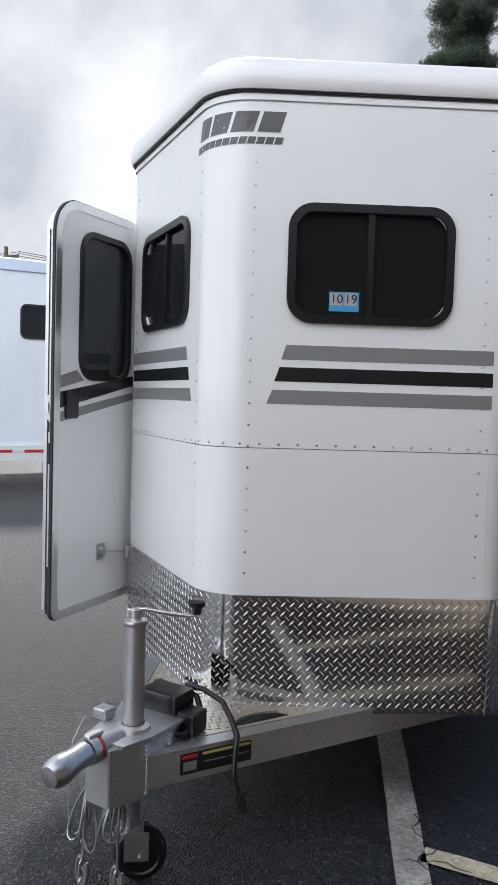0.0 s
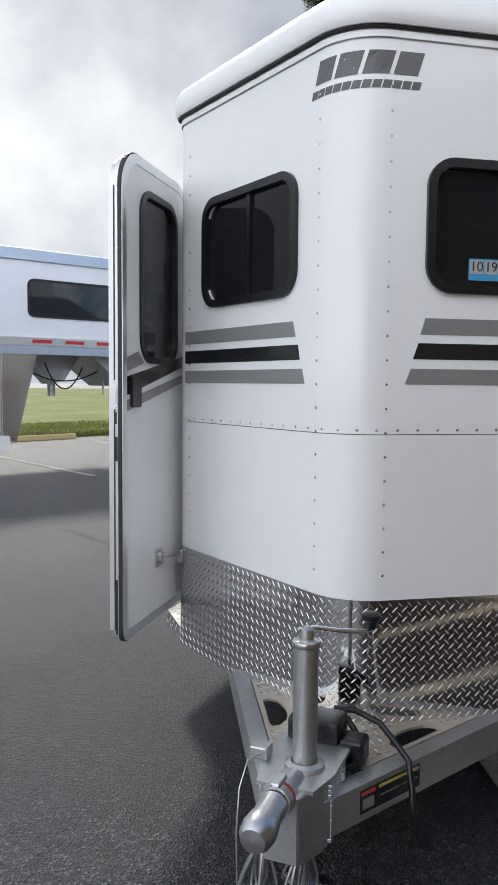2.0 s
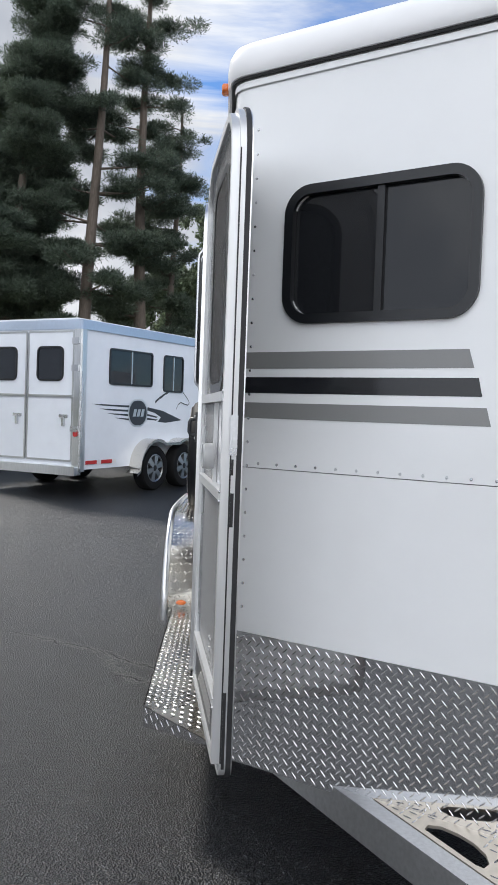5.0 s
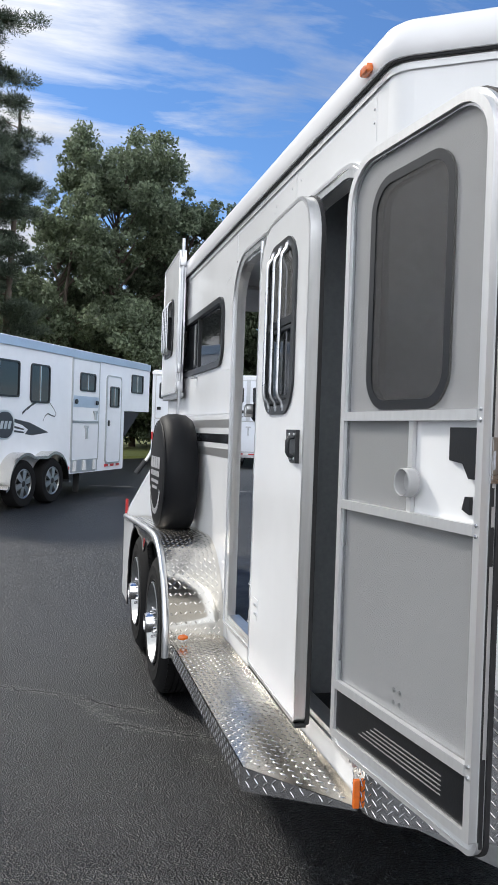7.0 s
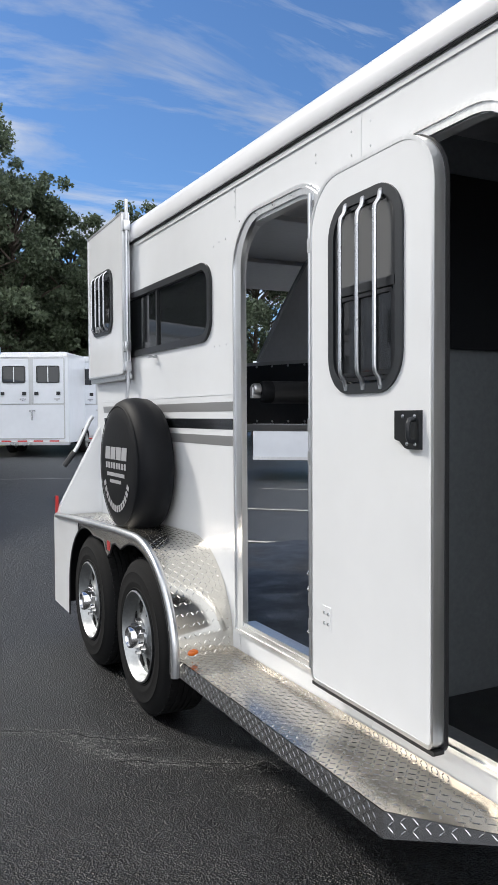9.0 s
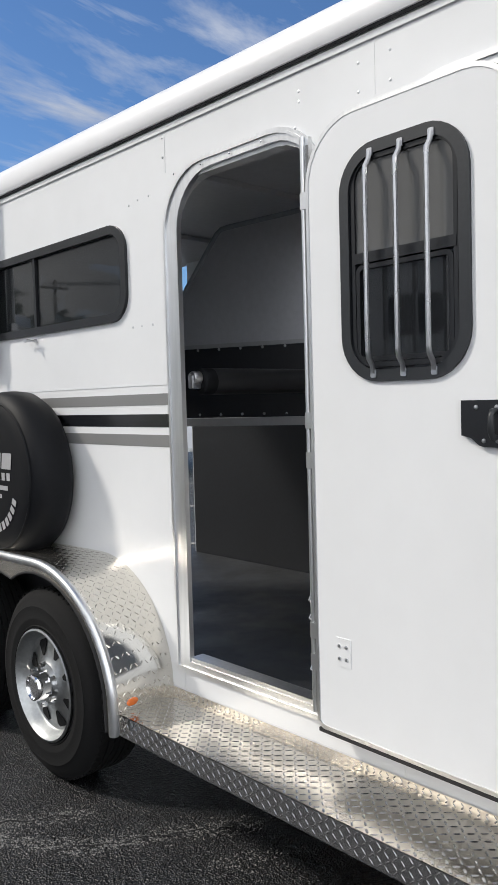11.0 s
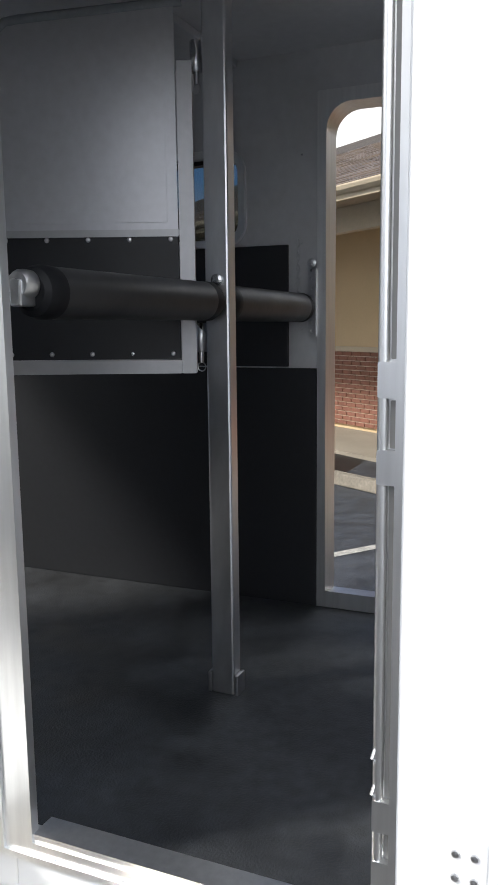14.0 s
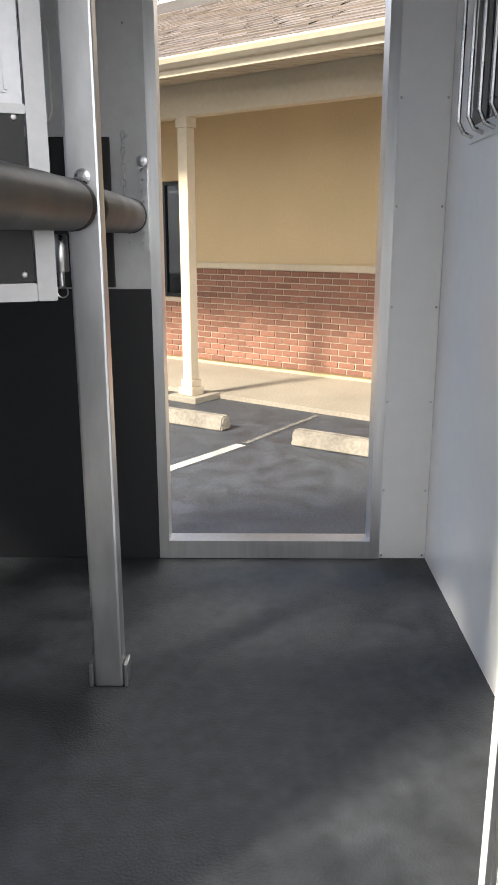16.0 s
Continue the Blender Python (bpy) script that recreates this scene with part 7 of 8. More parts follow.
# gooseneck horse trailer with a slant of windows, a split door and a slim door
F, tr = parked((-2.34, 10.59), "white gooseneck horse trailer with dark swoosh decals parked on asphalt", (0.495, 0.869))
P, WID = near(F), 2.25
shell(F, 0.0, 6.2, WID, 0.45, 2.87, tr)
shell(F, 6.2, 7.6, WID, 1.72, 2.87, tr, "neck")
plate(P, [(-0.01, 2.69), (7.6, 2.69), (7.6, 2.84), (-0.01, 2.84)], M_RAIL, tr, "roof_rail", "pale blue roof rail", 0.0, 0.025)
plate(back(F), [(0.0, 2.69), (WID, 2.69), (WID, 2.84), (0.0, 2.84)], M_RAIL, tr, "roof_rail", "", 0.0, 0.02)
plate(P, rrect(0.0, 0.11, 0.42, 2.69, 0.0), M_ALU, tr, "corner_post", "aluminium corner post", 0.0, 0.02)
plate(back(F), rrect(0.0, 0.13, 0.42, 2.69, 0.0), M_ALU, tr, "corner_post", "", 0.0, 0.02)
far_window(P, 0.70, 1.93, 1.84, 2.45, tr, 2)
far_window(P, 2.28, 2.94, 1.77, 2.45, tr, 2, 0.08)


def edged_door(P, u0, u1, z0, z1, parent, label, r=0.05, split=None):
    bm = bmesh.new()
    sheet(bm, rrect(u0, u1, z0, z1, r), [], P, 0.0, 0.02)
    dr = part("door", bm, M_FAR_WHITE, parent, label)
    bm = bmesh.new()
    ring(bm, rrect(u0 - 0.03, u1 + 0.03, z0 - 0.03, z1 + 0.03, r + 0.02), rrect(u0, u1, z0, z1, r), P, 0.0, 0.026)
    part("door_frame", bm, M_CASTALU, dr, "grey aluminium door frame")
    if split:
        bm = bmesh.new()
        sheet(bm, rrect(u0, u1, split - 0.02, split + 0.02, 0), [], P, 0.02, 0.04)
        part("cross_rail", bm, M_CASTALU, dr)
    return dr


def latch_bar(P, u, z, parent, down=0.16):
    bm = bmesh.new()
    sheet(bm, rrect(u - 0.09, u + 0.09, z - 0.025, z + 0.025, 0.01), [], P, 0.02, 0.045)
    sheet(bm, rrect(u - 0.02, u + 0.02, z - down, z, 0.008), [], P, 0.022, 0.06)
    return part("latch", bm, M_STEEL, parent, "steel cam latch")


dd = edged_door(P, 3.80, 4.90, 0.72, 2.66, tr, "white split stall door", 0.02, 1.46)
far_window(P, 4.06, 4.72, 2.06, 2.42, dd, 2, 0.05)
plate(P, rrect(3.82, 4.88, 1.74, 1.96, 0), M_RAIL, dd, "blue_panel", "pale blue ventilation panel", 0.02, 0.024)
for u in (3.92, 4.80):
    plate(P, rrect(u - 0.045, u + 0.045, 1.80, 1.89, 0.04), M_BLACK, dd, "bumper", "round rubber bumper", 0.02, 0.05)
latch_bar(P, 4.74, 1.66, dd)
latch_bar(P, 4.36, 1.36, dd, 0.24)
plate(P, rrect(3.80, 4.90, 0.48, 0.70, 0), M_CASTALU, tr, "kick_panel", "grey aluminium kick panel", 0.0, 0.02)
for u in (3.92, 4.32, 4.76):
    plate(P, rrect(u - 0.05, u + 0.05, 0.50, 0.70, 0), M_REFLECT_W, tr, "hinge", "bright ramp hinge", 0.02, 0.04)
sdoor = edged_door(P, 5.30, 5.98, 0.62, 2.42, tr, "white slim dressing-room door", 0.08)
far_window(P, 5.42, 5.86, 1.78, 2.22, sdoor, 2, 0.05)
plate(P, rrect(5.35, 5.41, 1.38, 1.50, 0.01), M_BLACK, sdoor, "latch", "black latch", 0.02, 0.04)
reflectors(P, 0.15, 0.95, 0.53, 2, tr, 0.06, 0.3)
reflectors(P, 3.45, 3.75, 0.54, 1, tr, 0.06, 0.02)
reflectors(P, 5.25, 6.1, 0.53, 3, tr, 0.05, 0.4)
far_window(P, 6.55, 7.2, 2.13, 2.55, tr, 2, 0.05)
plate(P, [(6.22, 1.70), (7.1, 1.70), (6.3, 1.15)], M_SEAL, tr, "neck_gusset", "black neck gusset", -0.06, -0.02)
for s in (1.83, 2.78):
    far_wheel(F, s, -0.20, tr)
    far_wheel(F, s, WID - 0.02, tr, rim=False)
wave_fender(F, 1.83, 2.78, 0.0, tr)
# side decals: a swoosh of bars, a round emblem and a curved outline, as plain shapes
for k in range(4):
    z = 1.50 - 0.075 * k
    plate(P, [(0.28 + 0.2 * k, z + 0.012), (1.30, z), (1.30, z - 0.035), (0.5 + 0.2 * k, z - 0.012)], M_DECAL, tr, "decal", "dark swoosh bar", 0.001, 0.003)
plate(P, rrect(1.25, 1.82, 1.13, 1.62, 0.24), M_ALU, tr, "emblem", "round dark emblem with pale rim", 0.001, 0.005)
plate(P, rrect(1.28, 1.79, 1.16, 1.59, 0.21), M_DECAL, tr, "emblem", "", 0.005, 0.007)
for k in range(3):
    plate(P, [(1.38 + 0.115 * k, 1.31), (1.46 + 0.115 * k, 1.31), (1.50 + 0.115 * k, 1.44), (1.42 + 0.115 * k, 1.44)], M_ALU, tr, "emblem_bar", "", 0.007, 0.009)
plate(P, [(1.82, 1.48), (2.3, 1.42), (2.95, 1.25), (2.4, 1.20), (2.15, 1.22), (2.25, 1.30), (2.05, 1.38), (1.82, 1.42)], M_DECAL, tr, "decal", "", 0.001, 0.003)
for k in range(2):
    plate(P, [(1.82, 1.36 - 0.07 * k), (2.15, 1.31 - 0.05 * k), (2.1, 1.29 - 0.05 * k), (1.82, 1.325 - 0.07 * k)], M_DECAL, tr, "decal", "", 0.001, 0.003)
bm = bmesh.new()
crest = [(2.05, 1.60), (2.2, 1.68), (2.38, 1.76), (2.55, 1.83), (2.72, 1.89), (2.80, 1.90), (2.95, 1.80), (3.12, 1.68), (3.20, 1.60), (3.15, 1.55), (3.02, 1.57), (2.90, 1.60), (2.80, 1.55), (2.74, 1.46)]
for i, ((a, b), (c, d)) in enumerate(zip(crest, crest[1:])):
    wd = 0.035 if i < 5 else 0.02
    vs = [bm.verts.new(P(*q, 0.004)) for q in ((a, b), (c, d), (c, d - wd), (a, b - wd * (1.4 if i < 5 else 1)))]
    bm.faces.new(vs)
part("decal", bm, M_DECAL, tr, "dark curved outline decal")
bm = bmesh.new()
box(bm, -0.06, 0.06, -0.06, 0.06, 0.0, 0.6, 0.01, Matrix.Translation(F(5.0, 0.5, 0)))
part("jack_leg", bm, M_SEAL, tr, "dark landing leg")
# its rear face: two doors with windows
R = back(F)
for u in (0.16, 1.16):
    rd = edged_door(R, u, u + 0.92, 0.60, 2.64, tr, "white rear door", 0.02, 1.62)
    far_window(R, u + 0.18, u + 0.74, 1.86, 2.42, rd, 1, 0.1)
    latch_bar(R, u + 0.15, 1.30, rd)
for z in (1.05, 2.02, 2.45):
    plate(R, rrect(0.02, 0.16, z, z + 0.10, 0.01), M_STEEL, tr, "hinge", "steel door hinge", 0.02, 0.05)
plate(R, rrect(0.02, 0.10, 0.98, 1.12, 0.03), M_RED, tr, "tail_light", "red tail light", 0.02, 0.045)
bm = bmesh.new()
sheet(bm, rrect(0.0, WID, 0.36, 0.50, 0.02), [], R, -0.05, 0.10)
part("rear_bumper", bm, M_ALU, tr, "aluminium rear bumper")

# long gooseneck trailer with the raised neck over the lawn's edge
NOSE_A = Vector((-5.10, 9.61))
DA = Vector((0.48, 0.877)).normalized()
o = NOSE_A - DA * 10.5
F, tr = parked((o.x, o.y), "long white gooseneck trailer with a raised neck", DA)
P, WID, LEN = near(F), 2.35, 10.5
NECK = LEN - 2.72                                   # where the lower body ends under the neck
shell(F, 0.0, NECK, WID, 0.50, 3.52, tr)
shell(F, NECK, LEN, WID, 1.93, 3.52, tr, "neck")
plate(P, [(0, 3.32), (LEN - 0.14, 3.32), (LEN - 0.14, 3.48), (0, 3.48)], M_RAIL, tr, "roof_rail", "pale blue roof rail", 0.0, 0.03)
plate(P, [(NECK - 0.06, 1.90), (LEN - 0.05, 1.90), (LEN - 0.05, 2.02), (NECK - 0.06, 2.02)], M_RAIL, tr, "neck_rail", "silver neck rail", 0.0, 0.04)
plate(P, [(NECK - 0.06, 2.035), (LEN - 0.05, 2.035), (LEN - 0.05, 2.16), (NECK - 0.06, 2.16)], M_ALU, tr, "neck_rail", "", 0.0, 0.03)
for k in range(4):
    u = NECK + 0.50 + 0.55 * k
    plate(P, rrect(u, u + 0.32, 2.075, 2.125, 0), M_RED, tr, "reflector", "red reflector", 0.03, 0.034)
for u0, u1, z0, z1 in ((LEN - 2.28, LEN - 0.66, 2.47, 3.05), (LEN - 3.95, LEN - 3.2, 2.30, 2.83), (LEN - 6.6, LEN - 5.3, 2.30, 2.83)):
    far_window(P, u0, u1, z0, z1, tr, 1, 0.10)
plate(P, [(0, 0.42), (NECK + 0.06, 0.42), (NECK + 0.13, 0.52), (NECK + 0.11, 0.66), (0, 0.66)], M_REFLECT_W, tr, "skirt_rail", "white skirt rail", 0.0, 0.05)
plate(P, [(NECK, 0.58), (NECK + 0.24, 0.58), (NECK + 0.58, 1.90), (NECK, 1.90)], M_STAINLESS, tr, "gravel_guard", "brushed stainless panel below the neck", 0.0, 0.012)
reflectors(near(F, -0.04), 4.0, NECK - 0.1, 0.55, 7, tr, 0.045, 0.35)
bm = bmesh.new()
ring(bm, rrect(NECK - 0.02, NECK + 0.02, 0.66, 1.9, 0), rrect(NECK - 0.015, NECK + 0.015, 0.67, 1.89, 0), P, 0.0, 0.02)
part("corner_trim", bm, M_ALU, tr)
# bright corner strip on the nose
bm = bmesh.new()
pts = [(LEN - 0.13 + 0.13 * math.sin(a), 0.13 - 0.13 * math.cos(a)) for a in (radians(90 * k / 6) for k in range(7))]
lo, hi = [bm.verts.new(F(s + 0.006, q - 0.006, 2.16)) for s, q in pts], [bm.verts.new(F(s + 0.006, q - 0.006, 3.40)) for s, q in pts]
for i in range(6):
    bm.faces.new((lo[i], lo[i + 1], hi[i + 1], hi[i]))
part("nose_corner", bm, M_CHROME, tr, "mirror-bright nose corner", 60)
# latch, jack legs, coupler, chains
latch_bar(P, NECK - 0.18, 2.22, tr, 0.12)
for q in (0.45, WID - 0.45):
    bm = bmesh.new()
    c = F(NECK - 0.30, q, 0)
    box(bm, -0.05, 0.05, -0.05, 0.05, 0.02, 0.6, 0.008, Matrix.Translation(c))
    box(bm, -0.13, 0.13, -0.13, 0.13, -0.005, 0.025, 0.006, Matrix.Translation(c))
    part("jack_leg", bm, M_STEEL, tr, "steel landing leg with a foot plate")
bm = bmesh.new()
sheet(bm, [(LEN - 1.95, 1.93), (LEN - 0.9, 1.93), (LEN - 1.2, 1.50), (LEN - 1.45, 1.45)], [], lambda u, v, w: F(u, w, v), 1.0, 1.35)
cyl(bm, F(LEN - 1.36, 1.17, 1.24), F(LEN - 1.36, 1.17, 1.92), 0.07, seg=16)
part("gooseneck_coupler", bm, M_CASTALU, tr, "grey steel gooseneck coupler")
bm = bmesh.new()
sheet(bm, [(LEN - 0.95, 1.93), (LEN - 0.1, 1.93), (LEN - 0.3, 1.42)], [], lambda u, v, w: F(u, w, v), 0.5, 1.8)
part("neck_brace", bm, M_CASTALU, tr, "grey neck brace")
for k in range(2):
    bm = bmesh.new()
    a = F(LEN - 2.1 + 0.5 * k, 0.9, 1.80)
    b = F(LEN - 0.5 - 0.3 * k, 0.9 + 0.2 * k, 1.74)
    pts = [a.lerp(b, t) - Vector((0, 0, 0.45 * 4 * t * (1 - t) * (0.6 + 0.3 * k))) for t in (i / 14 for i in range(15))]
    tube(bm, pts, 0.012, 6)
    part("cable", bm, M_SEAL, tr, "hanging black cable")
for k in range(2):
    bm = bmesh.new()
    c = F(LEN - 0.42, 0.7 + 0.35 * k, 1.74)
    for i in range(14):
        z = -0.035 * i
        pts = [c + Vector((0.016 * math.cos(t) if i % 2 else 0, 0 if i % 2 else 0.016 * math.cos(t), z + 0.026 * math.sin(t))) for t in (2 * math.pi * j / 8 for j in range(8))]
        tube(bm, pts, 0.007, 5, True)
    part("safety_chain", bm, M_STEEL, tr, "steel safety chain")
for s in (3.2, 4.15):
    far_wheel(F, s, -0.05, tr)
    far_wheel(F, s, WID - 0.15, tr, rim=False)
wave_fender(F, 3.2, 4.15, 0.02, tr, depth=0.12)

# stock trailer with double rear doors and ribbed sides
F, tr = parked((-6.53, 13.60), "white stock trailer with ribbed silver sides and closed rear doors", (0.41, 0.912))
P, R, WID = near(F), back(F), 2.2
shell(F, 0.0, 4.2, WID, 0.42, 2.95, tr)
plate(P, [(0.10, 2.74), (4.2, 2.74), (4.2, 2.89), (0.10, 2.89)], M_RAIL, tr, "roof_rail", "pale blue roof rail", 0.0, 0.03)
plate(R, rrect(0.0, WID, 2.82, 2.94, 0.02), M_FAR_WHITE, tr, "header", "white rear header", 0.0, 0.05)
plate(P, rrect(0.0, 0.12, 0.36, 2.74, 0), M_ALU, tr, "corner_post", "aluminium corner post", 0.0, 0.03)
plate(R, rrect(0.0, 0.13, 0.36, 2.82, 0), M_ALU, tr, "corner_post", "", 0.0, 0.03)
plate(R, rrect(WID - 0.13, WID, 0.36, 2.82, 0), M_ALU, tr, "corner_post", "", 0.0, 0.03)
for k in range(14):
    z = 0.50 + 0.088 * k
    bm = bmesh.new()
    prof = [(0.0, 0.0), (0.014, 0.02), (0.014, 0.06), (0.0, 0.08)]
    lo, hi = [bm.verts.new(P(0.16, z + dz, w + 0.002)) for w, dz in prof], [bm.verts.new(P(4.15, z + dz, w + 0.002)) for w, dz in prof]
    for i in range(3):
        bm.faces.new((lo[i], lo[i + 1], hi[i + 1], hi[i]))
    part("rib", bm, M_RIBBED, tr, "silver ribbed side slat")
far_window(P, 0.52, 1.95, 2.07, 2.56, tr, 1, 0.07)
for u in (0.16, WID / 2 + 0.03):
    rd = edged_door(R, u, u + 0.87, 0.55, 2.78, tr, "white rear door", 0.02, 1.80)
    far_window(R, u + 0.15, u + 0.72, 2.10, 2.66, rd, 1, 0.08)
    for v in (u + 0.14, u + 0.70):
        latch_bar(R, v, 1.62, rd, 0.05)
    plate(R, rrect(u + 0.05, u + 0.80, 1.86, 1.90, 0), M_BLACK, rd, "drip_strip", "black drip strip", 0.02, 0.04)
for z in (1.5, 1.9, 2.5):
    plate(R, rrect(0.98, 1.22, z, z + 0.09, 0.01), M_STEEL, tr, "hinge", "steel hinge", 0.02, 0.05)
reflectors(R, 0.2, WID - 0.15, 0.46, 4, tr, 0.05, 0.35)
reflectors(P, 0.3, 1.9, 0.45, 3, tr, 0.05, 0.4)
for u in (0.05, WID - 0.09):
    plate(R, rrect(u, u + 0.05, 0.85, 1.15, 0.01), M_RED, tr, "tail_light", "red tail light", 0.03, 0.05)
bm = bmesh.new()
sheet(bm, rrect(-0.04, WID + 0.04, 0.32, 0.42, 0.02), [], R, -0.05, 0.14)
part("rear_bumper", bm, M_ALU, tr, "aluminium rear bumper")
for s in (2.35, 3.25):
    far_wheel(F, s, -0.18, tr)
    far_wheel(F, s, WID - 0.02, tr, rim=False)
wave_fender(F, 2.35, 3.25, 0.0, tr)

# two trailers far at the back of the car park

def rear_trailer(at, d=(0.48, 0.877)):
    F, tr = parked(at, "white trailer with two double rear windows parked far back", d)
    R, WID = lambda u, v, w: F(-w, -u, v), 2.3
    shell(lambda s, q, z: F(s, q - WID, z), 0.0, 5.5, WID, 0.40, 3.20, tr)
    for u in (0.14, 1.20):
        rd = edged_door(R, u, u + 0.96, 1.62, 3.0, tr, "white upper rear door", 0.02)
        far_window(R, u + 0.12, u + 0.84, 2.25, 2.78, rd, 2, 0.06)
        for v in (u + 0.12, u + 0.80):
            plate(R, rrect(v - 0.06, v + 0.06, 1.88, 1.98, 0.01), M_BLACK, rd, "bumper", "black rubber bumper", 0.02, 0.06)
        latch_bar(R, u + 0.75, 1.76, rd, 0.06)
    ramp = edged_door(R, 0.14, 2.16, 0.55, 1.58, tr, "white rear ramp", 0.02)
    latch_bar(R, 1.18, 1.40, ramp, 0.3)
    plate(R, rrect(1.08, 1.22, 1.62, 3.05, 0), M_CASTALU, tr, "centre_post", "grey centre post", 0.0, 0.03)
    plate(R, rrect(0.0, WID, 3.05, 3.16, 0), M_ALU, tr, "header", "silver header rail", 0.0, 0.04)
    reflectors(R, 0.2, WID - 0.1, 0.43, 4, tr, 0.05, 0.4)
    plate(R, rrect(0.02, 0.08, 0.9, 1.15, 0.02), M_RED, tr, "tail_light", "red tail light", 0.02, 0.05)
    bm = bmesh.new()
    sheet(bm, rrect(-0.04, WID + 0.04, 0.34, 0.44, 0.02), [], R, -0.05, 0.12)
    part("rear_bumper", bm, M_ALU, tr, "aluminium rear bumper")
    Q = lambda s, q, z: F(s, q, z)
    for s in (1.9, 2.8):
        far_wheel(Q, s, -0.02, tr, rim=False)
        far_wheel(Q, s, -WID - 0.1, tr, rim=False)


rear_trailer((2.43, 24.4))
rear_trailer((4.9, 25.6), (0.55, 0.835))

# a low trailer standing behind the open rear of the stalls
F, tr = parked((6.1, 14.1), "pale grey trailer body above its dark underside", (0.81, -0.59))
P, WID = near(F), 2.1
shell(F, 0.0, 5.0, WID, 0.42, 2.5, tr)
plate(P, rrect(-0.01, 5.0, 0.40, 0.47, 0.0), M_ALU, tr, "lower_rail", "aluminium lower rail", 0.0, 0.02)
plate(P, rrect(-0.01, 5.0, 1.02, 1.06, 0.0), M_ALU, tr, "belt_rail", "aluminium belt rail", 0.0, 0.015)
plate(P, rrect(2.05, 2.20, 0.56, 0.64, 0.01), M_BLACK, tr, "latch", "black latch", 0.0, 0.02)
for s in (3.1, 4.0):
    far_wheel(F, s, 0.1, tr)

# faded wheel stops along the lawn
def lawn_stop(s, length=1.83):
    F = yard((-9.35, 14.7))
    bm = bmesh.new()
    prof = [(-0.08, 0.0), (0.08, 0.0), (0.075, 0.06), (0.05, 0.13), (-0.05, 0.13), (-0.075, 0.06)]
    sheet(bm, prof, [], lambda u, v, w: F(s + w, u, v), -length / 2, length / 2)
    bmesh.ops.bevel(bm, geom=bm.edges[:], offset=0.012, segments=2, affect="EDGES")
    ob = part("wheel_stop", bm, M_YELLOWCURB, None, "faded yellow concrete wheel stop beside the lawn", 40)
    return tagged(ob, "", "wheel stop", "wheel stops")


for s in (-4.4, -1.75, 1.35, 4.4):
    lawn_stop(s)


# ---- trees ----
def leaf_material(name, color, spread=0.4, through=0.5):
    m = bpy.data.materials.new(name)
    m.use_nodes = True
    n, l = m.node_tree.nodes, m.node_tree.links
    b = n["Principled BSDF"]
    b.inputs["Roughness"].default_value = 0.55
    geo = n.new("ShaderNodeNewGeometry")
    r = n.new("ShaderNodeMapRange")
    r.inputs["To Min"].default_value, r.inputs["To Max"].default_value = 1 - spread, 1 + spread
    l.new(geo.outputs["Random Per Island"], r.inputs["Value"])
    sc = n.new("ShaderNodeVectorMath"); sc.operation = "SCALE"
    sc.inputs[0].default_value = color
    l.new(r.outputs[0], sc.inputs["Scale"])
    l.new(sc.outputs[0], b.inputs["Base Color"])
    tr = n.new("ShaderNodeBsdfTranslucent")
    l.new(sc.outputs[0], tr.inputs["Color"])
    mx = n.new("ShaderNodeMixShader"); mx.inputs["Fac"].default_value = through
    l.new(b.outputs[0], mx.inputs[1]); l.new(tr.outputs[0], mx.inputs[2])
    l.new(mx.outputs[0], n["Material Output"].inputs["Surface"])
    return m


# distance haze is mixed into the oak leaf colours, paler and less green
M_OAK = leaf_material("oak_leaves", (0.155, 0.195, 0.125))
M_OAK_DARK = leaf_material("dark_oak_leaves", (0.10, 0.13, 0.08))
M_PINE = leaf_material("pine_needles", (0.085, 0.112, 0.082))
M_FARLEAF = leaf_material("far_leaves", (0.15, 0.17, 0.13))
M_BARK = material("grey_brown_bark", (0.10, 0.08, 0.065), 0.9, vary=0.3, grain=18, patch_vary=0.2, bump=0.5, bump_scale=25, aniso=(1, 1, 0.25))


def limb(bm, pts, r0, r1, seg=7):
    """A tapered branch through points."""
    n = len(pts)
    rings = []
    for i, p in enumerate(pts):
        t = (Vector(pts[min(i + 1, n - 1)]) - Vector(pts[max(i - 1, 0)])).normalized()
        u = t.orthogonal().normalized()
        v = t.cross(u)
        r = r0 + (r1 - r0) * i / (n - 1)
        rings.append([bm.verts.new(Vector(p) + (u * math.cos(a) + v * math.sin(a)) * r) for a in (2 * math.pi * k / seg for k in range(seg))])
    for a, b in zip(rings, rings[1:]):
        j0 = min(range(seg), key=lambda j: (a[0].co - b[j].co).length)
        for k in range(seg):
            bm.faces.new((a[k], a[(k + 1) % seg], b[(k + 1 + j0) % seg], b[(k + j0) % seg]))
    bm.faces.new(rings[-1])


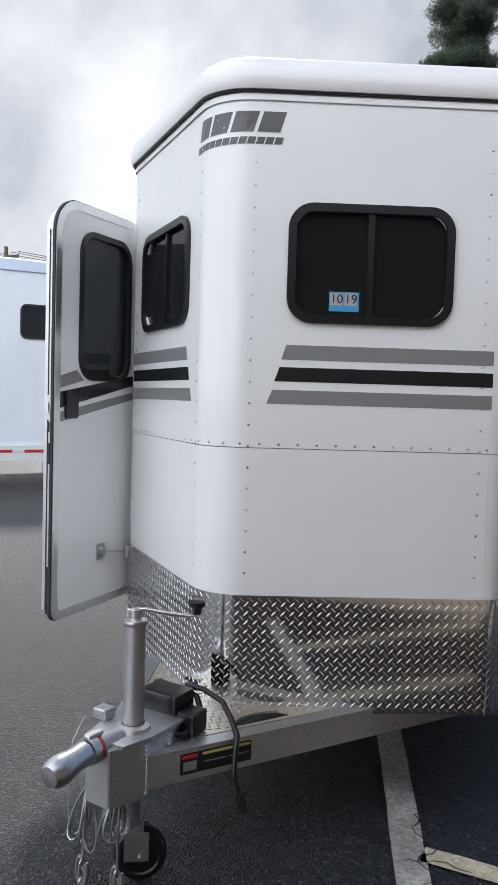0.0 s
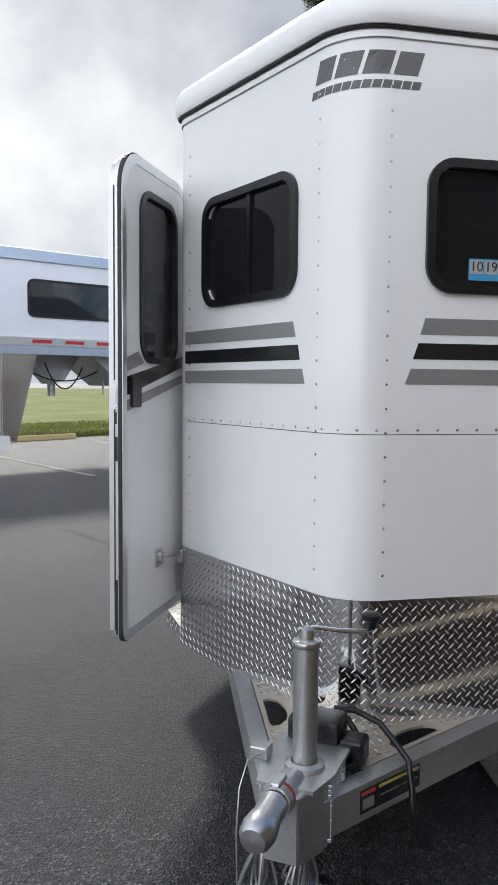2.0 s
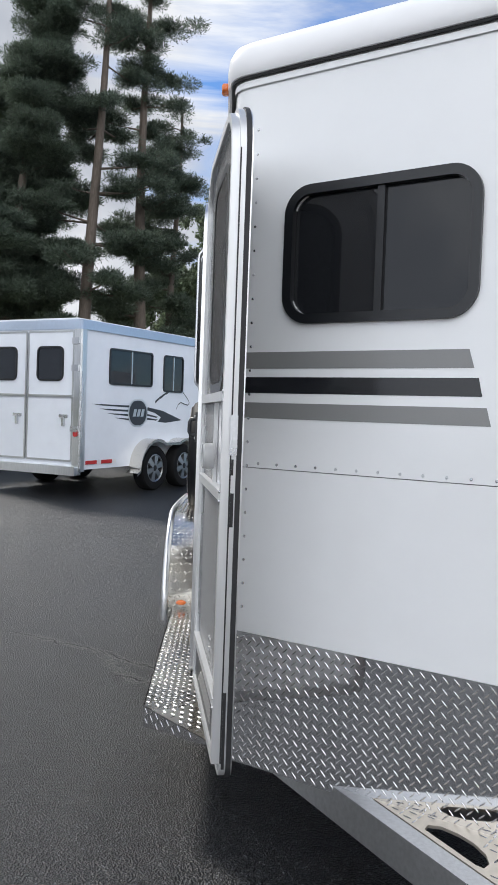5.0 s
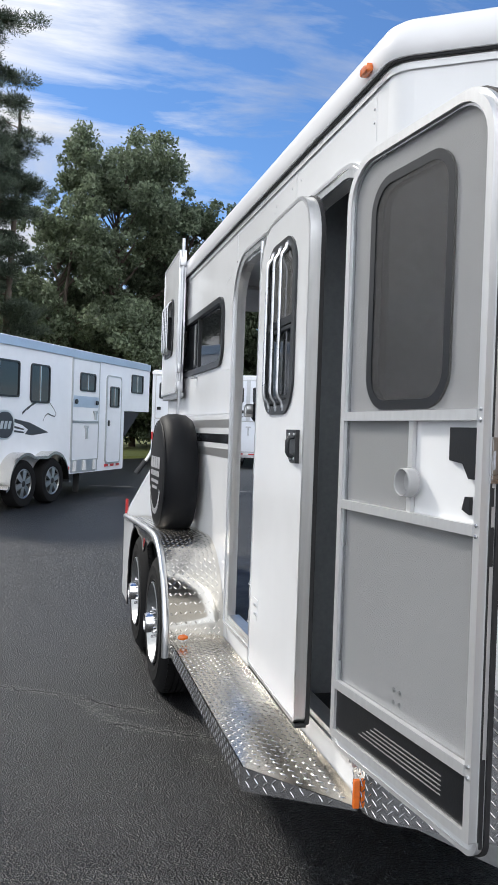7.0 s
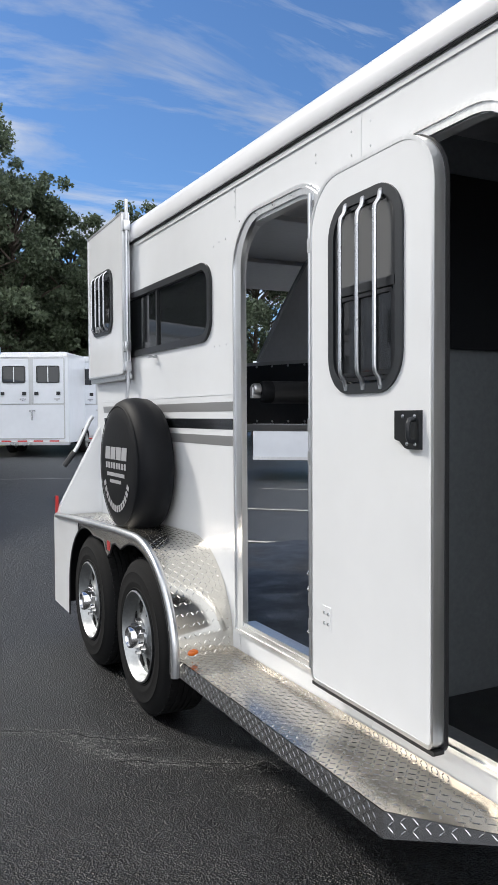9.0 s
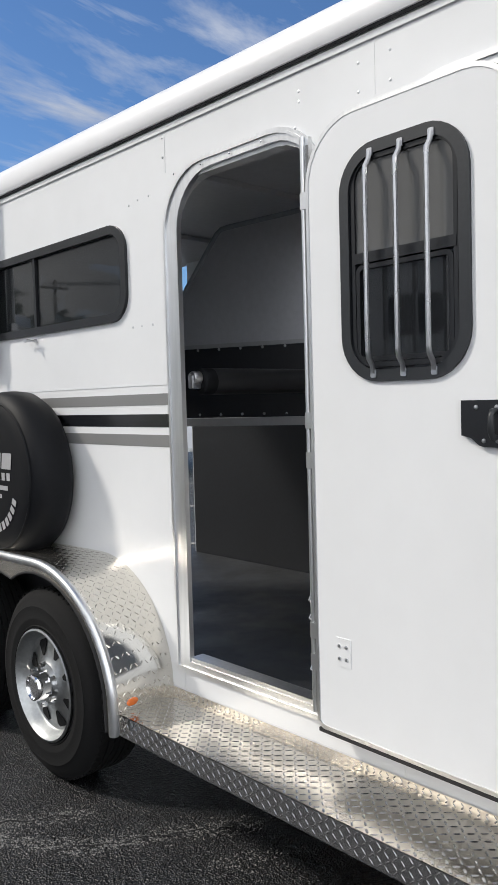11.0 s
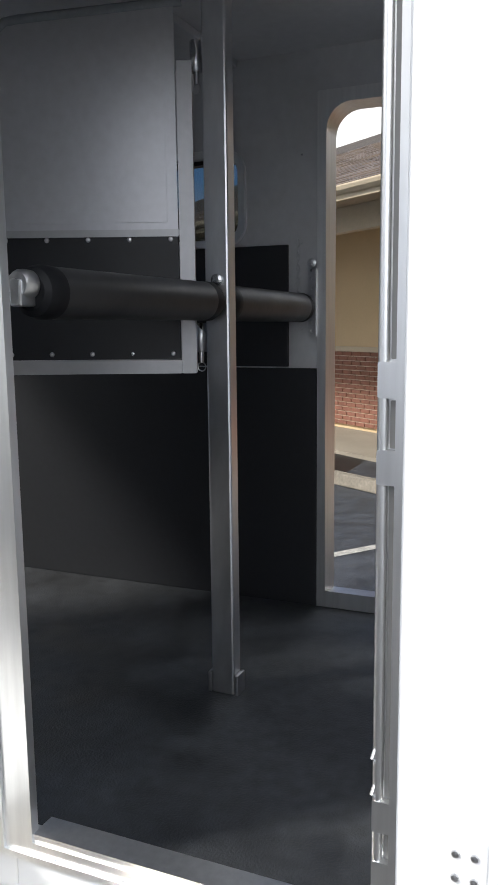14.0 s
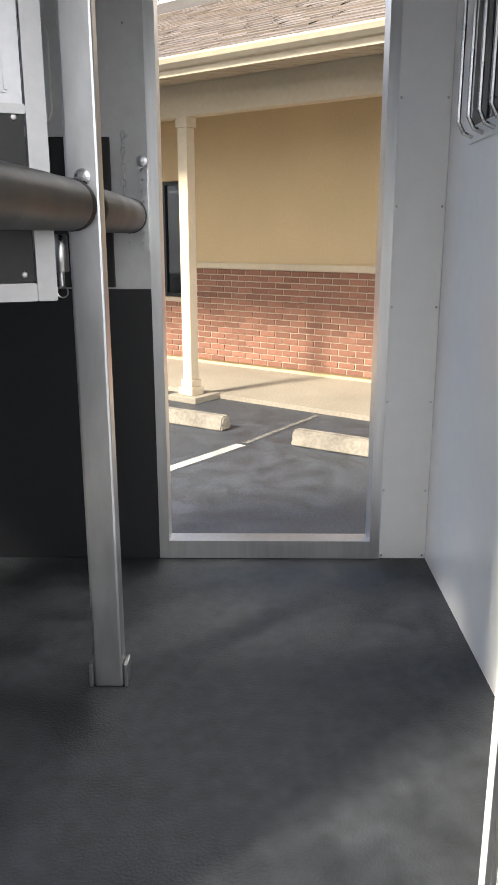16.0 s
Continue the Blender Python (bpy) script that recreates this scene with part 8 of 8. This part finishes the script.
def crown(name, clumps, per, size, mat, parent, rn, long=1.0, label="", slim=0.55):
    """Small single leaves scattered in the outer part of many clumps, joined into one mesh."""
    vs = []
    for (c, rx, rz) in clumps:
        n = int(per * (rx / 1.0) ** 1.5) + 6
        d = rn.normal(size=(n, 3))
        d /= np.linalg.norm(d, axis=1)[:, None]
        rad = rn.random(n) ** 0.45
        p = np.array(c) + d * rad[:, None] * np.array((rx, rx, rz)) + rn.normal(0, 0.05, (n, 3))
        a = rn.normal(size=(n, 3)); a /= np.linalg.norm(a, axis=1)[:, None]
        if long > 1.5:
            a = a * 0.5 + d * 0.8 + np.array((0, 0, 0.25))
            a /= np.linalg.norm(a, axis=1)[:, None]
        b = np.cross(a, rn.normal(size=(n, 3))); b /= np.linalg.norm(b, axis=1)[:, None]
        s = size * rn.uniform(0.6, 1.3, n)[:, None]
        q = np.stack((p - a * s * long, p + b * s * slim, p + a * s * long, p - b * s * slim), axis=1)
        vs.append(q.reshape(-1, 3))
    v = np.concatenate(vs)
    me = bpy.data.meshes.new(name)
    me.from_pydata(v.tolist(), [], np.arange(len(v)).reshape(-1, 4).tolist())
    me.materials.append(mat)
    ob = new(name, me)
    ob.parent = parent
    ob.matrix_parent_inverse = WORLD[parent].inverted()
    WORLD[ob] = Matrix.Identity(4)
    return tagged(ob, label)


def oak(x, y, h, r, seed, mat=None, per=520, low=0.16, size=0.10, label="tall leafy green oak at the edge of the car park"):
    rn = np.random.default_rng(seed)
    z0 = g(min(y, 52))
    th = thing("tree", (x, y, z0), label, "tree", "trees behind the car park")
    bm = bmesh.new()
    top = h * 0.86
    lean = rn.normal(0, 0.3, 2)
    spine = [(x + lean[0] * t * t, y + lean[1] * t * t, z0 - 0.1 + top * t) for t in (0, 0.15, 0.3, 0.5, 0.7, 0.85, 1)]
    limb(bm, spine, 0.26 * h / 13, 0.04, 9)
    clumps = []
    for k in range(int(62 * (r / 4) * (h / 13))):
        t = low + (0.97 - low) * rn.random() ** 0.85
        f = (t - low) / (1 - low)
        reach = r * (0.45 + 0.75 * math.sin(math.pi * (0.16 + 0.80 * f)) ** 1.0) * rn.uniform(0.45, 1.0) * (1.0 if f < 0.75 else 0.75)
        a = rn.uniform(0, 2 * math.pi)
        s0 = Vector((x, y, z0 + h * max(t - 0.14, 0.08)))
        e = Vector((x + reach * math.cos(a), y + reach * math.sin(a), z0 + h * t))
        m = s0.lerp(e, 0.5) + Vector((0, 0, 0.25))
        limb(bm, [s0, m, e], 0.07, 0.015, 5)
        cr = rn.uniform(0.55, 1.05) * r / 4
        clumps.append((tuple(e), cr, cr * 0.75))
        for j in range(4):
            o = rn.normal(0, 0.75 * r / 4, 3)
            clumps.append((tuple(np.array(e) + o * (1, 1, 0.7)), cr * rn.uniform(0.35, 0.7), cr * rn.uniform(0.3, 0.5)))
    part("trunk", bm, M_BARK, th, "grey-brown trunk with limbs", 60)
    crown("crown", clumps, per, size, mat or M_OAK, th, rn, 1.0, "green leafy crown with gaps")
    return th


def pine(x, y, h, r, seed, first=0.18, lean=(0, 0), thick=1.0, label="tall dark pine with layered open boughs"):
    rn = np.random.default_rng(seed)
    z0 = g(y)
    th = thing("pine_tree", (x, y, z0), label, "tree", "pines behind the car park")
    bm = bmesh.new()
    spine = [Vector((x + lean[0] * t * t + 0.15 * math.sin(5 * t + seed), y + lean[1] * t * t, z0 - 0.1 + h * t)) for t in (k / 9 for k in range(10))]
    limb(bm, spine, 0.24 * h / 16, 0.05, 9)

    def at(t):
        k = min(int(t * 9), 8)
        return spine[k].lerp(spine[k + 1], t * 9 - k)

    clumps = []
    t = first
    while t < 0.98:
        f = (t - first) / (1 - first)
        for k in range(int(rn.integers(1, 4))):
            a = rn.uniform(0, 2 * math.pi)
            reach = r * (0.55 + 0.55 * math.sin(math.pi * min(f * 0.75 + 0.2, 1))) * rn.uniform(0.4, 1.0) * (1.05 - 0.62 * f ** 2)
            s0 = at(t)
            e = s0 + Vector((reach * math.cos(a), reach * math.sin(a), reach * rn.uniform(-0.05, 0.35)))
            m = s0.lerp(e, 0.55) - Vector((0, 0, 0.08 * reach))
            limb(bm, [s0, m, e], 0.055 * (1.1 - 0.6 * f), 0.012, 5)
            for j in range(max(int(reach * 4.4 * thick), 3)):
                q = s0.lerp(e, rn.uniform(0.45, 1.02)) + Vector(rn.normal(0, 0.30, 3) * (1, 1, 0.35))
                cr = rn.uniform(0.30, 0.62)
                clumps.append((tuple(q), cr, cr * 0.42))
        t += rn.uniform(0.030, 0.058) * (0.6 if thick > 2 else 1.0)
    clumps.append((tuple(spine[-1]), 0.5, 0.5))
    part("trunk", bm, M_BARK, th, "brown pine trunk with bare limbs", 60)
    crown("crown", clumps, 1500, 0.036, M_PINE, th, rn, 2.2, "dark needle clusters with sky gaps", 0.34)
    return th


oak(2.1, 36.4, 14.5, 4.2, 11)
oak(5.4, 37.0, 12.6, 3.3, 12, M_OAK_DARK)
oak(-0.6, 36.0, 10.6, 3.2, 13)
oak(8.4, 38.5, 10.5, 3.4, 14, M_OAK_DARK)
oak(3.4, 39.5, 9.8, 4.4, 15, M_OAK_DARK, low=0.06)
oak(-3.4, 40.5, 7.6, 3.6, 16, M_OAK_DARK, low=0.06)
oak(0.2, 40.0, 9.0, 4.2, 18, M_OAK_DARK, low=0.06)
oak(6.6, 40.0, 8.4, 4.4, 17, M_OAK_DARK, low=0.06)
oak(11.0, 37.0, 10.5, 3.8, 31, M_OAK_DARK)
oak(14.0, 36.5, 11.5, 3.8, 32)
oak(17.5, 36.0, 10.5, 4.0, 33, M_OAK_DARK)
oak(12.5, 40.0, 7.8, 4.4, 34, M_OAK_DARK, low=0.06)
oak(16.0, 40.0, 7.8, 4.4, 35, M_OAK_DARK, low=0.06)
pine(-3.45, 28.1, 19.5, 2.1, 21, 0.22, thick=1.3)
pine(-2.4, 30.2, 13.4, 2.1, 22, 0.24)
pine(-5.1, 26.0, 18.5, 2.3, 23, 0.24, (0.5, 0))
pine(-8.2, 26.3, 16.6, 2.6, 24, 0.10, (1.6, 0), 4.0)
pine(-8.9, 27.4, 13.2, 2.3, 27, 0.12, (0.5, 0), 4.4)
# distant row of broadleaf trees past the lawn
for k in range(13):
    f = k / 12
    oak(-36 + 24 * f + 0.8 * math.sin(k * 2.1), 62 - 14 * f + 1.5 * math.cos(k * 1.7), 7.4 + 1.5 * math.sin(k * 1.3) + (0.8 if k > 8 else 0), 3.0, 40 + k, M_FARLEAF, 170, 0.05, 0.22, "distant rounded broadleaf tree past the lawn")


def utility_pole(x, y, h):
    th = thing("utility_pole", (x, y, g(min(y, 52))), "distant wooden utility pole with a crossarm", "utility pole", "utility poles")
    bm = bmesh.new()
    cyl(bm, (x, y, 0), (x, y, h), 0.16, 0.11, 10)
    part("pole", bm, M_BARK, th)
    bm = bmesh.new()
    box(bm, x - 1.1, x + 1.1, y - 0.06, y + 0.06, h - 0.7, h - 0.55)
    part("crossarm", bm, M_BARK, th)
    for k in (-1.0, -0.4, 0.4, 1.0):
        bm = bmesh.new()
        cyl(bm, (x + k, y, h - 0.55), (x + k, y, h - 0.35), 0.06, 0.04, 8)
        part("insulator", bm, M_CASTALU, th)
    return th


utility_pole(-27.0, 51.0, 10.6)
utility_pole(-36.0, 30.8, 10.3)
for k in (-1.0, -0.4, 0.4, 1.0):
    bm = bmesh.new()
    a, b = Vector((-27.0 + k, 51.0, 10.25)), Vector((-36.0 + k, 30.8, 9.95))
    tube(bm, [a.lerp(b, t) - Vector((0, 0, 1.6 * t * (1 - t))) for t in (i / 12 for i in range(13))], 0.02, 5)
    ob = part("power_line", bm, M_SEAL, None, "thin black overhead power line between poles", 60)
    tagged(ob, "", "cable", "power lines")


# ---- brick courses, shingles and soffit grooves of the building ----
def brick_mesh(length):
    bm = bmesh.new()
    vs = [bm.verts.new(p) for p in ((0, 0, 0), (length, 0, 0), (length, 0.054, 0), (0, 0.054, 0))]
    e = 0.003
    top = [bm.verts.new(p) for p in ((e, e, 0.012), (length - e, e, 0.012), (length - e, 0.054 - e, 0.012), (e, 0.054 - e, 0.012))]
    bm.faces.new(top)
    for i in range(4):
        bm.faces.new((vs[i], vs[(i + 1) % 4], top[(i + 1) % 4], top[i]))
    me = bpy.data.meshes.new("brick")
    bm.to_mesh(me)
    bm.free()
    me.materials.append(M_BRICK)
    return me


BRICKS = {}
M_BRICK_ISLAND = material("red_brick_rest", (0.25, 0.11, 0.074), 0.85, vary=0.2, grain=12, patch_vary=0.15, bump=0.25, bump_scale=110)
rest = bmesh.new()
rnd = random.Random(3)
for k in range(16):
    z = 0.102 + 0.0660 * k
    u = -8.9 - (0.10 if k % 2 else 0)
    while u < 8.8:
        pieces = [(u, u + 0.190)]
        if z + 0.054 > WIN[2]:
            pieces = [(c, d) for c, d in ((u, min(u + 0.190, WIN[0] - 0.004)), (max(u, WIN[1] + 0.004), u + 0.190)) if d - c > 0.02]
        for c, d in pieces:
            if -1.40 < u < 2.40:
                p = BW(c, z, 0.0222 + rnd.uniform(-0.001, 0.001))
                size = round(d - c, 3)
                if size not in BRICKS:
                    BRICKS[size] = brick_mesh(size)
                ob = new("brick", BRICKS[size])
                ob.parent = brickwall
                ob.matrix_parent_inverse = WORLD[brickwall].inverted()
                ob.matrix_basis = Matrix(((BD.x, 0, BN.x, p.x), (BD.y, 0, BN.y, p.y), (0, 1, 0, p.z), (0, 0, 0, 1)))
            else:
                vs = [rest.verts.new(BW(a, z + e, w)) for a, e, w in ((c, 0, 0.022), (d, 0, 0.022), (d, 0.054, 0.022), (c, 0.054, 0.022), (c + 0.003, 0.003, 0.034), (d - 0.003, 0.003, 0.034), (d - 0.003, 0.051, 0.034), (c + 0.003, 0.051, 0.034))]
                rest.faces.new(vs[4:])
                for i in range(4):
                    rest.faces.new((vs[i], vs[(i + 1) % 4], vs[4 + (i + 1) % 4], vs[4 + i]))
        u += 0.203
part("brick_rest", rest, M_BRICK_ISLAND, brickwall, "further red bricks", kind="stuff")

M_SHINGLE_TAB = leaf_material("brown_shingle_tab", (0.125, 0.096, 0.074), 0.28, 0.0)
tabs = []
rn = np.random.default_rng(4)
for k in range(26):
    v1 = ROOF_W + 0.01 - 0.13 * k
    u = -5.0 + 0.15 * (k % 2) + rn.uniform(0, 0.05)
    while u < 5.0:
        wd = rn.uniform(0.20, 0.34)
        v0 = v1 - 0.17
        lift = rn.uniform(0.010, 0.020)
        tabs += [BC(u, ROOF_Z + (ROOF_W - v1) * slope + lift, v1), BC(u + wd - 0.006, ROOF_Z + (ROOF_W - v1) * slope + lift, v1), BC(u + wd - 0.006, ROOF_Z + (ROOF_W - v0) * slope + 0.003, v0), BC(u, ROOF_Z + (ROOF_W - v0) * slope + 0.003, v0)]
        tabs += [BC(u, ROOF_Z + (ROOF_W - v1) * slope + lift, v1), BC(u + wd - 0.006, ROOF_Z + (ROOF_W - v1) * slope + lift, v1), BC(u + wd - 0.006, ROOF_Z + (ROOF_W - v1) * slope, v1 - 0.001), BC(u, ROOF_Z + (ROOF_W - v1) * slope, v1 - 0.001)]
        u += wd
me = bpy.data.meshes.new("shingles")
me.from_pydata([tuple(p) for p in tabs], [], [list(range(i, i + 4)) for i in range(0, len(tabs), 4)])
me.materials.append(M_SHINGLE_TAB)
ob = new("shingles", me)
ob.parent = roof_b
ob.matrix_parent_inverse = WORLD[roof_b].inverted()
tagged(ob, "brown asphalt shingle courses", kind="stuff")
for k in range(70):
    bm = bmesh.new()
    u = -3.5 + 0.10 * k
    sheet(bm, [(u, 0.062), (u + 0.006, 0.062), (u + 0.006, EAVE_W - 0.022), (u, EAVE_W - 0.022)], [], under_eave, EAVE - 0.004, EAVE - 0.0004)
    part("soffit_rib", bm, M_CREAM, soffit)
# white sign board along the ridge with unreadable dark figures
SG = bplace(COL0 - BN * 4.3)
bm = bmesh.new()
sheet(bm, rrect(-1.2, 8.2, 4.935, 5.65, 0.01), [], SG, -0.03, 0.0)
sign = tagged(part("sign_board", bm, M_WHITE, None, "white sign board with dark printed bars above the roof"), "", "sign")
for k in range(9):
    bm = bmesh.new()
    u = 4.6 - 0.125 * k
    sheet(bm, rrect(u - 0.035, u + 0.035, 4.99, 5.10, 0.005), [], SG, 0.0005, 0.004)
    part("print", bm, M_BLACK, sign)
for u in (-0.9, 1.5, 3.9):
    bm = bmesh.new()
    sheet(bm, rrect(u - 0.04, u + 0.04, 4.8, 5.6, 0.0), [], SG, -0.09, -0.03)
    part("sign_post", bm, M_STEEL, sign)
